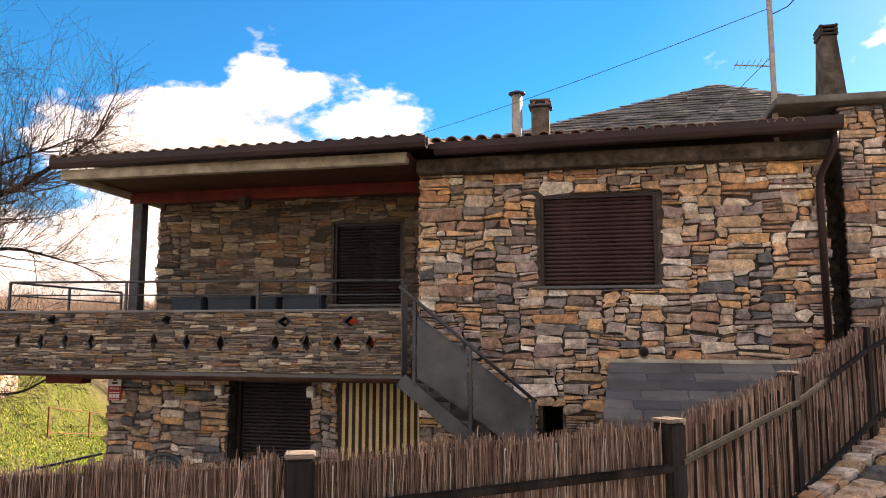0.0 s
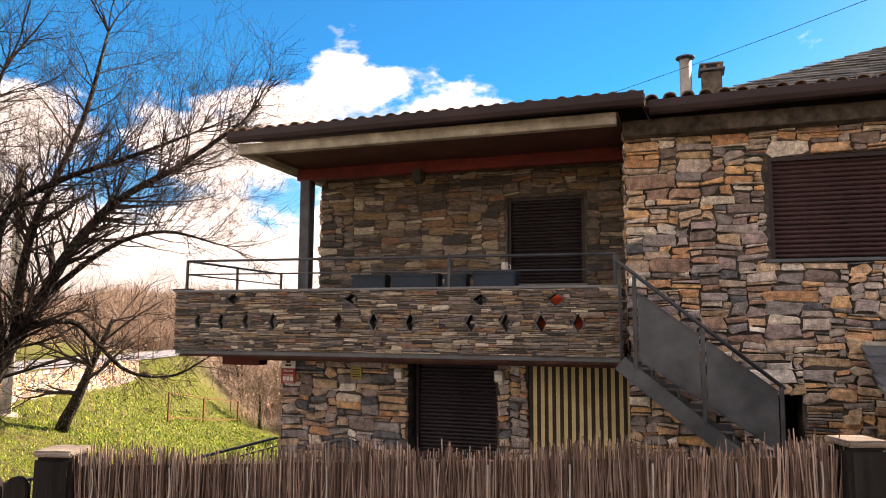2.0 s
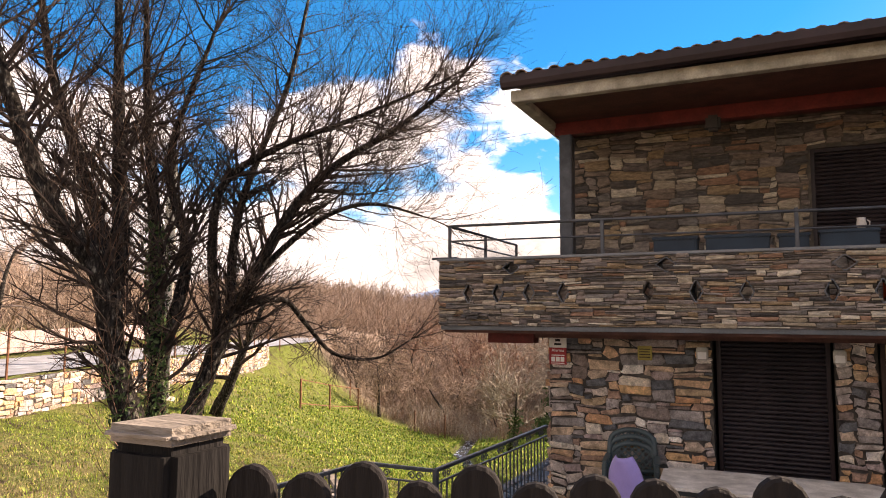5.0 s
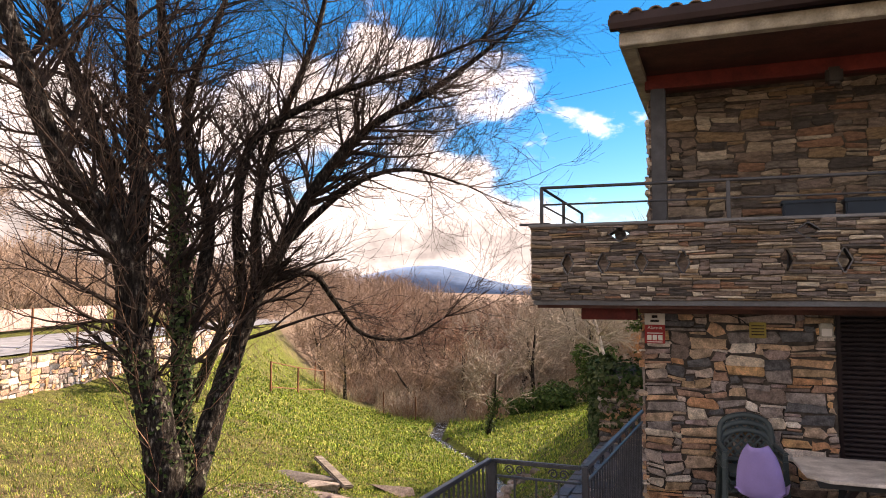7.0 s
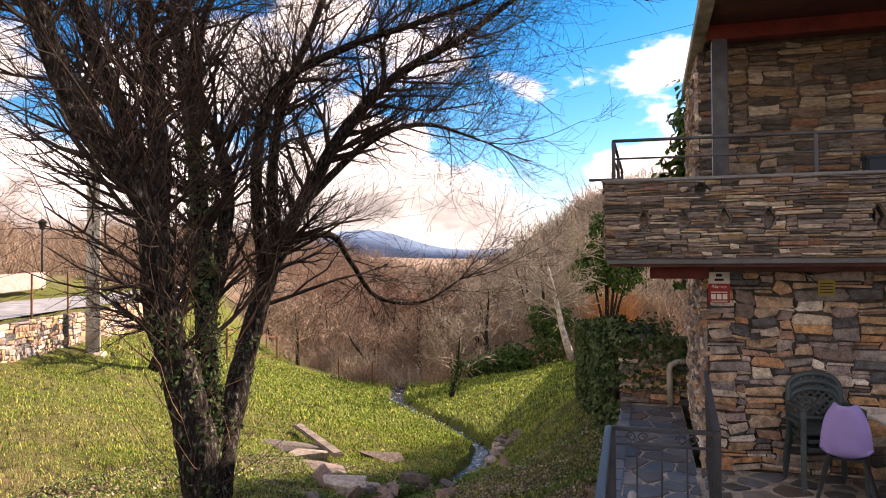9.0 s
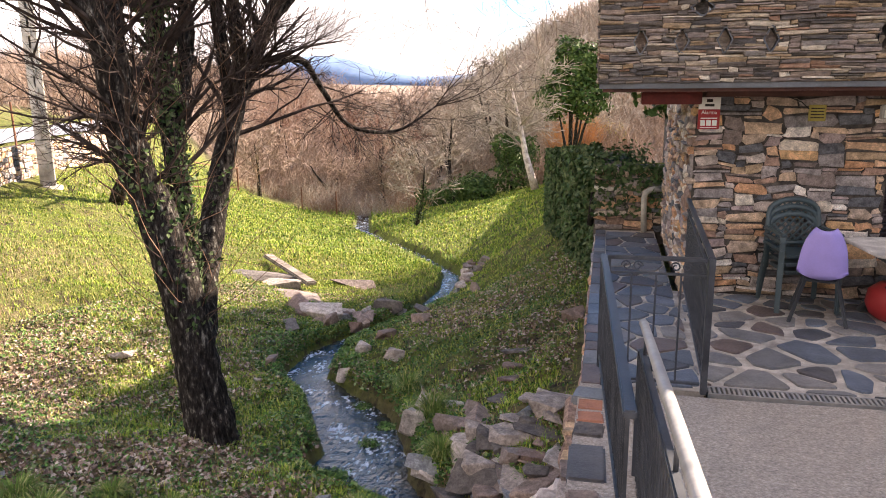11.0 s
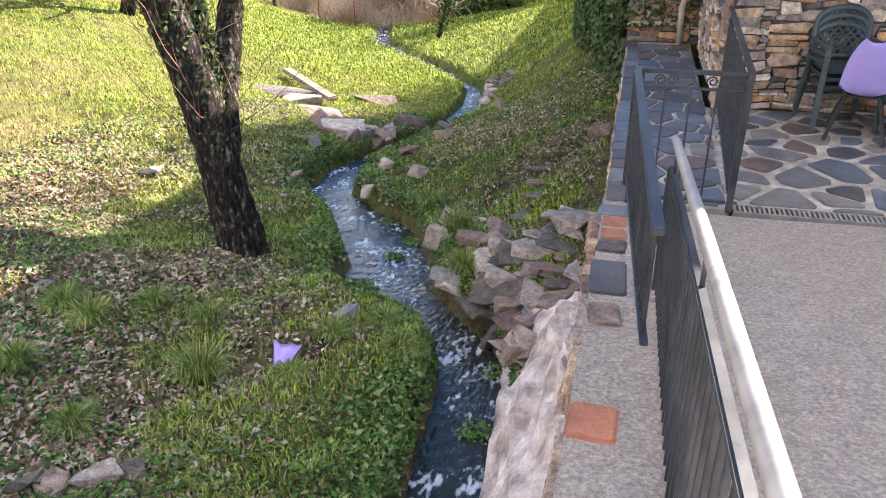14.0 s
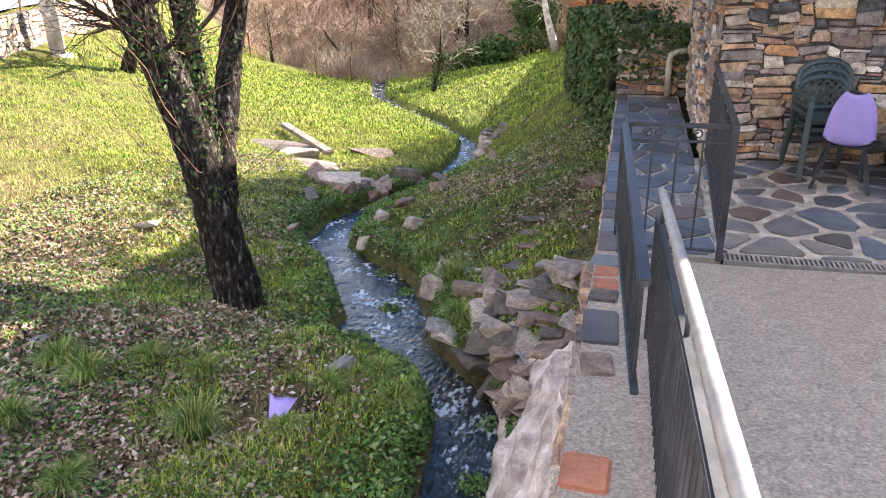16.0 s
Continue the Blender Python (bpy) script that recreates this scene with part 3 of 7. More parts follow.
def ground_z(x, y):
    x, y = np.asarray(x, float), np.asarray(y, float)
    xs, zs, half = stream_x(y), stream_z(y), np.interp(y, SY, SW)
    xw, xr = wall_x(y), right_x(y)
    # left bank up to the foot of the wall, then the road shelf and the hill
    f = np.clip((xs - half - x) / np.maximum(xs - half - xw, 0.1), 0, 1)
    p = np.interp(y, [5, 8, 12, 17, 21, 40], [1.1, 1.0, 0.75, 2.0, 1.8, 3.2])
    foot = np.interp(y, [0, 13, 22, 45, 100], [-1.4, -1.45, -1.5, -2.0, -4])
    left = zs + 0.22 + (foot - zs - 0.22) * f ** p
    shelf = np.interp(y, [0, 22, 60, 150], [-0.6, -0.55, -1.0, -3])
    over = xw - x
    left = np.where(over > 0.35, shelf + np.clip((over - 7.5) * 0.16, 0, 7) * smooth(over, 7.5, 14), left)
    # right bank up to the garden wall
    g = np.clip((x - xs - half) / np.maximum(xr - xs - half, 0.1), 0, 1)
    top = np.interp(y, [4, 6.5, 8, 10, 13, 20, 27, 45, 60], [-2.7, -2.6, -2.1, -2.2, -2.2, -2.35, -3.3, -4.6, -5.5])
    right = zs + 0.25 + (top - zs - 0.25) * g ** np.interp(y, [6.4, 7.2, 9, 14], [1.0, 0.6, 0.9, 1.3])
    garden = np.interp(y, [9, 12.75, 13.6, 45, 60], [-1.35, -1.35, -0.2, -3.2, -5])
    yard = np.interp(x, [-8, -3, -2, -0.7, 1, 4], [-1.3, -1.25, -0.8, -0.15, 0.1, 0.6])
    garden = np.where(y < 9.5, np.minimum(yard, garden + 9), garden)
    right = np.where(x > xr + 0.12, garden, right)
    bed = zs - 0.18
    d = np.abs(x - xs)
    z = np.where(x < xs, left, right)
    z = z + (bed - z) * (1 - smooth(d, half * 0.75, half + 0.22))
    z = z + 0.035 * lumps(x, y, 1.1, 0.7) * smooth(d, half, half + 0.6) * np.where(x > xr, 0.2, 1)
    z = z + 0.02 * lumps(x, y, 3.1, 2.2) * smooth(d, half, half + 0.6) * np.where(x > xr, 0.2, 1)
    # hills that close the valley far off
    far = smooth(y, 70, 420)
    z = z + far * (14 * smooth(x, -60, 120) + 8 * smooth(-x, 150, 400)) + smooth(y, 52, 115) * 21 * smooth(x, -62, 25)
    # the street and its embankment
    s = street_z(x)
    edge = np.interp(x, [-40, -9, -7.9, -5, -3.2, -1.1, 0.3, 2.0, 8], [1.5, 1.5, 1.45, 1.7, 2.25, 2.85, 3.7, 6.5, 16])
    ramp = np.interp(y, [0, 1.4, 6.3, 7], [-0.42, -0.42, PATIO, PATIO]) - 0.08
    z = np.where((x > -7.7) & (x < -3.6), np.where(y < 8, np.minimum(ramp, s + 5), z), z)
    k = smooth(y, edge, edge + np.where(x < -7.7, 0.7, 0.3))
    return np.where((x > -7.7) & (x < -5), np.where(y < 1.4, s, z), s + (z - s) * k)


def spaced(pairs):
    out = []
    for a, b, step in pairs:
        out += list(np.arange(a, b, step))
    return np.array(out + [pairs[-1][1]])


gx = spaced([(-1500, -300, 150), (-300, -60, 12), (-60, -30, 1.5), (-30, -16, 0.35), (-16, -7.2, 0.11), (-7.2, 6, 0.5), (6, 60, 6), (60, 300, 20), (300, 1500, 150)])
gy = spaced([(-400, -40, 60), (-40, 0, 2.5), (0, 2, 0.25), (2, 20, 0.12), (20, 46, 0.35), (46, 100, 1.8), (100, 400, 12), (400, 2200, 150)])
GX, GY = np.meshgrid(gx, gy)
GZ = ground_z(GX, GY)
nx, ny = len(gx), len(gy)
idx = np.arange(nx * ny).reshape(ny, nx)
quads = np.stack([idx[:-1, :-1], idx[:-1, 1:], idx[1:, 1:], idx[1:, :-1]], -1).reshape(-1, 4)
ground = raw("ground", np.stack([GX, GY, GZ], -1).reshape(-1, 3).tolist(), quads.tolist(), "ground", None, True)
tagged(ground, "grassy valley ground with dry patches and leaf litter", "ground", kind="structure")
dryness = ground.data.attributes.new("dry", "FLOAT", "POINT")
nearby = 0.38 * smooth(14 - GY, 0, 8) + 0.10 * smooth(stream_x(GY) - GX, 2.5, 6) + 0.5 * smooth(GY, 48, 70) - 0.05 * smooth(GY, 20, 36)
dryness.data.foreach_set("value", nearby.reshape(-1).astype(np.float32))
wooded = ground.data.attributes.new("woods", "FLOAT", "POINT")
wooded.data.foreach_set("value", np.maximum(smooth(GY, 46, 54), smooth(wall_x(GY) - GX, 10, 18)).reshape(-1).astype(np.float32))

# running water
wv, wf = [], []
ys = np.arange(1.0, 48, 0.12)
for i, yy in enumerate(ys):
    xx, hw = float(stream_x(yy)), float(np.interp(yy, SY, SW)) + 0.12
    slope = float(stream_x(yy + 0.1) - stream_x(yy - 0.1)) / 0.2
    for j in range(7):
        u = (j / 3 - 1) * hw
        z = float(stream_z(yy)) + 0.012 * math.sin(yy * 9 + j * 2.1) + 0.01 * math.sin(yy * 17 - j)
        wv.append((xx + u, yy - slope * u * 0.25, z))
    if i:
        wf += [(7 * i - 7 + j, 7 * i - 6 + j, 7 * i + 1 + j, 7 * i + j) for j in range(6)]
tagged(raw("water", wv, wf, "water", None, True), "shallow clear stream rippling between grassy banks", "stream", kind="structure")

# street, ramp and road
sv, sf = [], []
for i, xx in enumerate(np.arange(-40, 8.1, 0.5)):
    e = float(np.interp(xx, [-40, -9, -7.9, -5, -3.2, -1.1, 0.3, 2.0, 8], [1.4, 1.4, 1.4, 1.3, 1.75, 2.3, 3.1, 6.0, 14]))
    z = float(street_z(xx)) + 0.03
    sv += [(xx, -6, z), (xx, e, z), (xx, e, z - 0.3)]
    if i:
        sf += [(3 * i - 3, 3 * i, 3 * i + 1, 3 * i - 2), (3 * i - 2, 3 * i + 1, 3 * i + 2, 3 * i - 1)]
# unseen street surface takes the pale ramp colour to bounce light onto the house
tagged(raw("road", sv, sf, "ramp"), "village street beside the fences, unseen and made pale to bounce light", "road", kind="structure")
rv, rf = [], []
for i, yy in enumerate(np.arange(0.9, 6.29, 0.07)):
    z = float(np.interp(yy, [0, 1.4, 6.28], [-0.42, -0.42, PATIO]))
    rv += [(xx, yy, z + 0.006 * math.sin(3 * xx + 2 * yy) if xx < -3 else z) for xx in np.linspace(-7.42, -2.6, 24)]
    if i:
        rf += [(24 * i - 24 + j, 24 * i - 23 + j, 24 * i + 1 + j, 24 * i + j) for j in range(23)]
tagged(raw("pavement", rv, rf, "ramp", None, True), "worn concrete ramp down to the stone terrace", "ramp", kind="structure")
hv, hf = [], []
for i, yy in enumerate(np.arange(2, 90, 1.0)):
    xw = float(wall_x(yy))
    z = float(np.interp(yy, [0, 22, 60, 150], [-0.6, -0.55, -1.0, -3])) + 0.06
    hv += [(xw - 1.0, yy, z), (xw - 6.0, yy, z + 0.04)]
    if i:
        hf.append((2 * i - 1, 2 * i - 2, 2 * i, 2 * i + 1))
tagged(raw("road_upper", hv, [tuple(reversed(f)) for f in hf], "roadgrey"), "pale grey country road above the stone wall", "road", kind="structure")


# the stone house
def structure(name, bm, material, label, category="wall"):
    return tagged(part(name, bm, material), label, category, kind="structure")


MAIN_Y, LOW_Y, TERR_Y = 8.55, 9.12, 10.12
WX0, WX1, WZ0, WZ1 = -0.65, 0.70, 2.09, 3.18

# main wall with one shuttered window and a cellar opening
bm = box(-2.12, WX0, MAIN_Y, MAIN_Y + 0.4, -1.6, 3.62)
box(WX1, 2.5, MAIN_Y, MAIN_Y + 0.4, -1.6, 3.62, 0, bm)
box(WX0, WX1, MAIN_Y, MAIN_Y + 0.4, WZ1, 3.62, 0, bm)
box(WX0, -0.42, MAIN_Y, MAIN_Y + 0.4, 0.70, WZ0, 0, bm)
box(-0.42, WX1, MAIN_Y, MAIN_Y + 0.4, -1.6, WZ0, 0, bm)
box(-2.12, -1.72, MAIN_Y + 0.4, 10.12, -1.6, 3.62, 0, bm)
box(2.1, 2.5, MAIN_Y + 0.4, 12.4, -1.6, 3.62, 0, bm)
wall_main = structure("wall_main", bm, "mortar", "brown and ochre rubble stone house wall")
# near-black sheet in place of the cellar's shade
structure("wall_cellar_back", box(-0.9, 0.0, MAIN_Y + 0.9, MAIN_Y + 1.0, -1.6, 1.2), "dark", "near-black sheet painted for the unlit cellar")
# lower wall beneath the balcony
bm = box(-6.77, -4.93, LOW_Y, LOW_Y + 0.4, -1.6, 1.06)
box(-4.93, -3.74, LOW_Y, LOW_Y + 0.4, -1.6, -0.62, 0, bm)
box(-3.74, -3.36, LOW_Y, LOW_Y + 0.4, -1.6, 1.06, 0, bm)
box(-3.36, -2.12, LOW_Y + 0.1, LOW_Y + 0.4, -1.6, 1.06, 0, bm)
wall_low = structure("wall_lower", bm, "mortar", "weathered rubble stone wall under the balcony")
bm = box(-6.77, -6.37, LOW_Y + 0.4, TERR_Y, -1.6, 1.1)
box(-6.77, -6.37, TERR_Y, 12.4, -1.6, 3.62, 0, bm)
wall_side = structure("wall_side", bm, "mortar", "rough stone side wall of the house")
# terrace back wall with its window
TX0, TX1, TZ0, TZ1 = -3.85, -2.78, 1.95, 3.18
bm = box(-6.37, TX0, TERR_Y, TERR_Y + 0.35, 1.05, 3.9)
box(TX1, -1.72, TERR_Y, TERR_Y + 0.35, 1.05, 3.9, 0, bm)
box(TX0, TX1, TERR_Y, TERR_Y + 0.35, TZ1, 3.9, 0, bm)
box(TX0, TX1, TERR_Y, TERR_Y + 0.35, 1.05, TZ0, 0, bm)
wall_terr = structure("wall_terrace", bm, "mud", "rubble wall behind the terrace, darker stone standing in for roof shade")
structure("wall_back", box(-6.37, 2.1, 12.2, 12.4, -1.6, 3.62), "mortar", "plain rear wall of the house")
# balcony slab, soffit and beams
structure("floor_balcony", box(-7.72, -2.17, 8.16, TERR_Y, 0.98, 1.13), "soffit", "painted balcony slab", "floor")
structure("trim_balcony_beam", box(-7.35, -6.79, 8.55, 8.75, 0.86, 0.978, 0.006), "red", "dark red beam under the balcony", "beam")
structure("trim_balcony_lintel", box(-6.76, -2.14, 8.5, LOW_Y - 0.03, 0.93, 0.978), "soffit", "brown boarding under the balcony", "soffit")
structure("trim_red_beam", box(-6.74, -2.14, 9.29, 9.42, 3.44, 3.60, 0.006), "red", "dark red roof beam above the terrace", "beam")
structure("ceiling", box(-6.80, -2.14, 8.02, TERR_Y, 3.605, 3.66), "soffit", "brown boarded terrace ceiling", "ceiling")

# roller shutters
def roller(name, x0, x1, y, z0, z1, label, deep=0.12, paint="shutter"):
    w = base(name, (x0 + x1) / 2, y, z0, label, "window", kind="structure")
    fr = box(x0, x0 + 0.045, y - 0.02, y + deep, z0, z1, 0.004)
    box(x1 - 0.045, x1, y - 0.02, y + deep, z0, z1, 0.004, fr)
    box(x0 + 0.045, x1 - 0.045, y - 0.02, y + deep, z1 - 0.045, z1, 0.004, fr)
    part("window_frame", fr, "gutter", w)
    # near-black sheet behind the slats for the unlit inside
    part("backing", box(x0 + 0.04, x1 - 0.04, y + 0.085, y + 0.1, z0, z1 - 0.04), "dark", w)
    n = int((z1 - z0 - 0.05) / 0.048)
    v, f = [], []
    prof = [(0.055, 0.0), (0.04, 0.012), (0.036, 0.024), (0.04, 0.036), (0.055, 0.046), (0.075, 0.046), (0.075, 0.0)]
    v = [(x, yy, zz) for x in (x0 + 0.04, x1 - 0.04) for yy, zz in prof]
    k = len(prof)
    f = [tuple(range(k)), tuple(reversed(range(k, 2 * k)))] + [(i, k + i, k + (i + 1) % k, (i + 1) % k) for i in range(k)]
    first = raw("slat", v, [tuple(reversed(q)) for q in f], paint, w)
    for i in range(n):
        s = first if i == 0 else first.copy()
        if i:
            scene.collection.objects.link(s)
        s.location = Vector((0, y, z0 + 0.02 + i * (z1 - z0 - 0.05) / n))
        s.matrix_parent_inverse = w.matrix_world.inverted()
    part("window_sill", box(x0 - 0.06, x1 + 0.06, y - 0.09, y + deep, z0 - 0.035, z0, 0.006), "slate", w, "dark slate sill")
    return w


roller("window_1", WX0, WX1, MAIN_Y + 0.03, WZ0, WZ1, "upper window closed by a brown roller shutter")
# terrace and ground floor shutters take the darker of two shutter colours
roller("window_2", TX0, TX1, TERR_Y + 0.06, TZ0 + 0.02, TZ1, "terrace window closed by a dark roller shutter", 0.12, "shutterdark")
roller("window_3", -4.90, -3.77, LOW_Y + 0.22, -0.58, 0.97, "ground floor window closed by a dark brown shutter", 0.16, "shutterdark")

# fascia, gutters and tiled roofs
structure("trim_fascia", box(-6.86, -2.16, 8.0, 8.12, 3.53, 3.66, 0.008), "concrete", "pale concrete beam along the terrace roof", "beam")
structure("trim_fascia_side", box(-6.86, -6.72, 8.12, 12.4, 3.53, 3.66, 0.008), "concrete", "concrete edge beam of the terrace roof", "beam")
structure("trim_main_cornice", box(-2.12, 2.52, 8.32, MAIN_Y + 0.2, 3.47, 3.64, 0.01), "mortar", "dark cement cornice under the gutter", "cornice")


def gutter_run(name, a, b, label):
    a, b = Vector(a), Vector(b)
    d = (b - a).normalized()
    out = Vector((d.y, -d.x, 0))
    prof = [(0.0, 0.10), (0.0, -0.02), (0.06, -0.045), (0.11, -0.03), (0.13, 0.02), (0.13, 0.10), (0.115, 0.10), (0.11, 0.0), (0.06, -0.025), (0.015, 0.0), (0.015, 0.10)]
    v = [tuple(p + out * o + Vector((0, 0, z))) for p in (a, b) for o, z in prof]
    k = len(prof)
    f = [tuple(range(k)), tuple(reversed(range(k, 2 * k)))] + [(i, (i + 1) % k, k + (i + 1) % k, k + i) for i in range(k)]
    ob = raw(name, v, f, "gutter")
    return tagged(ob, label, "gutter", kind="structure")


gutter_run("trim_gutter_1", (-6.93, 8.0, 3.70), (-1.85, 7.80, 3.66), "dark brown metal gutter along the terrace roof")
gutter_run("trim_gutter_2", (-1.82, 8.08, 3.64), (2.55, 8.08, 3.70), "dark brown metal gutter along the main roof")


def barrel_roof(name, x0, x1, y0, y1, z0, z1, label, step=0.175, left_cut=0.0, right_cut=0.0):
    """Curved clay tiles laid up the slope, eaves at y0; rows lap over one another."""
    roof = base(name, (x0 + x1) / 2, y0, z0, label, "roof", kind="structure")
    rise = (z1 - z0) / (y1 - y0)
    under = bmesh.new()
    vs = [under.verts.new(p) for p in ((x0, y0, z0 - 0.03), (x1, y0, z0 - 0.03), (x1 - right_cut, y1, z1 - 0.03), (x0 + left_cut, y1, z1 - 0.03))]
    under.faces.new(vs)
    ret = bmesh.ops.extrude_face_region(under, geom=under.faces[:])
    for g in ret["geom"]:
        if isinstance(g, bmesh.types.BMVert):
            g.co.z -= 0.06
    bmesh.ops.recalc_face_normals(under, faces=under.faces[:])
    part("roof_deck", under, "soffit", roof)
    rows = int((y1 - y0) / 0.36)
    rng = random.Random(len(name))
    cols = int((x1 - x0) / step)
    shape = None
    done = 0
    rv, rf = [], []
    for r in range(rows + 1):
        ya = y0 - 0.05 + r * 0.36
        for c in range(cols):
            xa = x0 + (c + 0.5) * (x1 - x0) / cols
            f = (ya - y0) / (y1 - y0)
            if xa < x0 + left_cut * f or xa > x1 - right_cut * f:
                continue
            v, fc = [], []
            for yy, rad, up in ((0, 0.068, 0.012), (0.42, 0.058, 0.0)):
                for k in range(7):
                    a = math.pi * k / 6
                    v.append((math.cos(a) * rad, yy, math.sin(a) * rad * 0.75 + yy * rise + up))
                for k in range(7):
                    a = math.pi * k / 6
                    v.append((math.cos(a) * (rad - 0.014), yy, math.sin(a) * (rad - 0.014) * 0.75 + yy * rise + up))
            for k in range(6):
                fc += [(k, k + 1, k + 15, k + 14), (k + 8, k + 7, k + 21, k + 22), (k + 1, k, k + 7, k + 8)]
            off = (xa + rng.uniform(-0.008, 0.008), ya + rng.uniform(-0.015, 0.015), z0 + (ya - y0) * rise - 0.025 + rng.uniform(0, 0.008))
            n = len(rv)
            if r < 2 and done < 120:
                if shape is None:
                    shape = raw("roof_tile", v, fc, "tile", roof, True)
                    ob = shape
                else:
                    ob = shape.copy()
                    scene.collection.objects.link(ob)
                ob.location = off
                done += 1
            else:
                rv += [(a + off[0], b + off[1], c2 + off[2]) for a, b, c2 in v]
                rf += [tuple(n + q for q in t) for t in fc]
    if rv:
        tagged(raw("roof_tiles_beyond", rv, rf, "tile", roof, True), kind="stuff")
    return roof


barrel_roof("roof_terrace", -6.95, -1.9, 7.9, 12.6, 3.80, 4.65, "brown clay tile roof over the terrace", left_cut=0.6)
barrel_roof("roof_main", -1.88, 2.55, 8.0, 12.6, 3.77, 4.75, "brown clay tile roof of the main house")

# near-black sheets painted for the unlit rooms behind the openings
structure("wall_inner", box(-6.3, -2.2, 9.95, 10.05, -1.6, 0.97), "dark", "near-black sheet painted for the unlit lower room")
structure("wall_inner_upper", box(-6.3, -1.8, 11.2, 11.3, 1.05, 3.6), "dark", "near-black sheet painted for the unlit terrace room")
structure("floor_house", box(-6.37, 2.1, 9.0, 12.2, -1.7, -1.6), "dark", "hidden floor slab", "floor")
# terrace post
post = base("terrace_post", -6.6, 9.36, 1.13, "grey painted square post carrying the terrace roof", "post")
part("shaft", box(-6.68, -6.52, 9.28, 9.44, 1.13, 3.44, 0.012), "iron", post)
part("foot_plate", box(-6.72, -6.48, 9.24, 9.48, 1.13, 1.145, 0.003), "iron", post)

# stone parapet of the balcony, pierced with slate-lined lozenges
PX0, PX1, PY, PZ0, PZ1 = -7.76, -2.17, 8.10, 1.06, 1.79
LOW = [(-7.40, 1.42), (-7.05, 1.42), (-6.69, 1.42), (-6.31, 1.42), (-5.43, 1.42), (-4.97, 1.42), (-4.51, 1.41), (-3.79, 1.41), (-3.39, 1.41), (-3.0, 1.41), (-2.6, 1.41)]
HIGH = [(-6.89, 1.70), (-5.25, 1.69), (-3.68, 1.67), (-2.84, 1.67)]
HOLES = [(x, z, 0.058, 0.10) for x, z in LOW] + [(x, z, 0.095, 0.062) for x, z in HIGH]


def lozenge(h, grow=0.0):
    x, z, a, b = h
    a, b = a + grow, b + grow
    return [(x - a, z), (x - a * 0.12, z - b), (x + a * 0.12, z - b), (x + a, z), (x + a * 0.12, z + b), (x - a * 0.12, z + b)]


def in_hole(x, z, grow=0.0):
    return any(abs(x - hx) / (a + grow) + abs(z - hz) / (b + grow) < 1.06 for hx, hz, a, b in HOLES)


from mathutils.geometry import delaunay_2d_cdt
loops = [[(PX0, PZ0), (PX1, PZ0), (PX1, PZ1), (PX0, PZ1)]] + [lozenge(h) for h in HOLES]
pts2, edges2 = [], []
for lp in loops:
    n = len(pts2)
    pts2 += [Vector(q) for q in lp]
    edges2 += [(n + i, n + (i + 1) % len(lp)) for i in range(len(lp))]
ov, _, of, _, _, _ = delaunay_2d_cdt(pts2, edges2, [], 0, 1e-5)
cells = []
for f in of:
    cx, cz = sum(ov[i].x for i in f) / len(f), sum(ov[i].y for i in f) / len(f)
    if not any(abs(cx - hx) / a + abs(cz - hz) / b < 1.0 for hx, hz, a, b in HOLES):
        cells.append(list(f))
n = len(ov)
verts = [(v.x, PY, v.y) for v in ov] + [(v.x, PY + 0.15, v.y) for v in ov]
faces, border = [], {}
for f in cells:
    a = sum((ov[f[i]].x * ov[f[(i + 1) % len(f)]].y - ov[f[(i + 1) % len(f)]].x * ov[f[i]].y) for i in range(len(f)))
    f = f if a > 0 else f[::-1]
    faces += [tuple(f), tuple(n + i for i in reversed(f))]
    for i in range(len(f)):
        e = (f[i], f[(i + 1) % len(f)])
        if (e[1], e[0]) in border:
            del border[(e[1], e[0])]
        else:
            border[e] = 1
faces += [(a + n, b + n, b, a) for a, b in border]
parapet = tagged(raw("wall_parapet", verts, faces, "mud"), "balcony parapet of thin brown stones with lozenge holes", "parapet", kind="structure")
side = structure("wall_parapet_side", box(PX0, PX0 + 0.15, PY + 0.15, 10.6, PZ0, PZ1), "mud", "side parapet of the balcony", "parapet")
for h in HOLES:
    if h[0] in (-5.43,):
        continue
    v, f = [], []
    for grow, yy in ((0.0, PY - 0.022), (0.012, PY - 0.022), (0.012, PY + 0.1), (0.0, PY + 0.1)):
        v += [(x, yy, z) for x, z in lozenge(h, grow)]
    for r in range(4):
        f += [(r * 6 + i, ((r + 1) % 4) * 6 + i, ((r + 1) % 4) * 6 + (i + 1) % 6, r * 6 + (i + 1) % 6) for i in range(6)]
    raw("hole_lining", v, f, "slate", parapet)
    if h[0] < -6.0:
        part("infill", box(h[0] - 0.05, h[0] + 0.05, PY + 0.06, PY + 0.09, h[1] - 0.09, h[1] + 0.09), "slaty", parapet)
part("coping", box(PX0 - 0.03, PX1 + 0.02, PY - 0.035, PY + 0.17, PZ1 + 0.001, PZ1 + 0.03, 0.006), "slate", parapet, "thin dark slate coping")
part("coping", box(PX0 - 0.03, PX0 + 0.17, PY + 0.172, 10.6, PZ1 + 0.001, PZ1 + 0.03, 0.006), "slate", side, "thin dark slate coping")
part("drip_edge", box(PX0 + 0.01, PX1, PY + 0.003, PY + 0.15, PZ0 - 0.05, PZ0 - 0.002, 0.005), "slate", parapet)

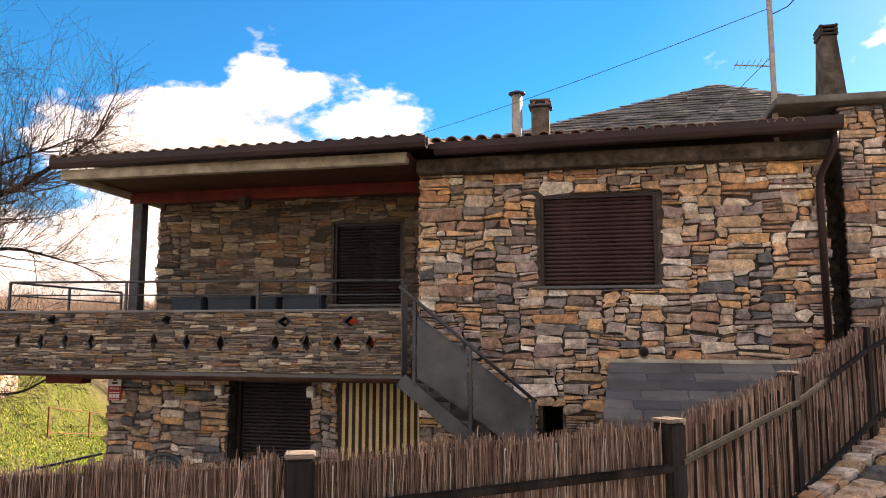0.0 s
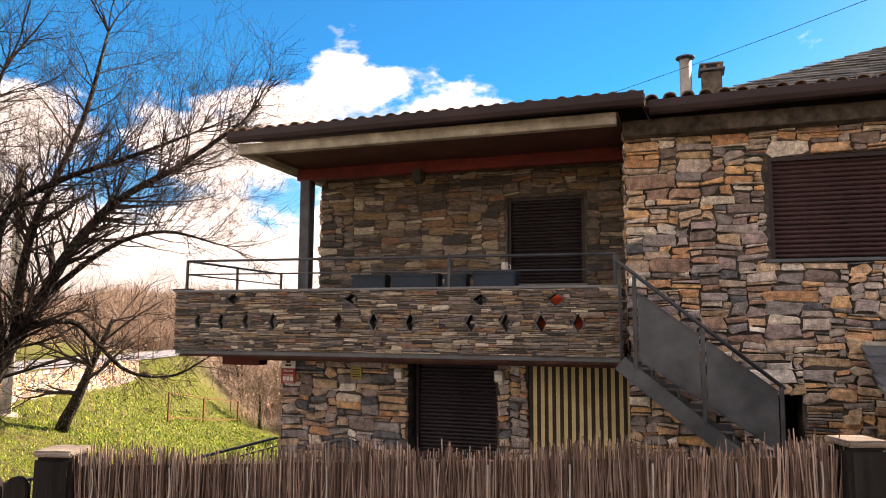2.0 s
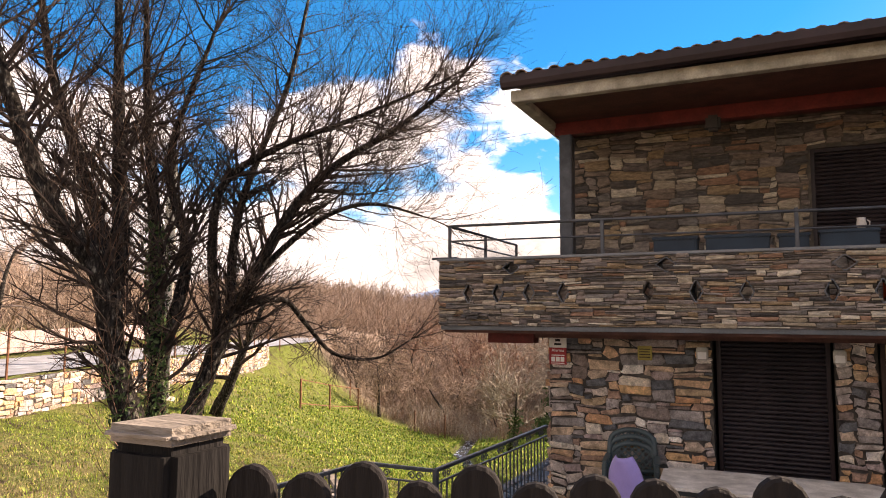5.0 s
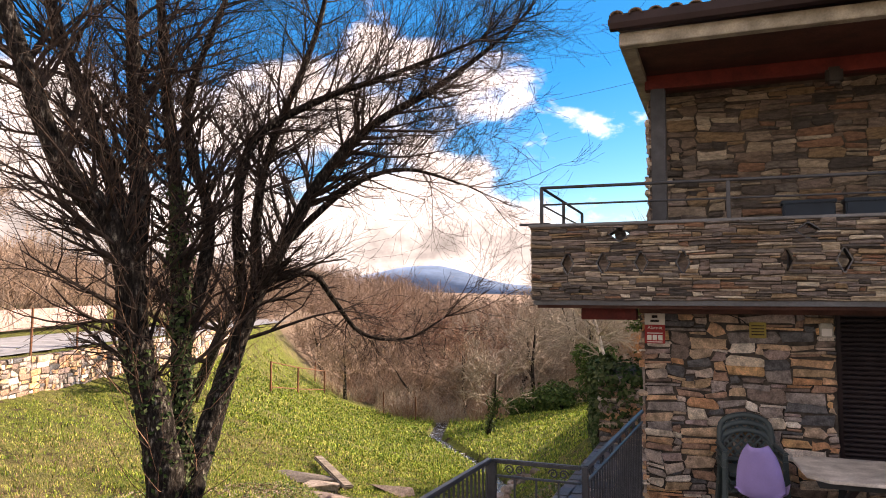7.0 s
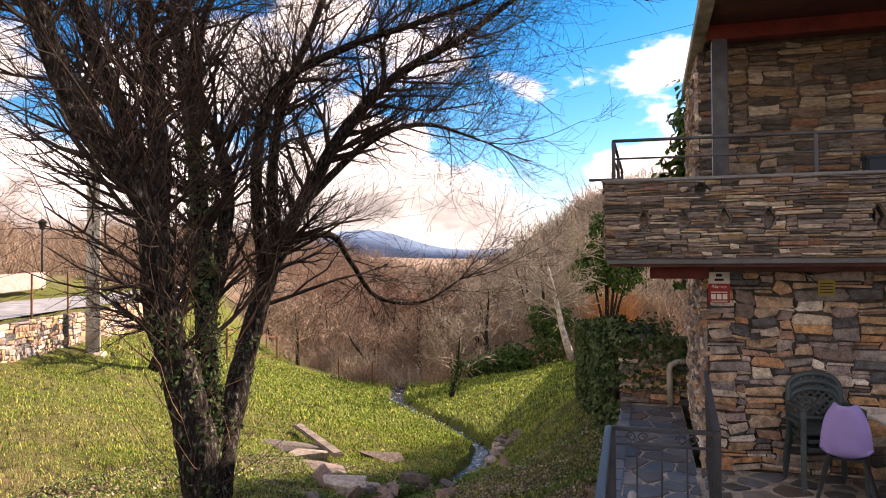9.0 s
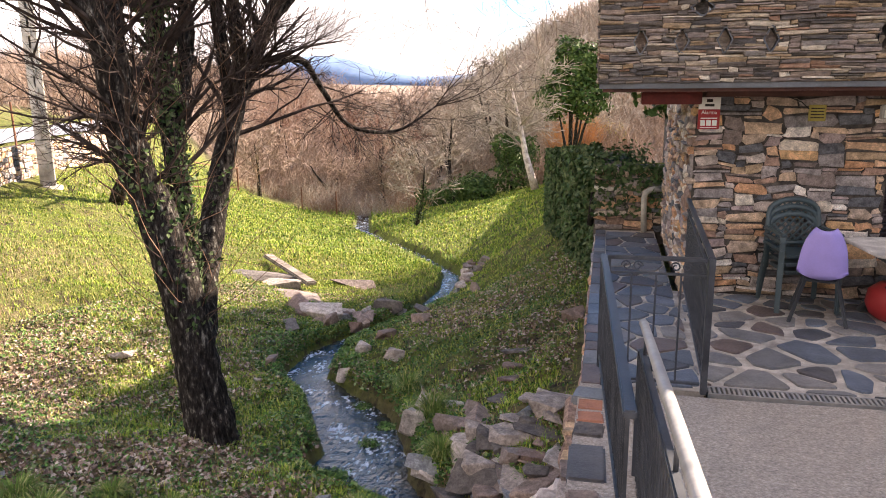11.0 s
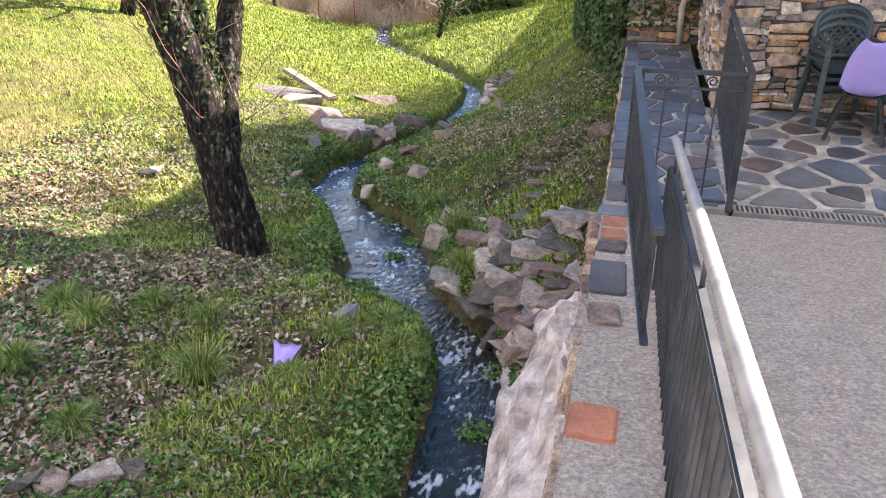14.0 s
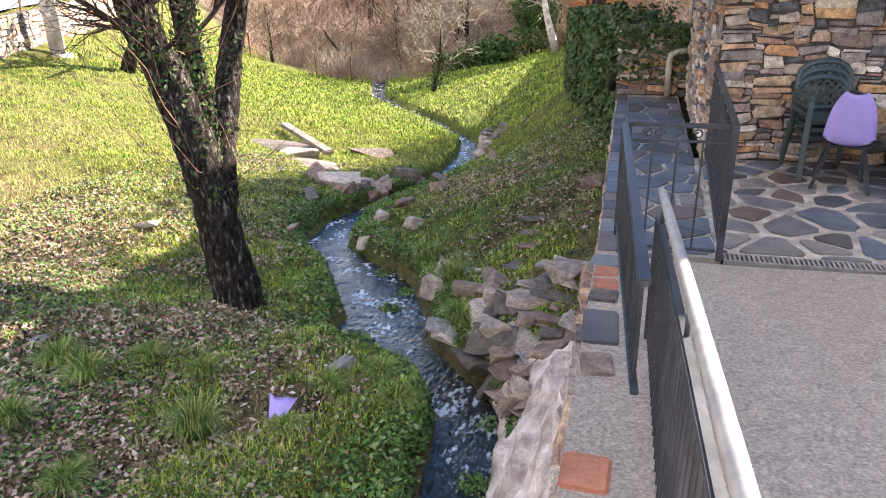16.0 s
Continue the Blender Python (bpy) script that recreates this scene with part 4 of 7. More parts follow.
# thin iron rail along the balcony
rail = base("balcony_rail", -4.9, 8.19, PZ1 + 0.03, "thin grey iron rail on the balcony parapet", "railing")
pipe("top_rail", [(-7.68, 8.19, 2.205), (-2.21, 8.10, 2.15)], 0.016, "iron", rail)
pipe("mid_rail", [(-7.68, 8.19, 2.03), (-2.21, 8.10, 1.985)], 0.010, "iron", rail)
pipe("side_rail", [(-7.68, 8.19, 2.205), (-7.68, 10.5, 2.205)], 0.016, "iron", rail)
pipe("side_rail", [(-7.68, 8.19, 2.03), (-7.68, 10.5, 2.03)], 0.010, "iron", rail)
for x, y in ((-7.68, 8.19), (-7.68, 9.3), (-7.68, 10.5), (-5.9, 8.16), (-4.06, 8.13), (-2.21, 8.10)):
    part("rail_post", box(x - 0.018, x + 0.018, y - 0.012, y + 0.012, PZ1 + 0.031, 2.2 if x < -3 else 2.15, 0.003), "iron", rail)
pipe("bracket_bar", [(-7.92, 8.22, 1.835), (-7.6, 8.22, 1.835)], 0.014, "iron", rail)

# steel stair up to the balcony
stair = base("steel_stair", -1.4, 8.1, -0.2, "dark grey steel stair with solid sheet balustrade", "stair")
SL = 0.80
for y in (7.84, 8.46):
    part("stringer", beam((-2.16, y, 1.02), (-0.62, y, 1.02 - SL * 1.54), 0.035, 0.16), "sheet", stair)
for i in range(6):
    x, z = -1.98 + i * 0.245, 0.98 - i * 0.196
    part("tread", box(x - 0.14, x + 0.14, 7.86, 8.44, z - 0.025, z, 0.004), "sheet", stair)
    part("riser_lip", box(x + 0.12, x + 0.135, 7.86, 8.44, z - 0.1, z - 0.027, 0.003), "sheet", stair)
for x, z0, z1 in ((-2.0, 0.95, 1.89), (-1.37, 0.45, 1.38), (-0.69, -0.14, 0.83)):
    part("newel", box(x - 0.02, x + 0.02, 7.80, 7.84, z0, z1, 0.004), "iron", stair)
for x0, x1 in ((-1.97, -1.40), (-1.34, -0.72)):
    pb = bmesh.new()
    top, bot = (lambda x: 1.74 - 0.75 * (x + 2.0)), (lambda x: 1.08 - 0.66 * (x + 2.0))
    ring = [pb.verts.new((x, 7.815, z)) for x, z in ((x0, bot(x0)), (x1, bot(x1)), (x1, top(x1)), (x0, top(x0)))]
    pb.faces.new(ring)
    ex = bmesh.ops.extrude_face_region(pb, geom=pb.faces[:])
    for g in ex["geom"]:
        if isinstance(g, bmesh.types.BMVert):
            g.co.y += 0.006
    bmesh.ops.recalc_face_normals(pb, faces=pb.faces[:])
    sheet = part("sheet_panel", pb, "sheet", stair)
    part("panel_edge", beam((x0, 7.818, bot(x0)), (x1, 7.818, bot(x1)), 0.02, 0.025, 0.002), "iron", sheet)
    part("panel_edge", beam((x0, 7.818, top(x0)), (x1, 7.818, top(x1)), 0.02, 0.025, 0.002), "iron", sheet)
pipe("handrail", [(-2.18, 7.82, 2.06), (-2.0, 7.82, 1.91), (-0.66, 7.82, 0.81)], 0.02, "iron", stair)
part("end_sheet", box(-2.16, -2.15, 7.84, 8.08, 1.05, 2.1), "sheet", stair)

# slate lean-to roof against the main wall
lean = base("lean_to", 1.2, 7.6, -0.1, "small slate-roofed lean-to against the house", "shed")
lb = bmesh.new()
LZ = lambda y: 1.20 - (8.5 - y) * 0.335
v = [lb.verts.new(p) for p in ((0.05, 6.85, LZ(6.85) - 0.02), (2.4, 6.85, LZ(6.85) - 0.02), (2.4, 8.5, LZ(8.5) - 0.02), (0.14, 8.5, LZ(8.5) - 0.02))]
lb.faces.new(v)
ex = bmesh.ops.extrude_face_region(lb, geom=lb.faces[:])
for g in ex["geom"]:
    if isinstance(g, bmesh.types.BMVert):
        g.co.z -= 0.05
bmesh.ops.recalc_face_normals(lb, faces=lb.faces[:])
part("deck", lb, "post", lean)
part("front_wall", box(0.5, 2.4, 7.0, 7.1, -0.3, 0.60), "mud", lean)
part("side_wall", box(0.45, 0.55, 7.1, 8.5, -0.3, 0.64), "mud", lean)
part("cement_fillet", beam((0.14, 8.47, 1.225), (2.45, 8.47, 1.225), 0.09, 0.05, 0.012), "concrete", lean)
for r in range(7):
    y0 = 6.80 + r * 0.235
    x, rng = 0.02 + 0.014 * r, random.Random(70 + r)
    while x < 2.38:
        w = rng.uniform(0.25, 0.6)
        x2 = min(2.42, x + w)
        za, zb = LZ(y0) + 0.026 + rng.uniform(0, 0.012), LZ(y0 + 0.3) + 0.004
        q = [(x + 0.003, y0 + rng.uniform(-0.02, 0.02), za), (x2 - 0.003, y0 + rng.uniform(-0.02, 0.02), za), (x2 - 0.003, min(8.44, y0 + 0.3), zb), (x + 0.003, min(8.44, y0 + 0.3), zb)]
        v = q + [(a, b, c - 0.024) for a, b, c in q]
        raw("slate", v, [(0, 1, 2, 3), (7, 6, 5, 4), (0, 4, 5, 1), (1, 5, 6, 2), (2, 6, 7, 3), (3, 7, 4, 0)], "slate", lean)
        x = x2

# striped blind in the lower opening
blind = base("striped_blind", -2.74, 9.12, -1.1, "cream and brown striped cloth blind", "blind")
n = 26
for i in range(n):
    x0, x1 = -3.34 + i * 1.2 / n, -3.34 + (i + 1) * 1.2 / n
    part("stripe", box(x0, x1, 9.085 + 0.004 * (i % 2), 9.10, -1.13, 0.92), "cream" if i % 2 else "brown", blind)
part("blind_box", box(-3.37, -2.13, 9.05, 9.18, 0.905, 0.93, 0.004), "gutter", blind)

# small fittings on the walls
for x in (-3.70, -5.02):
    lamp = base("wall_lamp", x, 9.06, 0.78, "small grey wall lamp on the stone pier", "lamp", "wall lamps")
    part("lamp_body", box(x - 0.06, x + 0.06, 8.98, 9.08, 0.70, 0.84, 0.012), "polegrey", lamp)
    part("lamp_glass", box(x - 0.045, x + 0.045, 8.972, 8.979, 0.715, 0.79, 0.003), "white", lamp)
sign = base("alarm_sign", -6.65, 9.07, 0.60, "white and red alarm warning sign on the wall", "sign")
SGX0, SGX1, SGY = -6.76, -6.55, 9.06
part("upper_plate", box(SGX0, SGX1, SGY, SGY + 0.012, 0.80, 0.92), "white", sign)
part("lower_plate", box(SGX0, SGX1, SGY, SGY + 0.012, 0.60, 0.799), "signred", sign)
part("emblem", box(-6.685, -6.625, SGY - 0.003, SGY - 0.0005, 0.872, 0.902), "ink", sign)
part("maker_bar", box(-6.70, -6.61, SGY - 0.003, SGY - 0.0005, 0.828, 0.852), "ink", sign)
text_mesh("lettering", "Alarma", 0.052, pose(-6.655, SGY - 0.002, 0.752, 90), "white", sign)
for i in range(3):
    part("picture_square", box(-6.735 + i * 0.057, -6.69 + i * 0.057, SGY - 0.003, SGY - 0.0005, 0.635, 0.69), "white", sign)
part("small_print", box(-6.735, -6.575, SGY - 0.003, SGY - 0.0005, 0.705, 0.715), "white", sign)
part("small_print", box(-6.735, -6.575, SGY - 0.003, SGY - 0.0005, 0.612, 0.62), "white", sign)
plate = base("yellow_plate", -5.64, 9.07, 0.68, "small yellow plate fixed to the stone wall", "sign")
part("plate", box(-5.72, -5.56, 9.055, 9.07, 0.68, 0.84, 0.004), "yellow", plate)
for i in range(4):
    part("line", box(-5.70, -5.58, 9.052, 9.0545, 0.71 + i * 0.03, 0.72 + i * 0.03), "brown", plate)
wire = base("wall_cable", -6.0, 9.05, 0.9, "thin black cable looping across the wall", "cable")
pipe("cable", [(-6.5, 9.04, 0.965), (-6.2, 9.03, 0.96), (-5.95, 9.03, 0.93), (-5.8, 9.04, 0.87), (-5.72, 9.05, 0.80)], 0.005, "cable", wire, 5)
vent = base("round_vent", 0.72, 8.5, 1.33, "small round dark pipe outlet in the wall", "vent")
pipe("sleeve", [(0.5, 8.46, 1.33), (0.5, 8.6, 1.33)], 0.055, "iron", vent, 16)
# near-black disc painted for the unlit bore
pipe("opening", [(0.5, 8.455, 1.33), (0.5, 8.459, 1.33)], 0.042, "dark", vent, 16)
spot = base("terrace_spotlight", -4.85, 9.25, 3.35, "dark round lamp on the terrace beam", "lamp")
part("lamp_head", box(-4.93, -4.77, 9.14, 9.28, 3.28, 3.46, 0.03), "ink", spot)
down = base("downpipe", 2.45, 8.4, 0.0, "brown metal downpipe at the house corner", "downpipe")
pipe("pipe", [(2.5, 8.12, 3.66), (2.5, 8.14, 3.52), (2.42, 8.42, 3.25), (2.42, 8.46, 3.1), (2.42, 8.46, 0.2)], 0.04, "gutter", down, 12)
for z in (2.6, 1.5, 0.6):
    part("clip", box(2.37, 2.47, 8.44, 8.53, z, z + 0.03, 0.003), "gutter", down)

# planters and mugs along the terrace
for x0, x1, z in ((-5.42, -4.98, 2.0), (-4.90, -4.30, 2.0), (-4.22, -3.95, 1.99), (-3.86, -3.36, 2.01)):
    pl = base("planter", (x0 + x1) / 2, 8.5, 1.13, "dark blue plastic planter box on a terrace stand", "planter", "terrace planters")
    tb = box(x0, x1, 8.42, 8.62, z - 0.2, z, 0.015)
    part("trough", tb, "plasticblue", pl)
    part("rim", box(x0 - 0.012, x1 + 0.012, 8.408, 8.632, z - 0.03, z + 0.004, 0.006), "plasticblue", pl)
    for x in (x0 + 0.05, x1 - 0.05):
        part("stand_leg", box(x - 0.015, x + 0.015, 8.45, 8.60, 1.13, z - 0.201, 0.004), "iron", pl)
mug = base("white_jug", -3.52, 8.5, 2.014, "small pale jug standing on the planter rim", "jug")
v, f = [], []
sweep(v, f, [(-3.5, 8.5, 2.015), (-3.5, 8.5, 2.06), (-3.5, 8.5, 2.11), (-3.5, 8.5, 2.12)], [0.035, 0.045, 0.036, 0.04], 14)
raw("bowl", v, f, "tabletop", mug, True)
pipe("handle", [(-3.455, 8.5, 2.10), (-3.43, 8.5, 2.08), (-3.43, 8.5, 2.05), (-3.457, 8.5, 2.035)], 0.006, "tabletop", mug, 6)
bag = base("orange_cushion", -2.9, 8.5, 1.13, "bright orange cloth cushion behind the parapet", "cushion")
part("cushion_cover", box(-3.35, -2.45, 8.42, 8.55, 1.14, 1.75, 0.05), "orange", bag)

# chimneys, mast and the building behind
sc = base("stove_pipe", -1.39, 13.1, 4.6, "shiny steel stove pipe with a cap", "chimney")
pipe("flue", [(-1.39, 13.1, 4.4), (-1.39, 13.1, 6.0)], 0.10, "steel", sc, 18)
v, f = [], []
sweep(v, f, [(-1.39, 13.1, 6.03), (-1.39, 13.1, 6.05), (-1.39, 13.1, 6.1)], [0.16, 0.16, 0.04], 18)
raw("cap", v, f, "iron", sc)
for a in range(4):
    x, y = -1.39 + 0.08 * math.cos(a * 1.57), 13.1 + 0.08 * math.sin(a * 1.57)
    pipe("cap_stay", [(x, y, 5.98), (x, y, 6.04)], 0.006, "iron", sc, 5)
bc = base("stone_chimney", -0.97, 13.3, 4.6, "small stone chimney with slate slabs on top", "chimney")
part("shaft", box(-1.13, -0.80, 13.15, 13.45, 4.4, 5.78, 0.015), "mud", bc)
part("cap_slab", box(-1.18, -0.75, 13.1, 13.5, 5.79, 5.83, 0.008), "slate", bc)
for x in (-1.1, -0.87):
    part("cap_block", box(x, x + 0.05, 13.15, 13.45, 5.831, 5.90, 0.004), "brick", bc)
part("cap_slab", box(-1.16, -0.77, 13.12, 13.48, 5.901, 5.93, 0.008), "slate", bc)

# slate-roofed building behind, and the neighbour beyond the downpipe
# its unseen left end is stretched out to cast shade on the bank
rear = base("rear_house", 1.5, 18, 0, "stone building with a hipped dark slate roof, unseen end added for shade", "house")
part("wall", box(-6.0, 9.0, 13.6, 24, -1.6, 4.4), "mortar", rear)
apex = (2.66, 16.2, 7.02)
apex2 = (4.6, 19.5, 7.02)
corners = [(-6.3, 12.9, 4.3), (9.3, 12.9, 4.3), (9.3, 24.3, 4.3), (-6.3, 24.3, 4.3)]
rb = bmesh.new()
av, av2 = rb.verts.new(apex), rb.verts.new(apex2)
cv = [rb.verts.new(c) for c in corners]
for q in ((cv[0], cv[1], av), (cv[1], cv[2], av2, av), (cv[2], cv[3], av2), (cv[3], cv[0], av, av2)):
    rb.faces.new(q)
rb.faces.new(cv[::-1])
part("roof", rb, "slate_rest", rear)
# old slates on the slope towards the street
rng = random.Random(5)
sv, sf = [], []
a, b, c = Vector(corners[0]), Vector(corners[1]), Vector(apex)
nrm = (b - a).cross(c - a).normalized()
rows = 34
for r in range(rows):
    f0, f1 = r / rows, (r + 1.35) / rows
    l0, r0 = a.lerp(c, f0), b.lerp(c, f0)
    l1, r1 = a.lerp(c, min(1, f1)), b.lerp(c, min(1, f1))
    w = (r0 - l0).length
    t = 0.0
    while t < 1:
        dt = rng.uniform(0.2, 0.45) / max(w, 0.3)
        t2 = min(1, t + dt)
        up = nrm * rng.uniform(0.02, 0.05)
        q = [l0.lerp(r0, t) + up, l0.lerp(r0, t2) + up, l1.lerp(r1, t2) + nrm * 0.006, l1.lerp(r1, t) + nrm * 0.006]
        n = len(sv)
        sv += [tuple(p) for p in q] + [tuple(p - nrm * 0.016) for p in q]
        sf += [tuple(n + k for k in fc) for fc in ((0, 1, 2, 3), (0, 4, 5, 1), (1, 5, 6, 2), (3, 7, 4, 0), (7, 6, 5, 4))]
        t = t2
tagged(raw("slate_field", sv, sf, "slate_rest", rear), kind="stuff")
v, f = [], []
for x in np.arange(-1.6, 2.5, 0.33):
    sweep(v, f, [(x, 12.5, 4.83), (x + 0.4, 12.5, 4.84)], [0.085, 0.075], 8)
raw("ridge_course", v, f, "concrete", rear, True)

side_house = base("neighbour_house", 5.0, 10.5, 0, "neighbouring stone house with a balcony recess painted dark", "house")
nwall = part("wall", box(2.95, 3.45, 9.4, 9.7, -0.5, 4.32), "mortar", side_house)
part("wall", box(3.45, 7, 10.4, 10.7, -0.5, 4.5), "mud", side_house)
part("roof", box(2.2, 7, 9.2, 13, 4.33, 4.42, 0.01), "slate_rest", side_house)
part("balcony_floor", box(3.45, 7, 9.4, 10.4, 2.85, 3.0, 0.01), "concrete", side_house)
# near-black sheets painted for the shade of the balcony recess
part("dark_doorway", box(3.46, 5.0, 10.37, 10.395, 3.0, 4.2), "dark", side_house)
part("dark_doorway", box(3.46, 5.0, 10.37, 10.395, 1.9, 2.8), "dark", side_house)
for i in range(12):
    pipe("baluster", [(3.5 + i * 0.1, 9.45, 3.0), (3.5 + i * 0.1, 9.45, 3.5)], 0.014, "iron", side_house, 6)
pipe("balcony_handrail", [(3.45, 9.45, 3.51), (5.2, 9.45, 3.51)], 0.022, "iron", side_house)
nch = base("tall_chimney", 3.05, 9.6, 4.4, "tall plastered chimney with a slotted cap", "chimney")
cb = bmesh.new()
lo = [cb.verts.new((x, y, 4.4)) for x, y in ((2.76, 9.25), (3.02, 9.25), (3.02, 9.6), (2.76, 9.6))]
hi = [cb.verts.new((x, y, 5.2)) for x, y in ((2.79, 9.30), (2.96, 9.30), (2.96, 9.55), (2.79, 9.55))]
for i in range(4):
    cb.faces.new((lo[i], lo[(i + 1) % 4], hi[(i + 1) % 4], hi[i]))
cb.faces.new(hi)
part("shaft", cb, "mortar", nch)
for i in range(3):
    part("cap_slat", box(2.77, 2.98, 9.28, 9.57, 5.21 + i * 0.05, 5.235 + i * 0.05, 0.004), "ink", nch)
for x in (2.775, 2.945):
    part("cap_side", box(x, x + 0.03, 9.29, 9.56, 5.2, 5.345, 0.002), "ink", nch)
mast = base("aerial_mast", 2.3, 9.6, 4.0, "galvanised mast with an aerial and cables", "mast")
part("pole", box(2.25, 2.31, 9.57, 9.63, 3.95, 6.2, 0.006), "steel", mast)
pipe("boom", [(1.8, 9.5, 4.98), (2.3, 9.6, 4.96)], 0.008, "steel", mast, 6)
for i in range(6):
    x = 1.82 + i * 0.07
    pipe("element", [(x, 9.35, 4.98), (x, 9.68, 4.98)], 0.004, "steel", mast, 5)
pipe("stay_wire", [(2.28, 9.6, 5.1), (1.3, 9.3, 4.1)], 0.004, "cable", mast, 5)
pipe("service_cable", [(2.28, 9.6, 5.65), (2.5, 9.6, 5.75), (3.6, 9.2, 6.8)], 0.008, "cable", mast, 5)
line = base("overhead_cable", -3, 13, 6, "long thin overhead cable crossing the sky", "cable")
pts = []
for i in range(25):
    t = i / 24
    p = Vector((2.28, 9.6, 5.75)).lerp(Vector((-26, 34, 11.0)), t)
    pts.append((p.x, p.y, p.z - 4 * t * (1 - t) * 1.5))
pipe("cable", pts, 0.005, "cable", line, 5)


# heather fence along the street
FENCE = [(-3.23, 2.01, 1.02), (-1.10, 2.59, 1.08), (0.30, 3.43, 1.15), (1.15, 4.90, 1.30), (2.02, 6.25, 1.61), (3.4, 8.1, 2.0)]


def foot_z(i):
    return (-0.10, 0.0, 0.1, 0.42, 0.80, 1.1)[i]


for i, (x, y, z) in enumerate(FENCE):
    fp = base("fence_post", x, y, foot_z(i), "square weathered dark wooden fence post", "post", "fence posts")
    ang = math.degrees(math.atan2(FENCE[min(i + 1, 5)][1] - FENCE[max(i - 1, 0)][1], FENCE[min(i + 1, 5)][0] - FENCE[max(i - 1, 0)][0]))
    pb = box(-0.055, 0.055, -0.055, 0.055, min(foot_z(i), 0) - 0.2, z - 0.03, 0.01)
    pb.transform(pose(x, y, 0, 0, 0, ang))
    part("shaft", pb, "post", fp)
    pb = box(-0.058, 0.058, -0.058, 0.058, z - 0.029, z - 0.012, 0.006)
    pb.transform(pose(x, y, 0, 0, 0, ang))
    # paler wood on top puts the light that catches it into the colour
    part("cap", pb, "deadwood", fp, "post top painted paler for the light on it")


def heather_panel(i):
    rng = random.Random(40 + i)
    a, b = Vector(FENCE[i]), Vector(FENCE[i + 1])
    d = Vector((b.x - a.x, b.y - a.y, 0))
    length = d.length
    d.normalize()
    out = Vector((d.y, -d.x, 0))
    fz = lambda t: foot_z(i) + (foot_z(i + 1) - foot_z(i)) * t
    tz = lambda t: a.z + (b.z - a.z) * t - 0.035
    pan = base("heather_fence_panel", (a.x + b.x) / 2, (a.y + b.y) / 2, min(foot_z(i), foot_z(i + 1)), "brushwood fence panel of upright heather twigs", "fence", "heather fence")
    core = bmesh.new()
    ring = []
    for t in (0.03, 0.97):
        for o in (-0.012, 0.012):
            for z in (fz(t) - 0.1, tz(t) - 0.025):
                ring.append(core.verts.new(a.lerp(b, t).xy.to_3d() + out * o + Vector((0, 0, z))))
    bmesh.ops.convex_hull(core, input=ring)
    part("packed_core", core, "thatch", pan)
    v, f = [], []
    n = int(length * (850 if i < 2 else 480))
    for k in range(n):
        t = rng.uniform(0.03, 0.97)
        bundle = 0.014 * math.sin(t * length * 52 + i) + 0.02 * math.sin(t * length * 9.3 + i * 2)
        p = a.lerp(b, t).xy.to_3d()
        o = rng.uniform(0.004, 0.03) if rng.random() < 0.75 else -rng.uniform(0.004, 0.025)
        z1 = tz(t) + rng.gauss(0, 0.014) + bundle * 0.6
        z0 = fz(t) - 0.05 if rng.random() < 0.7 else rng.uniform(fz(t), z1 - 0.2)
        lean = rng.gauss(0, 0.022)
        m = (z0 + z1) / 2
        r = rng.uniform(0.0018, 0.0036) if i < 2 else rng.uniform(0.003, 0.005)
        pts = [p + out * o + Vector((0, 0, z0)) - d * lean, p + out * (o + rng.gauss(0.004, 0.006)) + Vector((0, 0, m)), p + out * (o + rng.gauss(0, 0.01)) + d * (lean + rng.gauss(0, 0.008)) + Vector((0, 0, z1))]
        sweep(v, f, pts, [r, r, r * 0.6], 3, False)
    tagged(raw("twig_mass", v, f, "twig", pan), kind="stuff")
    for h in (0.22, 0.78) if i < 2 else (0.20, 0.74):
        part("rail", beam(a.xy.to_3d() + out * 0.05 + Vector((0, 0, a.z - h)), b.xy.to_3d() + out * 0.05 + Vector((0, 0, b.z - h)), 0.03, 0.035, 0.006), "post", pan)
    if i >= 2:
        m = int(length / 0.115)
        for k in range(m):
            t = (k + 0.5) / m
            p = a.lerp(b, t).xy.to_3d() + out * 0.035
            part("slat", beam(p + Vector((0, 0, fz(t) + 0.02)), p + Vector((0, 0, tz(t) - 0.05)), 0.014, 0.012, 0.002), "paling", pan)
    else:
        m = int(length / 0.21)
        for k in range(m):
            t = (k + 0.5) / m
            p = a.lerp(b, t).xy.to_3d() + out * 0.038
            pts = [p + Vector((0, 0, z)) + out * 0.004 * math.sin(z * 60) for z in np.linspace(tz(t) - 0.25, tz(t) - 0.03, 9)]
            pipe("tie_wire", pts, 0.0028, "steel", pan, 4)


for i in range(5):
    heather_panel(i)

# round-topped palings at the edge of the ramp
PA, PB = Vector((-3.31, 1.98, 0)), Vector((-4.90, 1.43, 0))
pd = (PB - PA).normalized()
pal_fence = base("paling_fence", -4.1, 1.7, -0.25, "low fence of dark round-topped wooden palings", "fence")
count = 22
prof = [(-0.034, -0.42), (0.034, -0.42)] + [(0.034 * math.cos(a), 0.94 - 0.038 + 0.038 * math.sin(a)) for a in np.linspace(0, math.pi, 9)]
v = [(x, o, z) for o in (-0.011, 0.011) for x, z in prof]
k = len(prof)
pal_faces = [tuple(range(k)), tuple(reversed(range(k, 2 * k)))] + [((j + 1) % k, j, k + j, k + (j + 1) % k) for j in range(k)]
first = None
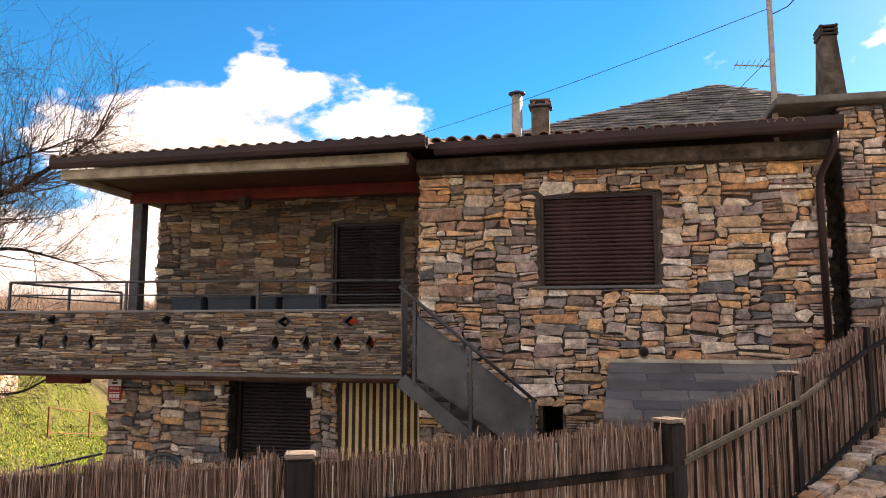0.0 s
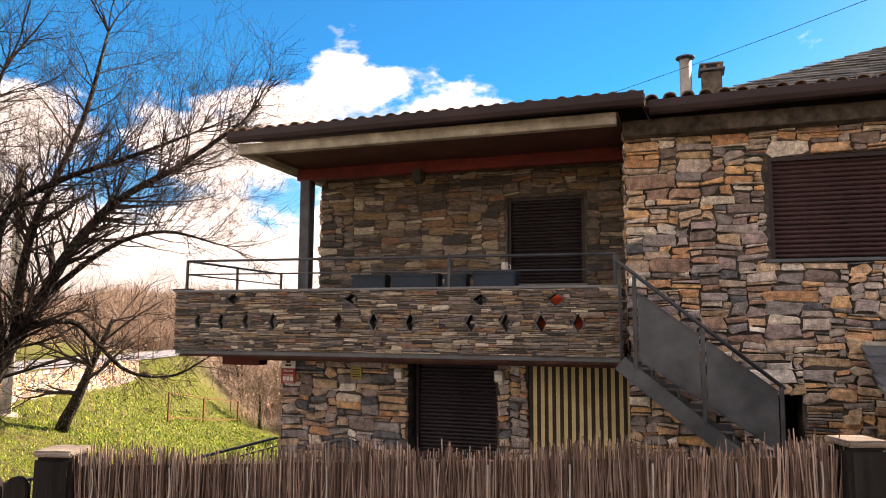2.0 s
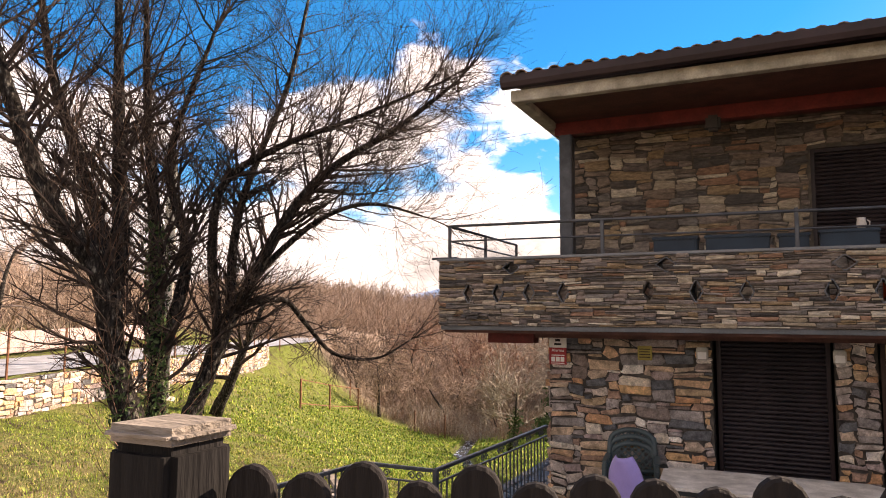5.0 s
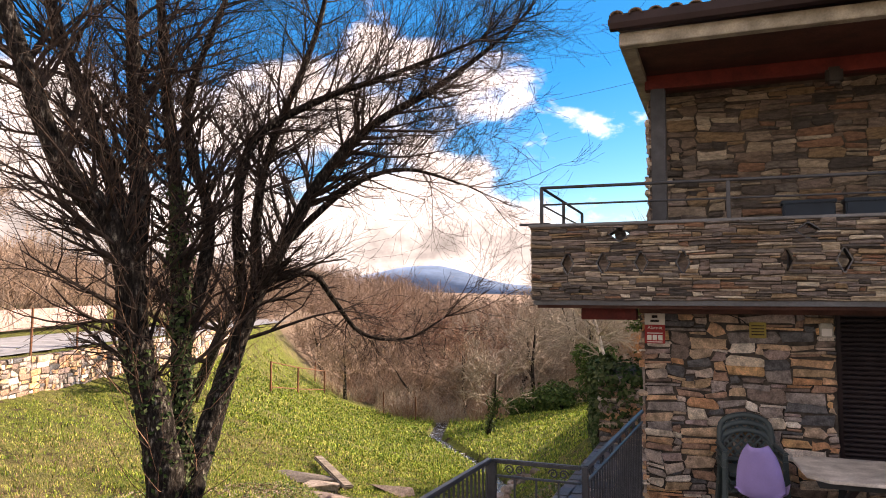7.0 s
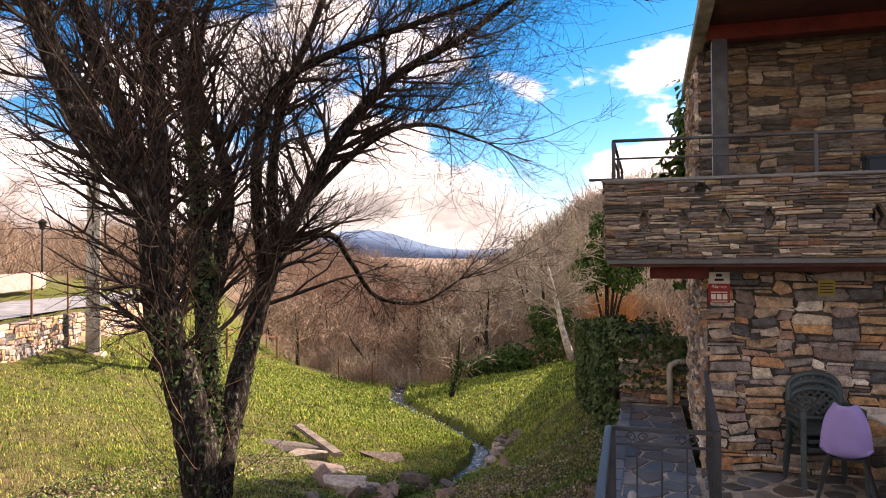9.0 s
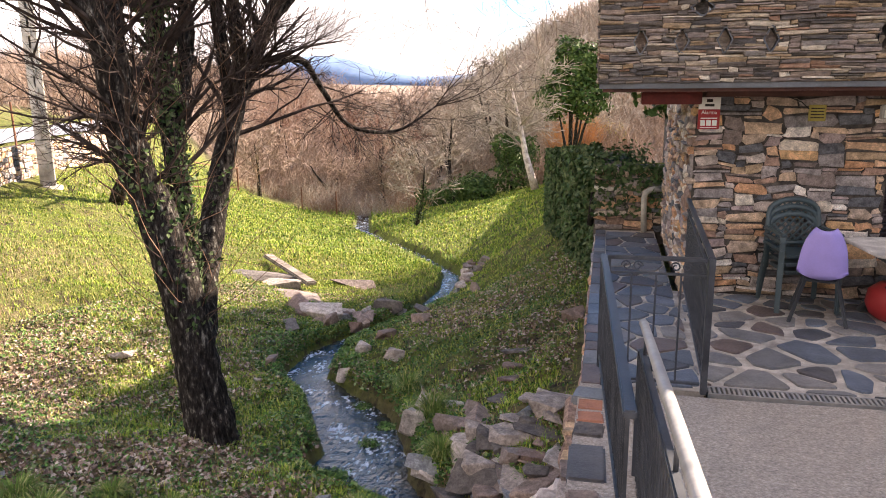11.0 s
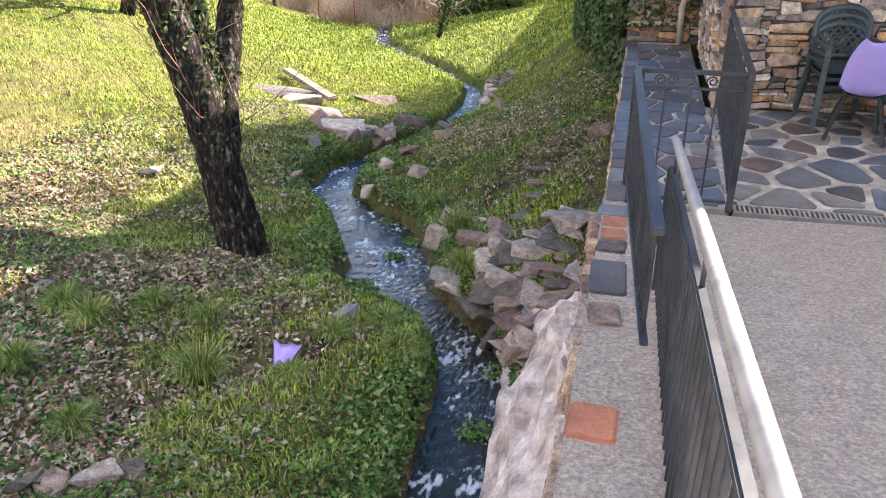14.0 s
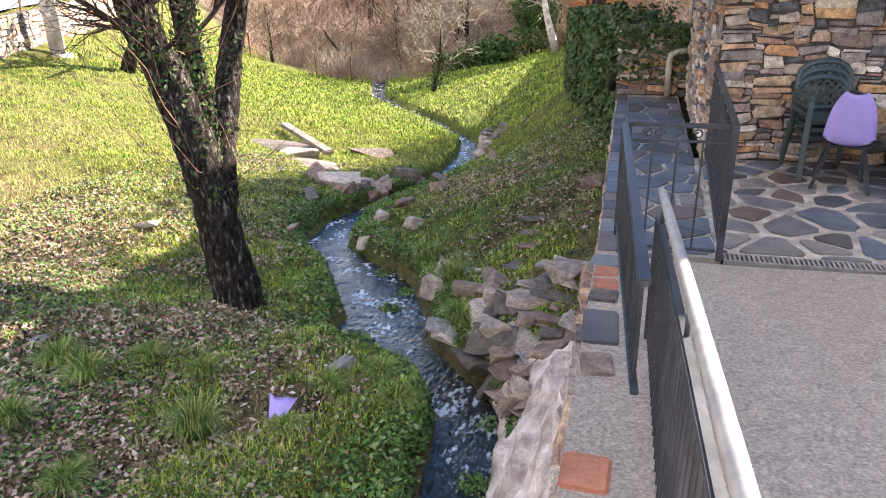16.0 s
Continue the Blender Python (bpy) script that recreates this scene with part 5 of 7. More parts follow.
for j in range(count):
    p = PA.lerp(PB, (j + 0.5) / count)
    if first is None:
        pm = bmesh.new()
        me = bpy.data.meshes.new("t")
        me.from_pydata(v, [], pal_faces)
        pm.from_mesh(me)
        bmesh.ops.bevel(pm, geom=[e for e in pm.edges if abs(e.verts[0].co.y - e.verts[1].co.y) < 1e-6], offset=0.004, segments=1, affect="EDGES")
        first = part("paling", pm, "paling", pal_fence)
        ob = first
    else:
        ob = first.copy()
        scene.collection.objects.link(ob)
    ob.matrix_parent_inverse = pal_fence.matrix_world.inverted()
    ob.matrix_basis = pose(p.x, p.y, 0.012 * math.sin(j * 2.7) - 0.01 + 0.012 * j / count, 0, 0, math.degrees(math.atan2(pd.y, pd.x)))
for z in (0.05, 0.55):
    part("rail", beam((PA.x, PA.y + 0.035, z), (PB.x, PB.y + 0.035, z - 0.06), 0.03, 0.06), "paling", pal_fence)
gp = base("gate_post", -4.97, 1.40, -0.45, "thick dark post, flat top painted paler for the light", "post")
part("shaft", box(-5.03, -4.91, 1.34, 1.46, -0.6, 0.975, 0.012), "post", gp)
# flat top coloured paler than the shaft for the light on it
part("cap", box(-5.035, -4.905, 1.335, 1.465, 0.976, 1.0, 0.01), "deadwood", gp)

# low stone wall under the fence further up the street
kerb = structure("wall_street", beam((0.95, 4.25, 0.2), (2.65, 6.75, 0.55), 0.42, 0.5, 0.03), "mortar", "low sunlit stone wall at the street edge")

# terrace slab, ramp edge and retaining wall along the stream
structure("floor_patio", box(-6.9, -2.1, 6.45, LOW_Y, PATIO - 0.3, PATIO - 0.012), "flagjoint", "mortared bed of the stone terrace", "floor")
structure("floor_path", box(-7.66, -6.9, 6.36, 12.6, PATIO - 0.3, PATIO - 0.012), "flagjoint", "narrow slate path beside the house", "floor")
wall_end = structure("wall_path_end", box(-7.82, -6.4, 12.6, 13.0, -4.2, -0.15), "mud", "old rubble wall at the end of the path")
structure("wall_stream", box(-7.75, -7.66, 6.36, 12.6, -4.2, PATIO), "mud", "retaining wall above the stream")
rw = bmesh.new()
for y0, y1 in ((1.3, 2.3), (2.3, 3.3), (3.3, 4.3), (4.3, 5.3), (5.3, 6.36)):
    z0, z1 = (float(np.interp(q, [1.4, 6.3], [-0.50, PATIO])) for q in (y0, y1))
    vs = [rw.verts.new(p) for p in ((-7.82, y0, -4), (-7.43, y0, -4), (-7.43, y1, -4), (-7.82, y1, -4), (-7.79, y0, z0), (-7.43, y0, z0), (-7.43, y1, z1), (-7.79, y1, z1))]
    for q in ((3, 2, 1, 0), (4, 5, 6, 7), (0, 1, 5, 4), (1, 2, 6, 5), (2, 3, 7, 6), (3, 0, 4, 7)):
        rw.faces.new([vs[i] for i in q])
wall_ramp = structure("wall_ramp", rw, "ramp", "crumbling cement-topped wall beside the ramp")
drain = base("drain_grate", -4.7, 6.39, PATIO, "narrow galvanised slotted drain across the ramp", "drain")
part("frame_bar", box(-6.88, -2.6, 6.30, 6.318, PATIO - 0.03, PATIO + 0.004), "steel", drain)
part("frame_bar", box(-6.88, -2.6, 6.43, 6.448, PATIO - 0.03, PATIO + 0.004), "steel", drain)
# channel floor painted near-black for the unlit slot
part("channel", box(-6.88, -2.6, 6.318, 6.43, PATIO - 0.06, PATIO - 0.04), "dark", drain)
sb = bmesh.new()
for i in range(128):
    x = -6.87 + i * 0.0334
    box(x, x + 0.017, 6.318, 6.43, PATIO - 0.02, PATIO + 0.003, 0, sb)
tagged(part("grating", sb, "steel", drain), kind="stuff")


# iron railings
def railing(name, a, b, height, spacing, label, scroll=False, post_a=True, post_b=True, bar=0.014, flat=0.045, gap=0.09, height_b=None):
    """An iron railing whose top runs from a to b; bars hang to a bottom rail."""
    a, b = Vector(a), Vector(b)
    d = b - a
    rl = base(name, (a.x + b.x) / 2, (a.y + b.y) / 2, min(a.z, b.z) - height, label, "railing", "terrace railings")
    down, down_b = (Vector((0, 0, -h + gap)) for h in (height, height_b or height))
    part("top_rail", beam(a, b, flat, 0.03, 0.006), "iron", rl)
    part("bottom_rail", beam(a + down, b + down_b, 0.03, 0.018, 0.003), "iron", rl)
    upper = Vector((0, 0, -0.015))
    if scroll:
        upper = Vector((0, 0, -0.11))
        part("second_rail", beam(a + upper, b + upper, 0.025, 0.016, 0.003), "iron", rl)
        m = max(2, int(d.length / 0.36))
        for k in range(m):
            c = a.lerp(b, (k + 0.5) / m) + Vector((0, 0, -0.06))
            u = d.normalized()
            for s in (-1, 1):
                pts = []
                for q in range(22):
                    t = q / 21 * 2.6 * math.pi
                    r = 0.036 * (1 - q / 30)
                    pts.append(c + u * s * (0.075 + r * math.cos(t) - 0.036) + Vector((0, 0, r * math.sin(t))))
                pts.append(c + u * s * 0.16 + Vector((0, 0, -0.035)))
                pipe("scroll", [tuple(p) for p in pts[:-1]], 0.006, "iron", rl, 5)
    n = max(2, int(d.length / spacing))
    for k in range(1, n):
        p = a.lerp(b, k / n)
        part("bar", beam(p + down.lerp(down_b, k / n), p + upper, bar, bar, 0.002), "iron", rl)
    for on, p in ((post_a, a), (post_b, b)):
        if on:
            part("post", box(p.x - 0.022, p.x + 0.022, p.y - 0.022, p.y + 0.022, p.z - height, p.z + 0.006, 0.004), "iron", rl)
    return rl


railing("stream_railing", (-7.65, 6.32, -0.155), (-7.552, 3.4, -0.02), 0.84, 0.095, "grey iron railing along the stream wall", post_b=False, height_b=0.52)
railing("end_railing", (-7.62, 6.31, -0.155), (-6.95, 6.28, -0.15), 1.0, 0.135, "short grey iron railing with scrolls", True, True, False)
railing("side_railing", (-6.92, 6.28, -0.145), (-6.80, 9.06, -0.13), 0.99, 0.10, "grey iron railing running to the house wall", True, True, False)
ramp_rail = railing("ramp_railing", (-7.45, 4.66, -0.255), (-7.45, 1.5, 0.235), 0.90, 0.085, "grey iron ramp railing with a pale steel handrail", post_b=False, flat=0.03, bar=0.016)
pipe("handrail", [(-7.448, 4.74, -0.135), (-7.448, 4.66, -0.115), (-7.448, 3.0, 0.14), (-7.448, 1.5, 0.36)], 0.021, "steel", ramp_rail, 16, "pale galvanised round handrail")
for y in (4.5, 3.0, 1.7):
    z = float(np.interp(y, [1.5, 4.66], [0.36, -0.12]))
    pipe("bracket", [(-7.448, y, z - 0.12), (-7.448, y, z - 0.02)], 0.008, "iron", ramp_rail, 6)
dp = base("bent_pipe", -7.1, 12.5, PATIO, "bent grey plastic pipe against the garden wall", "pipe")
pipe("tube", [(-7.06, 12.45, PATIO), (-7.08, 12.45, -0.62), (-7.06, 12.46, -0.53), (-6.98, 12.5, -0.49), (-6.8, 12.55, -0.48)], 0.045, "polegrey", dp, 12)


# stacked garden chairs
def garden_chair():
    ch = base("plastic_chair", 0, 0, 0, "dark green plastic garden armchair in a stack", "chair", "stacked chairs")
    W, S = 0.25, 0.42
    part("seat", box(-0.23, 0.23, -0.24, 0.2, S - 0.035, S, 0.015), "plasticgreen", ch)
    arch = [(-W, 0.20, S - 0.06), (-W, 0.235, S + 0.2), (-W * 0.96, 0.26, S + 0.34)]
    arch += [(W * 0.96 * math.cos(t), 0.265, S + 0.34 + 0.14 * math.sin(t)) for t in np.linspace(math.pi, 0, 11)][1:-1]
    arch += [(W * 0.96, 0.26, S + 0.34), (W, 0.235, S + 0.2), (W, 0.20, S - 0.06)]
    pipe("back_frame", arch, 0.028, "plasticgreen", ch, 8)
    pipe("back_cross", [(-W, 0.215, S + 0.04), (W, 0.215, S + 0.04)], 0.024, "plasticgreen", ch, 8)
    inside = lambda x, z: abs(x) < 0.22 and S + 0.05 < z < S + 0.33 + math.sqrt(max(0.0, 1 - (x / 0.24) ** 2)) * 0.13
    for s in (-1, 1):
        for c in np.arange(-0.6, 0.61, 0.075):
            run = [(c + s * q, S + 0.26 + q) for q in np.linspace(-0.24, 0.24, 60) if inside(c + s * q, S + 0.26 + q)]
            if len(run) > 5:
                (xa, za), (xb, zb) = run[0], run[-1]
                ya, yb = 0.215 + (za - S) * 0.12, 0.215 + (zb - S) * 0.12
                part("lattice_bar", beam((xa, ya, za), (xb, yb, zb), 0.012, 0.016, 0.002), "plasticgreen", ch)
    for s in (-1, 1):
        x = s * 0.265
        part("armrest", box(x - 0.03, x + 0.03, -0.26, 0.24, S + 0.185, S + 0.215, 0.012), "plasticgreen", ch)
        part("front_leg", beam((x * 1.06, -0.27, 0), (x, -0.23, S + 0.19), 0.05, 0.035, 0.01), "plasticgreen", ch)
        part("back_leg", beam((x * 1.06, 0.27, 0), (x * 0.94, 0.2, S + 0.02), 0.05, 0.035, 0.01), "plasticgreen", ch)
    return ch


chair = garden_chair()
where = pose(-5.75, 8.72, PATIO, 0, 0, 8)
chair.matrix_world = where
for i in range(1, 3):
    copy_thing(chair, pose(-5.75, 8.72 + 0.004 * i, PATIO + 0.075 * i, 0, 0, 8))


# lilac shell chair seen from behind
def shell_chair(x, y, turn):
    ch = base("shell_chair", 0, 0, 0, "lilac plastic shell chair on dark splayed legs", "chair")
    nu, nv = 14, 20
    front, back = [], []
    for j in range(nv + 1):
        t = j / nv
        if t < 0.42:
            s = t / 0.42
            yc, zc, half = 0.22 - 0.40 * s, 0.44 - 0.03 * math.sin(s * math.pi) + 0.0 * s, 0.19 + 0.025 * math.sin(s * math.pi / 2)
            ny, nz = 0.0, 1.0
        else:
            s = (t - 0.42) / 0.58
            yc, zc = -0.18 - 0.09 * math.sin(s * 1.35), 0.44 + 0.46 * s
            half = 0.215 * (1 - 0.20 * s - 0.40 * s ** 4)
            ny, nz = 1.0, 0.25
        for i in range(nu + 1):
            u = i / nu * 2 - 1
            lift = 0.075 * abs(u) ** 2.4
            p = Vector((half * u, yc + ny * lift * 1.2, zc + nz * lift))
            front.append(p)
            back.append(p + Vector((0, -0.012 * ny, -0.012 * (1 - ny * 0.7))))
    v = [tuple(p) for p in front + back]
    m = (nu + 1) * (nv + 1)
    f = []
    for j in range(nv):
        for i in range(nu):
            a = j * (nu + 1) + i
            f += [(a, a + 1, a + nu + 2, a + nu + 1), (m + a + nu + 1, m + a + nu + 2, m + a + 1, m + a)]
    rim = [i for i in range(nu + 1)] + [j * (nu + 1) + nu for j in range(1, nv + 1)] + [nv * (nu + 1) + i for i in range(nu - 1, -1, -1)] + [j * (nu + 1) for j in range(nv - 1, 0, -1)]
    f += [(rim[k], rim[k - 1], m + rim[k - 1], m + rim[k]) for k in range(len(rim))]
    raw("shell", v, f, "lilac", ch, True)
    for sx in (-1, 1):
        for sy, yy in ((-1, -0.14), (1, 0.15)):
            part("leg", beam((sx * 0.24, yy * 1.55, 0), (sx * 0.13, yy, 0.43), 0.032, 0.032, 0.008), "darkleg", ch)
    part("under_frame", box(-0.14, 0.14, -0.15, 0.16, 0.395, 0.415, 0.006), "darkleg", ch)
    ch.matrix_world = pose(x, y, PATIO, 0, 0, turn)
    return ch


shell_chair(-5.66, 8.30, -14)
table = base("garden_table", -4.4, 8.3, PATIO, "pale topped garden table with dark crossed legs", "table")
tb = bmesh.new()
out = [(-5.40, 8.62), (-5.34, 7.92), (-5.18, 7.76), (-3.5, 7.76), (-3.36, 7.92), (-3.36, 8.6), (-3.5, 8.76), (-5.26, 8.76)]
vs = [tb.verts.new((x, y, PATIO + 0.70)) for x, y in out]
tb.faces.new(vs)
ex = bmesh.ops.extrude_face_region(tb, geom=tb.faces[:])
for g in ex["geom"]:
    if isinstance(g, bmesh.types.BMVert):
        g.co.z += 0.028
bmesh.ops.recalc_face_normals(tb, faces=tb.faces[:])
bmesh.ops.bevel(tb, geom=tb.edges[:], offset=0.006, segments=2, affect="EDGES")
part("tabletop", tb, "tabletop", table)
part("apron", box(-5.25, -3.45, 7.85, 8.67, PATIO + 0.64, PATIO + 0.699, 0.006), "darkleg", table)
for x in (-5.05, -3.75):
    for a, b in (((x - 0.12, 7.8, PATIO), (x + 0.1, 8.6, PATIO + 0.66)), ((x - 0.12, 8.72, PATIO), (x + 0.1, 7.95, PATIO + 0.66))):
        part("leg", beam(a, b, 0.06, 0.05, 0.008), "darkleg", table)
pouf = base("red_pouf", -5.05, 8.85, PATIO, "red cloth pouf under the garden table", "pouf")
pv, pf = [], []
sweep(pv, pf, [(-4.95, 8.45, PATIO + h) for h in (0, 0.05, 0.15, 0.27, 0.34, 0.37)], [0.15, 0.22, 0.26, 0.24, 0.16, 0.04], 20)
raw("cover", pv, pf, "signred", pouf, True)


# trees
def gz(x, y):
    return float(ground_z(x, y))


def bend(rng, p, d, length, steps, wobble, lift):
    pts = [Vector(p)]
    d = Vector(d).normalized()
    for _ in range(steps):
        d = (d + Vector((rng.gauss(0, wobble), rng.gauss(0, wobble), rng.gauss(0, wobble) + lift))).normalized()
        pts.append(pts[-1] + d * (length / steps))
    return pts, d


def twig_out(rng, v, f, p, d, length, r, depth, lift, thin=0.0022):
    """A branch with side twigs that sweep upwards; fills plain lists."""
    steps = 5 if depth > 1 else 4 if depth else 3
    pts, _ = bend(rng, p, d, length, steps, 0.13, lift)
    radii = [max(thin, r * (1 - 0.8 * i / steps)) for i in range(steps + 1)]
    sweep(v, f, pts, radii, 5 if r > 0.03 else 4 if r > 0.012 else 3, False)
    if depth == 0:
        return
    n = rng.randint(5, 8) if depth > 1 else rng.randint(4, 7)
    for k in range(n):
        t = rng.uniform(0.15, 1.0) * steps
        i = min(steps - 1, int(t))
        q = pts[i].lerp(pts[i + 1], t - i)
        along = (pts[i + 1] - pts[i]).normalized()
        away = Vector((rng.gauss(0, 1), rng.gauss(0, 1), rng.gauss(0, 0.8)))
        away = (away - along * away.dot(along)).normalized()
        d2 = along * rng.uniform(0.5, 1.0) + away * rng.uniform(0.45, 0.95)
        twig_out(rng, v, f, q, d2, length * rng.uniform(0.38, 0.68), radii[i] * rng.uniform(0.4, 0.65), depth - 1, lift * 1.1, thin)


def smooth_line(pts, n):
    """Catmull-Rom through the given points."""
    p = [Vector(q) for q in pts]
    p = [p[0] * 2 - p[1]] + p + [p[-1] * 2 - p[-2]]
    out = []
    for i in range(1, len(p) - 2):
        for k in range(n):
            t = k / n
            out.append(0.5 * (2 * p[i] + (p[i + 1] - p[i - 1]) * t + (2 * p[i - 1] - 5 * p[i] + 4 * p[i + 1] - p[i + 2]) * t * t + (3 * p[i] - p[i - 1] - 3 * p[i + 1] + p[i + 2]) * t ** 3))
    return out + [p[-2]]


def leaves(rng_seed, centres, normals, size, spread):
    """Small folded leaves round the given places: vertices and faces."""
    rs = np.random.RandomState(rng_seed)
    n = len(centres)
    c = np.asarray(centres) + rs.normal(0, spread, (n, 3))
    nn = np.asarray(normals) + rs.normal(0, 0.55, (n, 3))
    nn /= np.linalg.norm(nn, axis=1)[:, None] + 1e-9
    a = np.cross(nn, rs.normal(0, 1, (n, 3)))
    a /= np.linalg.norm(a, axis=1)[:, None] + 1e-9
    b = np.cross(nn, a)
    s = size * rs.uniform(0.6, 1.35, (n, 1))
    v = np.stack([c - a * s, c - b * s * 0.62 + nn * s * 0.18, c + a * s * 1.1, c + b * s * 0.62 + nn * s * 0.18], 1).reshape(-1, 3)
    i = np.arange(n)[:, None] * 4
    f = np.concatenate([i + [0, 1, 2], i + [0, 2, 3]], 1).reshape(-1, 3)
    return v.tolist(), f.tolist()


big = base("old_tree", -12.0, 8.0, -2.8, "big leafless multi-stemmed tree with dark furrowed bark and ivy", "tree")
BRANCHES = [
    ([(-11.75, 7.75, -2.95), (-11.88, 7.78, -2.2), (-12.0, 7.76, -1.2), (-12.18, 7.74, -0.33), (-12.38, 7.59, 0.52), (-12.35, 7.3, 1.69), (-12.79, 6.85, 2.55), (-13.05, 6.44, 3.8), (-13.23, 6.06, 5.1)], 0.27, 0.05),
    ([(-12.33, 7.43, 1.4), (-12.7, 7.5, 2.4), (-13.2, 7.48, 3.46), (-13.73, 7.39, 4.78), (-14.08, 7.36, 6.31)], 0.13, 0.03),
    ([(-12.40, 7.5, 1.2), (-12.5, 7.7, 2.2), (-12.7, 7.79, 3.35), (-12.95, 7.91, 4.87), (-13.18, 7.99, 6.86)], 0.15, 0.03),
    ([(-12.02, 7.85, -1.7), (-12.22, 8.2, -0.6), (-12.3, 8.25, 0.84), (-12.47, 8.27, 2.49), (-12.79, 8.34, 4.25), (-13.03, 8.41, 6.27)], 0.16, 0.03),
    ([(-12.3, 8.3, 0.4), (-12.34, 8.78, 2.03), (-12.87, 8.89, 3.64), (-12.17, 9.01, 5.6)], 0.11, 0.025),
    ([(-11.95, 7.9, -1.75), (-12.15, 8.5, -0.95), (-12.21, 8.99, -0.08), (-12.12, 9.39, 0.9), (-12.01, 9.61, 1.37), (-11.36, 9.87, 2.67), (-10.71, 10.16, 3.51), (-9.74, 10.59, 4.19), (-8.82, 10.99, 4.98)], 0.17, 0.02),
    ([(-12.08, 9.5, 1.2), (-12.22, 9.67, 2.28), (-12.13, 9.85, 3.3), (-11.57, 10.14, 5.04), (-11.32, 10.33, 6.67)], 0.09, 0.02),
    ([(-12.05, 9.58, 1.3), (-11.62, 10.18, 1.43), (-11.52, 10.68, 1.06), (-11.36, 11.32, 0.52), (-10.81, 11.86, 0.42), (-10.27, 12.26, 0.78)], 0.055, 0.012),
    ([(-11.83, 9.72, 1.8), (-11.14, 10.48, 2.75), (-10.51, 11.13, 3.08), (-9.71, 11.78, 2.87)], 0.06, 0.012),
    ([(-12.14, 9.3, 0.9), (-12.11, 9.07, 2.21), (-11.76, 8.92, 3.16), (-10.97, 9.19, 3.69), (-9.98, 9.54, 4.07), (-8.88, 9.83, 4.49)], 0.085, 0.015),
]
rng = random.Random(11)
cvt, cft = [], []
for li, (pts, r0, r1) in enumerate(BRANCHES):
    line = smooth_line(pts, 16 if r0 > 0.1 else 5)
    n = len(line)
    v, f = [], []
    sides = 44 if r0 > 0.15 else 24 if r0 > 0.1 else 10
    radii = [r1 + (r0 - r1) * (1 - i / (n - 1)) ** (0.8 if li else 0.75) for i in range(n)]
    if li == 0:
        for k in range(7):
            radii[k] *= 1 + 0.3 * (1 - k / 7) ** 2
    sweep(v, f, line, radii, sides)
    if r0 > 0.1:  # furrows and swellings
        for k in range(len(v)):
            p = Vector(v[k])
            c = line[min(n - 1, k // sides)]
            ridge_n = abs(noise.noise(Vector((p.x * 13, p.y * 13, p.z * 3.2)))) + 0.6 * abs(noise.noise(Vector((p.x * 27, p.y * 27, p.z * 8))))
            amp = 1.03 + 0.12 * noise.noise(p * 2.2) + 0.10 * noise.noise(p * 5) - 0.17 * ridge_n
            v[k] = tuple(c + (p - c) * amp)
    raw("limb" if li else "trunk", v, f, "bark", big, True)
    start = 0.42 if li == 0 else 0.30
    total = sum((line[i + 1] - line[i]).length for i in range(n - 1))
    kids = int(total * (6.0 if li in (0, 3) else 9.0 if li in (5, 8, 9) else 7.0)) + 3
    for k in range(kids):
        t = rng.uniform(start, 1.0) * (n - 1)
        i = min(n - 2, int(t))
        q = line[i].lerp(line[i + 1], t - i)
        along = (line[i + 1] - line[i]).normalized()
        away = Vector((rng.gauss(0.1, 1), rng.gauss(0, 1), rng.gauss(0.2, 0.5)))
        away = (away - along * away.dot(along)).normalized()
        drop = -0.05 if li == 7 else 0.06
        length = rng.uniform(0.7, 1.9) * (0.5 if li == 7 else 1.0)
        twig_out(rng, cvt, cft, q, along * 0.6 + away * 0.8, length, max(0.008, min(0.032, radii[i] * 0.35)), 2, drop)
    tip = line[-1]
    for k in range(5):
        twig_out(rng, cvt, cft, tip, (line[-1] - line[-3]).normalized() + Vector((rng.gauss(0, 0.5), rng.gauss(0, 0.5), rng.gauss(0, 0.4))), rng.uniform(0.8, 1.7), r1, 2, 0.04)
tagged(raw("crown", cvt, cft, "twigbark", big), kind="stuff")
sv, sf = [], []
for k in range(330):
    src = rng.choice([0, 0, 0, 3, 3, 5, 1])
    line = smooth_line(BRANCHES[src][0], 4)
    i = rng.randint(6, min(len(line) - 1, 22)) if src in (0, 3, 5) else rng.randint(0, 6)
    q = line[i] + Vector((rng.gauss(0, 0.1), rng.gauss(0, 0.1), 0))
    pts, _ = bend(rng, q, (rng.gauss(0, 0.6), rng.gauss(0, 0.6), rng.uniform(0.4, 1.4)), rng.uniform(0.5, 2.1), 6, 0.12, 0.05)
    r = rng.uniform(0.003, 0.007)
    sweep(sv, sf, pts, [r * (1 - 0.6 * j / 6) for j in range(7)], 3, False)
tagged(raw("shoot_mass", sv, sf, "shoots", big), kind="stuff")
iv, inn = [], []
for src, i0, i1, m in ((3, 1, 12, 1300), (0, 7, 16, 260), (5, 3, 9, 120)):
    line = smooth_line(BRANCHES[src][0], 4)
    for k in range(m):
        t = rng.uniform(i0, i1)
        i = int(t)
        q = line[i].lerp(line[i + 1], t - i)
        a = rng.gauss(-0.75, 1.0)
        nd = Vector((math.cos(a), math.sin(a), 0))
        iv.append(q + nd * (BRANCHES[src][1] * (0.98 if src == 3 else 0.85)))
        inn.append(nd)
v, f = leaves(3, iv, inn, 0.034, 0.02)
tagged(raw("ivy", v, f, "ivy", big), kind="stuff")


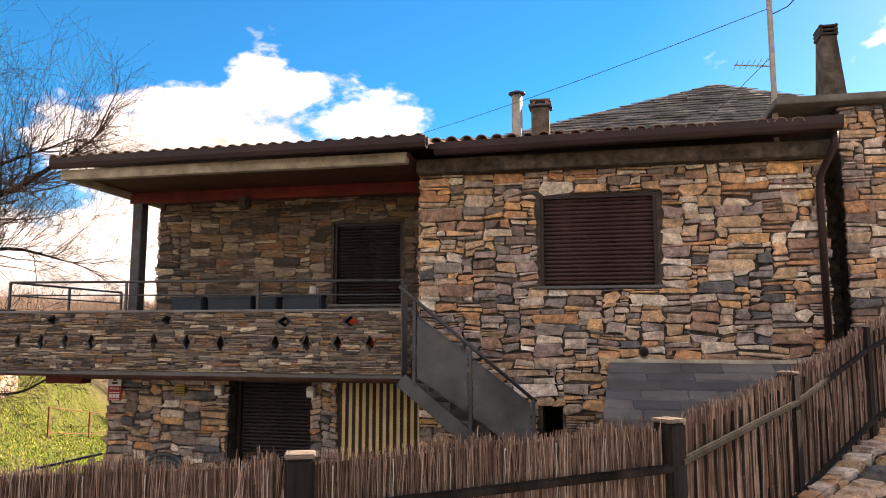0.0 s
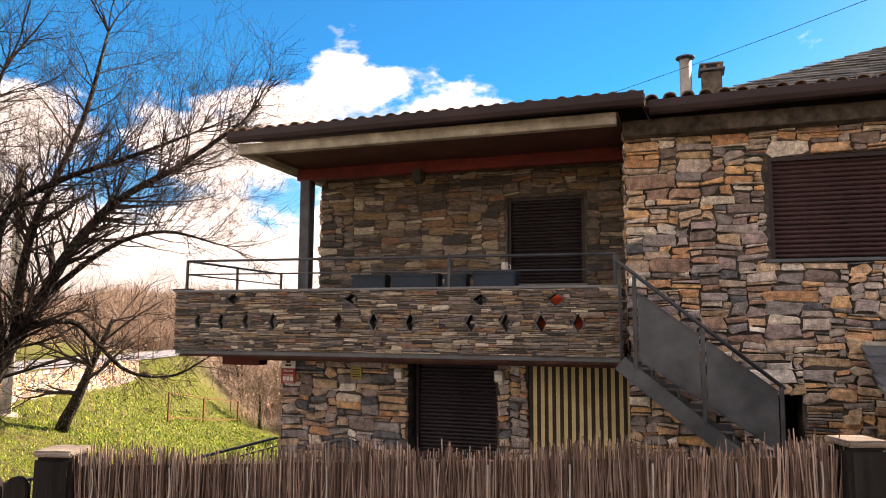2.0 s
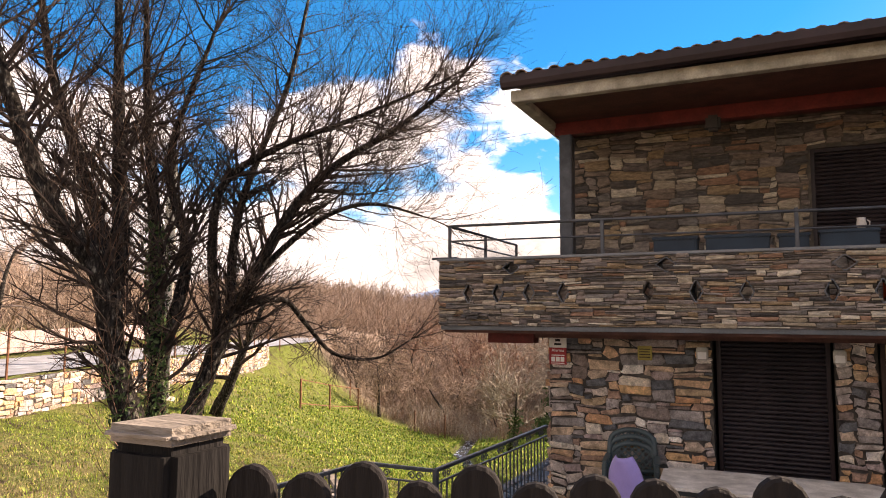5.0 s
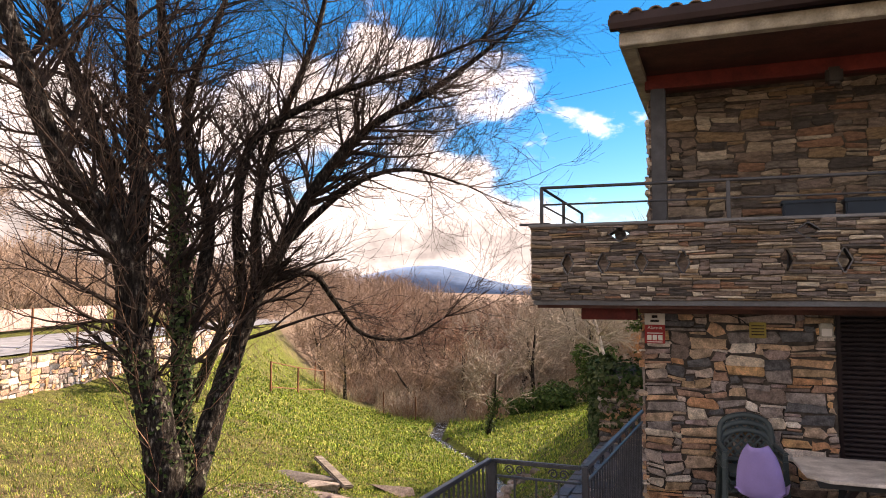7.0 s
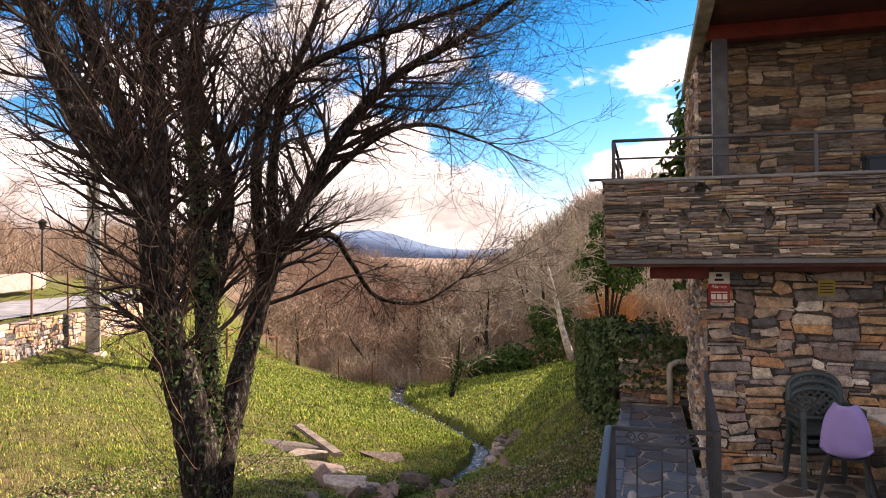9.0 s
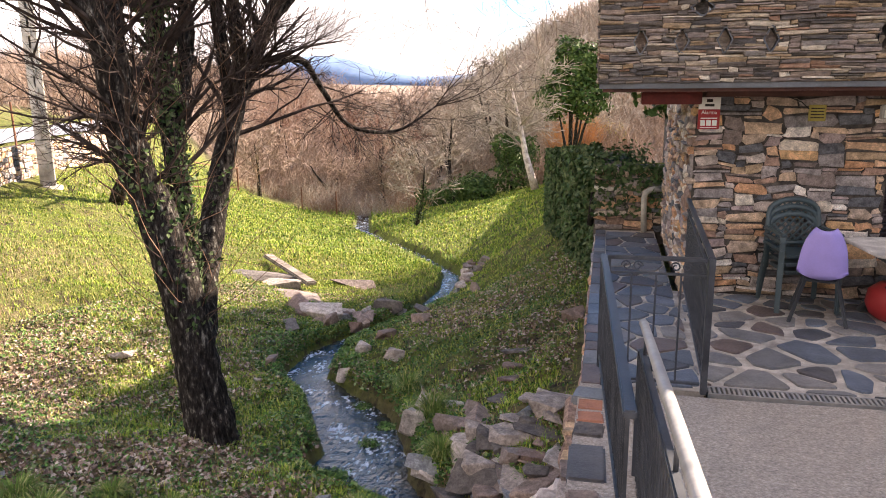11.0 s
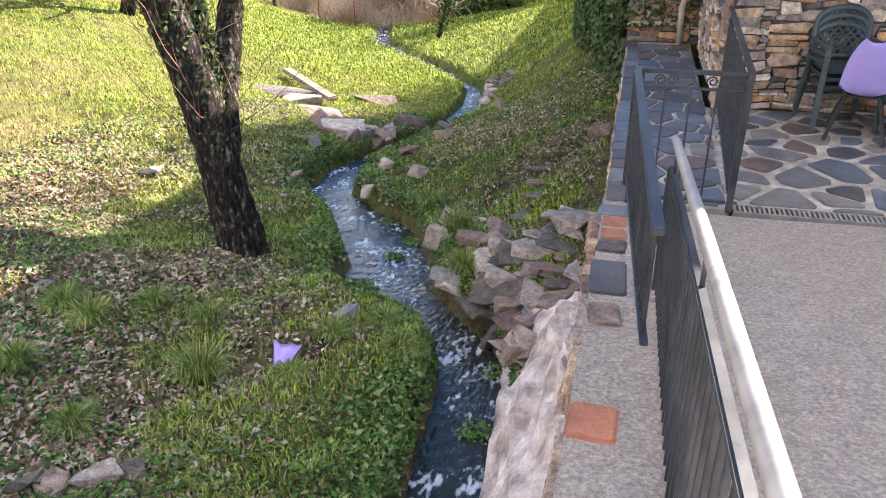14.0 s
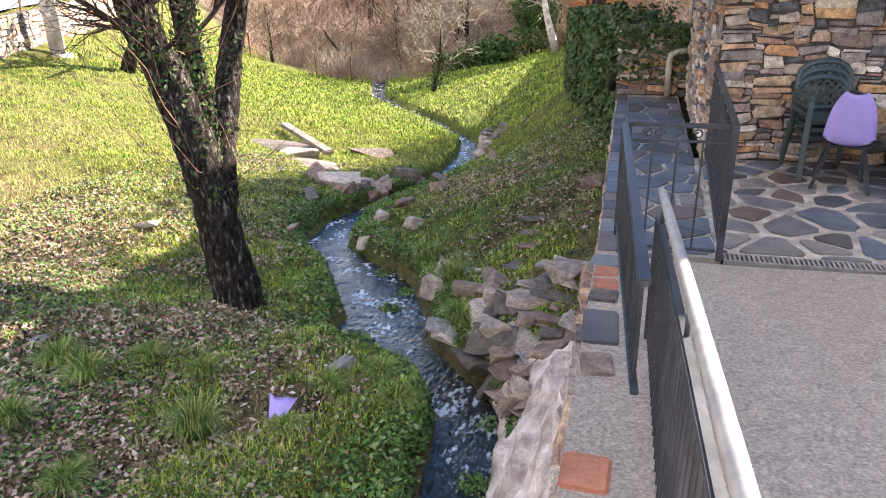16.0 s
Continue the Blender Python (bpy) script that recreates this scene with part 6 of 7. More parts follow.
M["redbrush"] = surface("reddish_brush", [(0.21, 0.12, 0.08), (0.28, 0.17, 0.12), (0.16, 0.09, 0.07), (0.24, 0.16, 0.12)], 6, 0.9, 0.0, 40, pieces="island")


def bare_tree(name, x, y, height, seed, bark, twigs, label, lean=(0, 0), r=0.13, stems=1, thick=0.012, low=0.3, ivy=0):
    rg = random.Random(seed)
    z = gz(x, y) - 0.1
    t = base(name, x, y, z, label, "tree", "bare valley trees")
    tv, tf, wv2, wf2 = [], [], [], []
    spots = []
    for s in range(stems):
        d = Vector((lean[0] + rg.gauss(0, 0.12) * stems, lean[1] + rg.gauss(0, 0.12) * stems, 1))
        pts, _ = bend(rg, (x, y, z), d, height * 0.7, 8, 0.07, 0.03)
        rr = [r * (1 - 0.75 * i / 8) for i in range(9)]
        sweep(tv, tf, pts, rr, 8)
        spots += pts
        for k in range(13):
            u = rg.uniform(low, 1) * 8
            i = min(7, int(u))
            q = pts[i].lerp(pts[i + 1], u - i)
            a = rg.uniform(0, 6.28)
            twig_out(rg, wv2, wf2, q, (math.cos(a), math.sin(a), rg.uniform(0.2, 1.0)), height * rg.uniform(0.2, 0.42), rr[i] * 0.5, 2, 0.03, thick)
    raw("trunk", tv, tf, bark, t, True)
    tagged(raw("crown", wv2, wf2, twigs, t), kind="stuff")
    if ivy:
        cs = [rg.choice(spots[1:6]) + Vector((rg.gauss(0, 0.14), rg.gauss(0, 0.14), rg.uniform(-0.4, 0.4))) for _ in range(ivy)]
        v, f = leaves(seed, cs, [(rg.gauss(0, 1), rg.gauss(0, 1), 0.2) for _ in cs], 0.07, 0.05)
        tagged(raw("ivy", v, f, "ivy", t), kind="stuff")
    return t


bare_tree("leaning_tree", -22.9, 21.0, 6.5, 21, "bark", "twigbark", "leafless tree leaning on the grassy slope", (0.45, -0.1), 0.24, 1, 0.008, 0.35)
bare_tree("ivy_tree", -16.6, 34.6, 4.6, 22, "bark", "palebrush", "small leafless tree wrapped in ivy beside the stream", (-0.12, 0), 0.11, 1, 0.011, 0.4, 420)
bare_tree("pale_tree", -11.6, 42.6, 8.5, 23, "palerock", "palebrush", "pale leafless tree leaning over the lawn", (-0.55, 0.1), 0.24, 1, 0.013, 0.35)
bare_tree("pale_tree", -14.2, 50, 9.5, 24, "bark", "palebrush", "tall pale leafless tree", (-0.1, 0), 0.2, 2, 0.014, 0.25)
bare_tree("pale_tree", -18.5, 52, 8.0, 25, "bark", "palebrush", "pale leafless tree behind the hedge", (0.1, 0), 0.2, 2, 0.015, 0.25)
bare_tree("pale_tree", -10.0, 56, 10.0, 26, "bark", "palebrush", "pale leafless tree behind the garden", (-0.1, 0), 0.2, 2, 0.015, 0.25)
bare_tree("orchard_tree", -31.2, 47.0, 5.5, 27, "bark", "brush", "brown leafless orchard tree", (0.1, 0), 0.16, 1, 0.014, 0.25)
bare_tree("orchard_tree", -27.5, 52.0, 5.5, 28, "bark", "brush", "brown leafless orchard tree", (0, 0), 0.16, 2, 0.015, 0.2)
bare_tree("orchard_tree", -36.0, 52.0, 6.0, 29, "bark", "brush", "brown leafless orchard tree", (0, 0), 0.16, 2, 0.015, 0.2)
bare_tree("roadside_tree", -44.0, 33.0, 6.0, 30, "bark", "brush", "leafless tree beside the upper road", (0, 0), 0.15, 1, 0.014, 0.3)
bare_tree("roadside_tree", -36.0, 21.0, 7.0, 31, "bark", "brush", "leafless tree beside the upper road", (0.1, 0), 0.18, 1, 0.012, 0.3)


for i, (x, y, h, tw) in enumerate(((-22.5, 48.5, 6.0, "brush"), (-25.0, 55.0, 7.5, "redbrush"), (-20.5, 56.0, 7.0, "palebrush"), (-33.5, 58.0, 7.5, "brush"), (-29.5, 62.0, 8.0, "redbrush"), (-16.5, 60.0, 9.0, "palebrush"), (-24.0, 68.0, 9.0, "brush"), (-12.5, 66.0, 10.0, "palebrush"), (-39.0, 66.0, 9.0, "redbrush"), (-8.0, 62.0, 9.0, "palebrush"))):
    bare_tree("valley_tree", x, y, h, 130 + i, "bark", tw, "leafless tree standing in the brown valley", (0.05, 0), 0.16, 2, 0.018, 0.15)


# winter thickets: upright brown stems with side twigs
def thicket_lists(seed, width, height, stems, thick):
    rg = random.Random(seed)
    v, f = [], []
    for _ in range(stems):
        a, q = rg.uniform(0, 6.28), width * math.sqrt(rg.random()) * 0.5
        x, y = q * math.cos(a), q * math.sin(a)
        h = height * rg.uniform(0.55, 1.05) * (1 - 0.35 * (q / width * 2) ** 2)
        pts, _ = bend(rg, (x, y, 0), (x / width * 0.9 + rg.gauss(0, 0.15), y / width * 0.9 + rg.gauss(0, 0.15), 1), h, 4, 0.1, 0.0)
        sweep(v, f, pts, [thick * (1 - 0.18 * i) for i in range(5)], 3, False)
        for _ in range(4):
            i = rg.randint(1, 3)
            p2, _ = bend(rg, pts[i], (rg.gauss(0, 0.7), rg.gauss(0, 0.7), 0.7), h * rg.uniform(0.25, 0.5), 3, 0.12, 0.02)
            sweep(v, f, p2, [thick * 0.6, thick * 0.5, thick * 0.4, thick * 0.3], 3, False)
    return v, f


rng = random.Random(9)
kinds = []
for s in range(4):
    v, f = thicket_lists(60 + s, 2.6 + 0.5 * (s % 2), 2.4, 58, 0.015)
    b = base("thicket", 0, 0, 0, "tangled brown winter thicket at the end of the lawn", "bush", "winter thickets")
    tagged(raw("twig_mass", v, f, ("brush", "redbrush", "brush", "palebrush")[s], b), kind="stuff")
    kinds.append(b)
spots = []
for i in range(36):
    u = i / 35
    x = -33 + 22 * u + rng.gauss(0, 0.8)
    y = (47.5 if u < 0.25 else 45.5) + rng.uniform(-1.0, 5.5) + 3 * abs(u - 0.4)
    spots.append((x, y, rng.uniform(0.5, 1.15)))
for x, y in ((-26.5, 44.5), (-24.8, 44.0), (-23.2, 43.6), (-21.7, 43.2), (-20.2, 42.6), (-18.9, 42.4)):
    spots.append((x, y, 0.62))
for i, (x, y, s) in enumerate(spots):
    m = pose(x, y, gz(x, y) - 0.05, 0, 0, rng.uniform(0, 360))
    if i < 4:
        kinds[i].matrix_world = m @ Matrix.Scale(s, 4)
    else:
        copy_thing(kinds[i % 4], m).scale = (s, s, s * rng.uniform(0.85, 1.2))
# woods further down the valley and on the road's hillside
base_v = [np.array(thicket_lists(80 + s, 4.5, 4.2, 42, 0.035)[0]) for s in range(3)]
base_f = [thicket_lists(80 + s, 4.5, 4.2, 42, 0.035)[1] for s in range(3)]
for name, n, area in (("far_woods", 820, "valley"), ("slope_woods", 420, "slope"), ("hillside_scrub", 130, "hill")):
    av, af, count = [], [], 0
    rs = np.random.RandomState({"valley": 4, "slope": 5, "hill": 6}[area])
    for k in range(n):
        if area == "valley":
            y = 55 + 260 * rs.rand() ** 1.5
            x = -24 - 0.32 * (y - 50) + rs.uniform(-1, 1) * (22 + (y - 50) * 0.7)
            if x < float(wall_x(y)) and x > float(wall_x(y)) - 7:
                continue
        elif area == "slope":
            y = 58 + 110 * rs.rand()
            x = -7.7 - (y - 1.2) * rs.uniform(0.0, 0.34)
        else:
            y = rs.uniform(12, 75)
            x = float(wall_x(y)) - rs.uniform(12, 50)
        s = rs.uniform(0.7, 1.3) * (1 + max(0, y - 60) / 90)
        q = base_v[k % 3] * [s, s, s * rs.uniform(0.7, 1.1)]
        av.append(q + [x, y, gz(x, y) - 0.2])
        af += [tuple(count + i for i in t) for t in base_f[k % 3]]
        count += len(q)
    ob = raw(name, np.concatenate(av).tolist(), af, "palebrush" if area == "slope" else "brush")
    tagged(ob, {"valley": "brown leafless woods filling the valley", "slope": "pale grey leafless woods on the slope", "hill": "brown leafless scrub on the hillside"}[area], "woods", kind="stuff")
ov, of = thicket_lists(99, 3.2, 3.4, 300, 0.011)
ob = base("orange_bush", -10.0, 53.5, gz(-10, 53.5), "bushy willow with bright orange stems", "bush")
M["orangestem"] = surface("orange_stems", [(0.42, 0.20, 0.08), (0.52, 0.27, 0.12), (0.30, 0.14, 0.06)], 6, 0.85, 0.0, 40, pieces="island")
z0 = -3.4
tagged(raw("twig_mass", [(a - 10.0, b + 53.5, c + z0) for a, b, c in ov], of, "orangestem", ob), kind="stuff")


def leafy(name, x, y, z, blobs, count, size, seed, label, category="bush", mat="leaf", trunk=0.0):
    rs = np.random.RandomState(seed)
    t = base(name, x, y, z, label, category, "evergreens")
    c, n = [], []
    for bx, by, bz, r in blobs:
        m = int(count * r * r / sum(b[3] ** 2 for b in blobs))
        d = rs.normal(0, 1, (m, 3))
        d /= np.linalg.norm(d, axis=1)[:, None]
        rad = r * (0.72 + 0.3 * rs.rand(m, 1)) * (1 + 0.22 * np.sin(d[:, :1] * 7 + bx) * np.cos(d[:, 1:2] * 6) + 0.15 * np.sin(d[:, 2:3] * 11))
        c.append(d * rad + [x + bx, y + by, z + bz])
        n.append(d + [0, 0, 0.4])
    v, f = leaves(seed, np.concatenate(c), np.concatenate(n), size, 0.05)
    tagged(raw("foliage", v, f, mat, t), kind="stuff")
    for bx, by, bz, r in blobs:
        v, f = [], []
        sweep(v, f, [(x, y, z - 0.2), (x + bx * 0.4, y + by * 0.4, z + bz * 0.5), (x + bx, y + by, z + bz)], [max(0.05, trunk), max(0.04, trunk * 0.6), 0.02], 6)
        raw("branch", v, f, "bark", t, True)
    return t


leafy("evergreen_oak", -9.9, 47.5, gz(-12.5, 47.5), [(-1.0, 0, 5.5, 1.2), (0.9, 0, 5.6, 1.4), (0, 0.2, 6.9, 1.4), (0.8, 0, 7.7, 1.1), (-0.2, 0, 8.3, 0.9), (1.7, 0.3, 6.6, 1.0)], 7000, 0.13, 41, "tall dense evergreen oak behind the ivy wall", "tree", trunk=0.16)
leafy("tall_evergreen", -5.4, 21.0, -1.0, [(-0.3, 0, 3.0, 1.7), (0.3, 0.6, 4.4, 1.7), (-0.1, -0.3, 5.6, 1.3), (0.2, 1.6, 5.2, 1.4), (0.3, 2.6, 4.0, 1.6)], 6500, 0.14, 43, "tall dark evergreen tree behind the house", "tree", trunk=0.18)
# second evergreen, added among the dark bushes to cast shade on the lawn
leafy("tall_evergreen", -5.0, 27.0, -1.5, [(0, 0, 3.2, 1.6), (0.2, 1.9, 3.4, 1.6), (0.1, -1.6, 3.8, 1.5), (0, 3.6, 3.3, 1.5), (0.2, 1.0, 4.9, 1.3)], 4500, 0.13, 44, "dark evergreen added in the upper garden to shade the lawn", "tree", trunk=0.12)
leafy("holly_bush", -13.4, 46.0, gz(-13.4, 46.0), [(0, 0, 1.2, 1.2), (0.6, 0, 2.4, 1.1), (-0.5, 0, 2.8, 0.8)], 2600, 0.11, 42, "dark glossy evergreen bush at the lawn's end", trunk=0.06)
for i, (x, y, r) in enumerate(((-15.6, 44.2, 0.9), (-16.8, 44.4, 0.8), (-17.8, 44.0, 0.6), (-14.9, 43.4, 0.7))):
    leafy("dark_hedge_bush", x, y, gz(x, y), [(0, 0, r * 0.7, r), (0.4, 0.2, r * 1.2, r * 0.8)], 1100, 0.10, 50 + i, "dark green hedge bush under the trees", trunk=0.04)
leafy("ivy_clump", -7.9, 13.2, -1.0, [(0.3, 0, 0.65, 0.35), (0.6, 0.3, 0.7, 0.4), (0.1, 0.4, 0.6, 0.4)], 1500, 0.045, 57, "dark ivy clump on top of the garden wall", mat="ivy", trunk=0.03)
# added mound whose yellow leaves stand in for the sunlit lawn
leafy("yellow_shrub", -8.2, 58, -3.0, [(0, 0, 0.9, 1.0), (1.0, 0, 0.8, 0.8)], 900, 0.12, 58, "yellow leafy mound added for the sunlit upper lawn", mat="dryblade", trunk=0.04)

# ivy-grown retaining wall along the lawn
iw = bmesh.new()
prev = None
for y in np.arange(12.61, 20.4, 0.7):
    x, z1 = float(right_x(y)), float(np.interp(y, [12.6, 13.6, 45], [-0.6, 0.0, -3.0]))
    ring = [iw.verts.new(p) for p in ((x + 0.02, y, -6.5), (x + 0.5, y, -6.5), (x + 0.5, y, z1), (x + 0.06, y, z1))]
    if prev:
        for k in range(4):
            iw.faces.new((prev[k], prev[(k + 1) % 4], ring[(k + 1) % 4], ring[k]))
    else:
        iw.faces.new(ring)
    prev = ring
iw.faces.new(prev[::-1])
bmesh.ops.recalc_face_normals(iw, faces=iw.faces[:])
ivy_wall = structure("wall_garden", iw, "mud", "old garden retaining wall overgrown with ivy")
rs = np.random.RandomState(8)
n = 17000
yy = 13.0 + 7.3 * rs.rand(n)
zt, zb = np.interp(yy, [12.6, 13.6, 45], [-0.6, 0.0, -3.0]) + 0.1, ground_z(right_x(yy) - 0.15, yy)
fz = rs.rand(n)
cc = np.stack([right_x(yy) - 0.04 - 0.12 * rs.rand(n) * (0.5 + 0.5 * np.sin(yy * 2.1)), yy, zb + (zt - zb) * fz ** 0.8], 1)
v, f = leaves(12, cc, np.tile([-1.0, -0.3, 0.35], (n, 1)), 0.05, 0.03)
tagged(raw("ivy_leaves", v, f, "ivy", ivy_wall), kind="stuff")


# grass, herbs and litter
def blades(name, n, region, seed, length, width, mat, label, gate):
    rs = np.random.RandomState(seed)
    x = rs.uniform(region[0], region[1], n)
    y = region[2] + (region[3] - region[2]) * rs.rand(n) ** region[4]
    half = np.interp(y, SY, SW)
    ok = (np.abs(x - stream_x(y)) > half + 0.15) & (x < right_x(y) - 0.05) & ((x < stream_x(y)) | (y > 6.7)) & gate(x, y, rs)
    x, y = x[ok], y[ok]
    n = len(x)
    z = ground_z(x, y) - 0.01
    a = rs.uniform(0, 6.283, n)
    l = length * rs.uniform(0.5, 1.4, n) * (1 + 0.5 * lumps(x, y, 2.0, 1.0) * 0.5)
    l = np.clip(l, length * 0.3, length * 2.2)
    out = l * rs.uniform(0.2, 0.9, n)
    w = width * rs.uniform(0.7, 1.3, n) * (1 + np.clip(y - 8, 0, 40) * 0.06)
    ca, sa = np.cos(a), np.sin(a)
    px, py = -sa * w / 2, ca * w / 2
    v = np.stack([np.stack([x - px, y - py, z], 1), np.stack([x + px, y + py, z], 1),
                  np.stack([x + px * 0.8 + ca * out * 0.35, y + py * 0.8 + sa * out * 0.35, z + l * 0.6], 1),
                  np.stack([x - px * 0.8 + ca * out * 0.35, y - py * 0.8 + sa * out * 0.35, z + l * 0.6], 1),
                  np.stack([x + ca * out, y + sa * out, z + l * 0.9], 1)], 1).reshape(-1, 3)
    i = np.arange(n)[:, None] * 5
    f = np.concatenate([i + [0, 1, 2], i + [0, 2, 3], i + [3, 2, 4]], 1).reshape(-1, 3)
    return tagged(raw(name, v.tolist(), f.tolist(), mat), label, "grass", kind="stuff")


lush = lambda x, y: 0.5 + 0.35 * lumps(x, y, 0.9, 4.0) + 0.9 * np.exp(-np.abs(x - stream_x(y)) / 0.8) - 0.34 * smooth(13 - y, 0, 6) * smooth(stream_x(y) - x, 0.6, 2.2) - 0.25 * (x > stream_x(y) + 0.9) - 0.2 * smooth(stream_x(y) - x, 2.5, 5)
blades("grass", 150000, (-17, -7.9, 3.6, 24, 1.35), 1, 0.06, 0.009, "grassblade", "short bright green meadow grass", lambda x, y, rs: rs.rand(len(x)) < lush(x, y))
blades("near_grass", 90000, (-13.8, -8.1, 3.5, 10, 1.0), 7, 0.07, 0.009, "grassblade", "tufted green grass on the near bank", lambda x, y, rs: (lush(x, y) + 0.25 * lumps(x, y, 2.4, 3.0) > 0.42) & (rs.rand(len(x)) < 0.8))
blades("dry_grass", 50000, (-20, -7.9, 3.6, 22, 1.2), 2, 0.075, 0.008, "dryblade", "yellowed dry grass on the slope", lambda x, y, rs: rs.rand(len(x)) < 0.55 - 0.4 * lush(x, y) + 0.2 * (stream_x(y) - x > 3))
blades("lawn_grass", 70000, (-34, -9, 20, 46, 1.0), 3, 0.11, 0.016, "grassblade", "bright lawn grass down the valley", lambda x, y, rs: (rs.rand(len(x)) < 0.85) & (x > wall_x(y) + 0.4))
blades("bank_grass", 60000, (-24, -13, 4, 24, 1.0), 4, 0.07, 0.012, "grassblade", "sunlit green grass on the bank", lambda x, y, rs: (rs.rand(len(x)) < 0.8) & (x > wall_x(y) + 0.4))


def scatter(name, n, seed, size, mat, label, gate, up=0.012):
    rs = np.random.RandomState(seed)
    x, y = rs.uniform(-16, -7.95, n), 3.6 + 13 * rs.rand(n) ** 1.5
    ok = (np.abs(x - stream_x(y)) > np.interp(y, SY, SW) + 0.09) & (x < right_x(y) - 0.05) & ((x < stream_x(y) + 0.42) | (y > 6.7)) & gate(x, y, rs)
    x, y = x[ok], y[ok]
    z = ground_z(x, y) + up
    v, f = leaves(seed, np.stack([x, y, z], 1), np.tile([0, 0, 1.0], (len(x), 1)), size, 0.006)
    return tagged(raw(name, v, f, mat), label, "leaves", kind="stuff")


scatter("fallen_leaves", 100000, 14, 0.029, "litter", "brown fallen leaves scattered over the bank", lambda x, y, rs: rs.rand(len(x)) < 0.95 - 0.7 * lush(x, y) + 0.3 * lumps(x, y, 1.3, 6) - 0.4 * (x > stream_x(y) + 0.9))
scatter("ground_herbs", 80000, 15, 0.022, "weed", "low creeping green herbs between the grass", lambda x, y, rs: rs.rand(len(x)) < 0.5 + 0.35 * lumps(x, y, 0.8, 9), 0.03)
scatter("bank_weeds", 200000, 16, 0.028, "weed", "leafy weeds along the water's edge", lambda x, y, rs: np.abs(x - stream_x(y)) < np.interp(y, SY, SW) + 0.14 + 0.75 * rs.rand(len(x)) ** 2.5, 0.05)


def tuft(x, y, r, h, n, seed):
    rg = np.random.RandomState(seed)
    t = base("grass_tuft", x, y, gz(x, y), "rounded tuft of long arching grass", "grass tuft", "grass tufts")
    a, q = rg.uniform(0, 6.283, n), r * 0.35 * np.sqrt(rg.rand(n))
    bx, by = x + q * np.cos(a), y + q * np.sin(a)
    z = gz(x, y) - 0.03
    a2 = a + rg.normal(0, 0.5, n)
    l, o = h * rg.uniform(0.6, 1.1, n), r * rg.uniform(0.4, 1.1, n)
    v, f = [], []
    for k in range(n):
        c, s, w = math.cos(a2[k]), math.sin(a2[k]), 0.0035
        pts = [(bx[k], by[k], z), (bx[k] + c * o[k] * 0.3, by[k] + s * o[k] * 0.3, z + l[k] * 0.75), (bx[k] + c * o[k] * 0.75, by[k] + s * o[k] * 0.75, z + l[k]), (bx[k] + c * o[k] * 1.1, by[k] + s * o[k] * 1.1, z + l[k] * 0.72)]
        m = len(v)
        for i, p in enumerate(pts):
            ww = w * (1, 1, 0.7, 0.15)[i]
            v += [(p[0] - s * ww, p[1] + c * ww, p[2]), (p[0] + s * ww, p[1] - c * ww, p[2])]
        f += [(m, m + 1, m + 3, m + 2), (m + 2, m + 3, m + 5, m + 4), (m + 4, m + 5, m + 7, m + 6)]
    tagged(raw("foliage", v, f, "tuftblade", t), kind="stuff")


M["tuftblade"] = surface("tuft_blade", [(0.07, 0.13, 0.03), (0.12, 0.19, 0.04), (0.16, 0.23, 0.06), (0.30, 0.30, 0.12), (0.09, 0.15, 0.035)], 6, 0.6, 0.0, 40, pieces="island", spec=0.06)
for i, (x, y, r, h) in enumerate(((-10.82, 5.3, 0.27, 0.28), (-12.45, 5.75, 0.24, 0.22), (-12.05, 5.6, 0.22, 0.2), (-11.75, 6.05, 0.17, 0.15), (-11.2, 6.05, 0.17, 0.16), (-12.2, 4.9, 0.2, 0.18), (-10.2, 5.6, 0.15, 0.10), (-9.75, 6.75, 0.2, 0.14), (-10.1, 6.35, 0.18, 0.12), (-9.45, 6.3, 0.2, 0.12), (-9.55, 8.9, 0.26, 0.26), (-10.15, 9.9, 0.28, 0.22), (-9.2, 7.75, 0.22, 0.22), (-11.4, 4.5, 0.2, 0.14))):
    tuft(x, y, r, h, 300, 200 + i)


# rocks, slabs and the weathered ledge
def rock(x, y, sx, sy, sz, turn, seed, name="rock", label="grey-brown angular rock on the stream bank", tilt=0, sink=0.35, mat="rock", zz=None):
    rg = random.Random(seed)
    b = bmesh.new()
    vs = []
    for k in range(11):
        a, e = rg.uniform(0, 6.28), rg.uniform(-1, 1)
        q = math.sqrt(max(0, 1 - e * e))
        p = Vector((math.copysign(abs(q * math.cos(a)) ** 0.5, math.cos(a)), math.copysign(abs(q * math.sin(a)) ** 0.5, math.sin(a)), math.copysign(abs(e) ** 0.35, e)))
        p *= rg.uniform(0.8, 1.05)
        vs.append(b.verts.new((p.x * sx / 2, p.y * sy / 2, p.z * sz / 2)))
    hull = bmesh.ops.convex_hull(b, input=vs)
    for g in hull["geom_interior"]:
        if g.is_valid:
            b.verts.remove(g)
    bmesh.ops.triangulate(b, faces=b.faces[:])
    bmesh.ops.bevel(b, geom=b.edges[:], offset=min(sx, sy, sz) * 0.03, segments=1, affect="EDGES")
    bmesh.ops.subdivide_edges(b, edges=[e for e in b.edges if e.calc_length() > 0.06], cuts=1, use_grid_fill=True)
    for q in b.verts:
        k = Vector((q.co.x * 9, q.co.y * 9, q.co.z * 16 + seed))
        q.co *= 1 + 0.05 * noise.noise(k) + 0.03 * noise.noise(k * 2.3)
    z = (gz(x, y) if zz is None else zz) + sz * (0.5 - sink)
    b.transform(pose(x, y, z, tilt, tilt * 0.4, turn))
    return tagged(part(name, b, mat), label, "rock", "bank rocks")


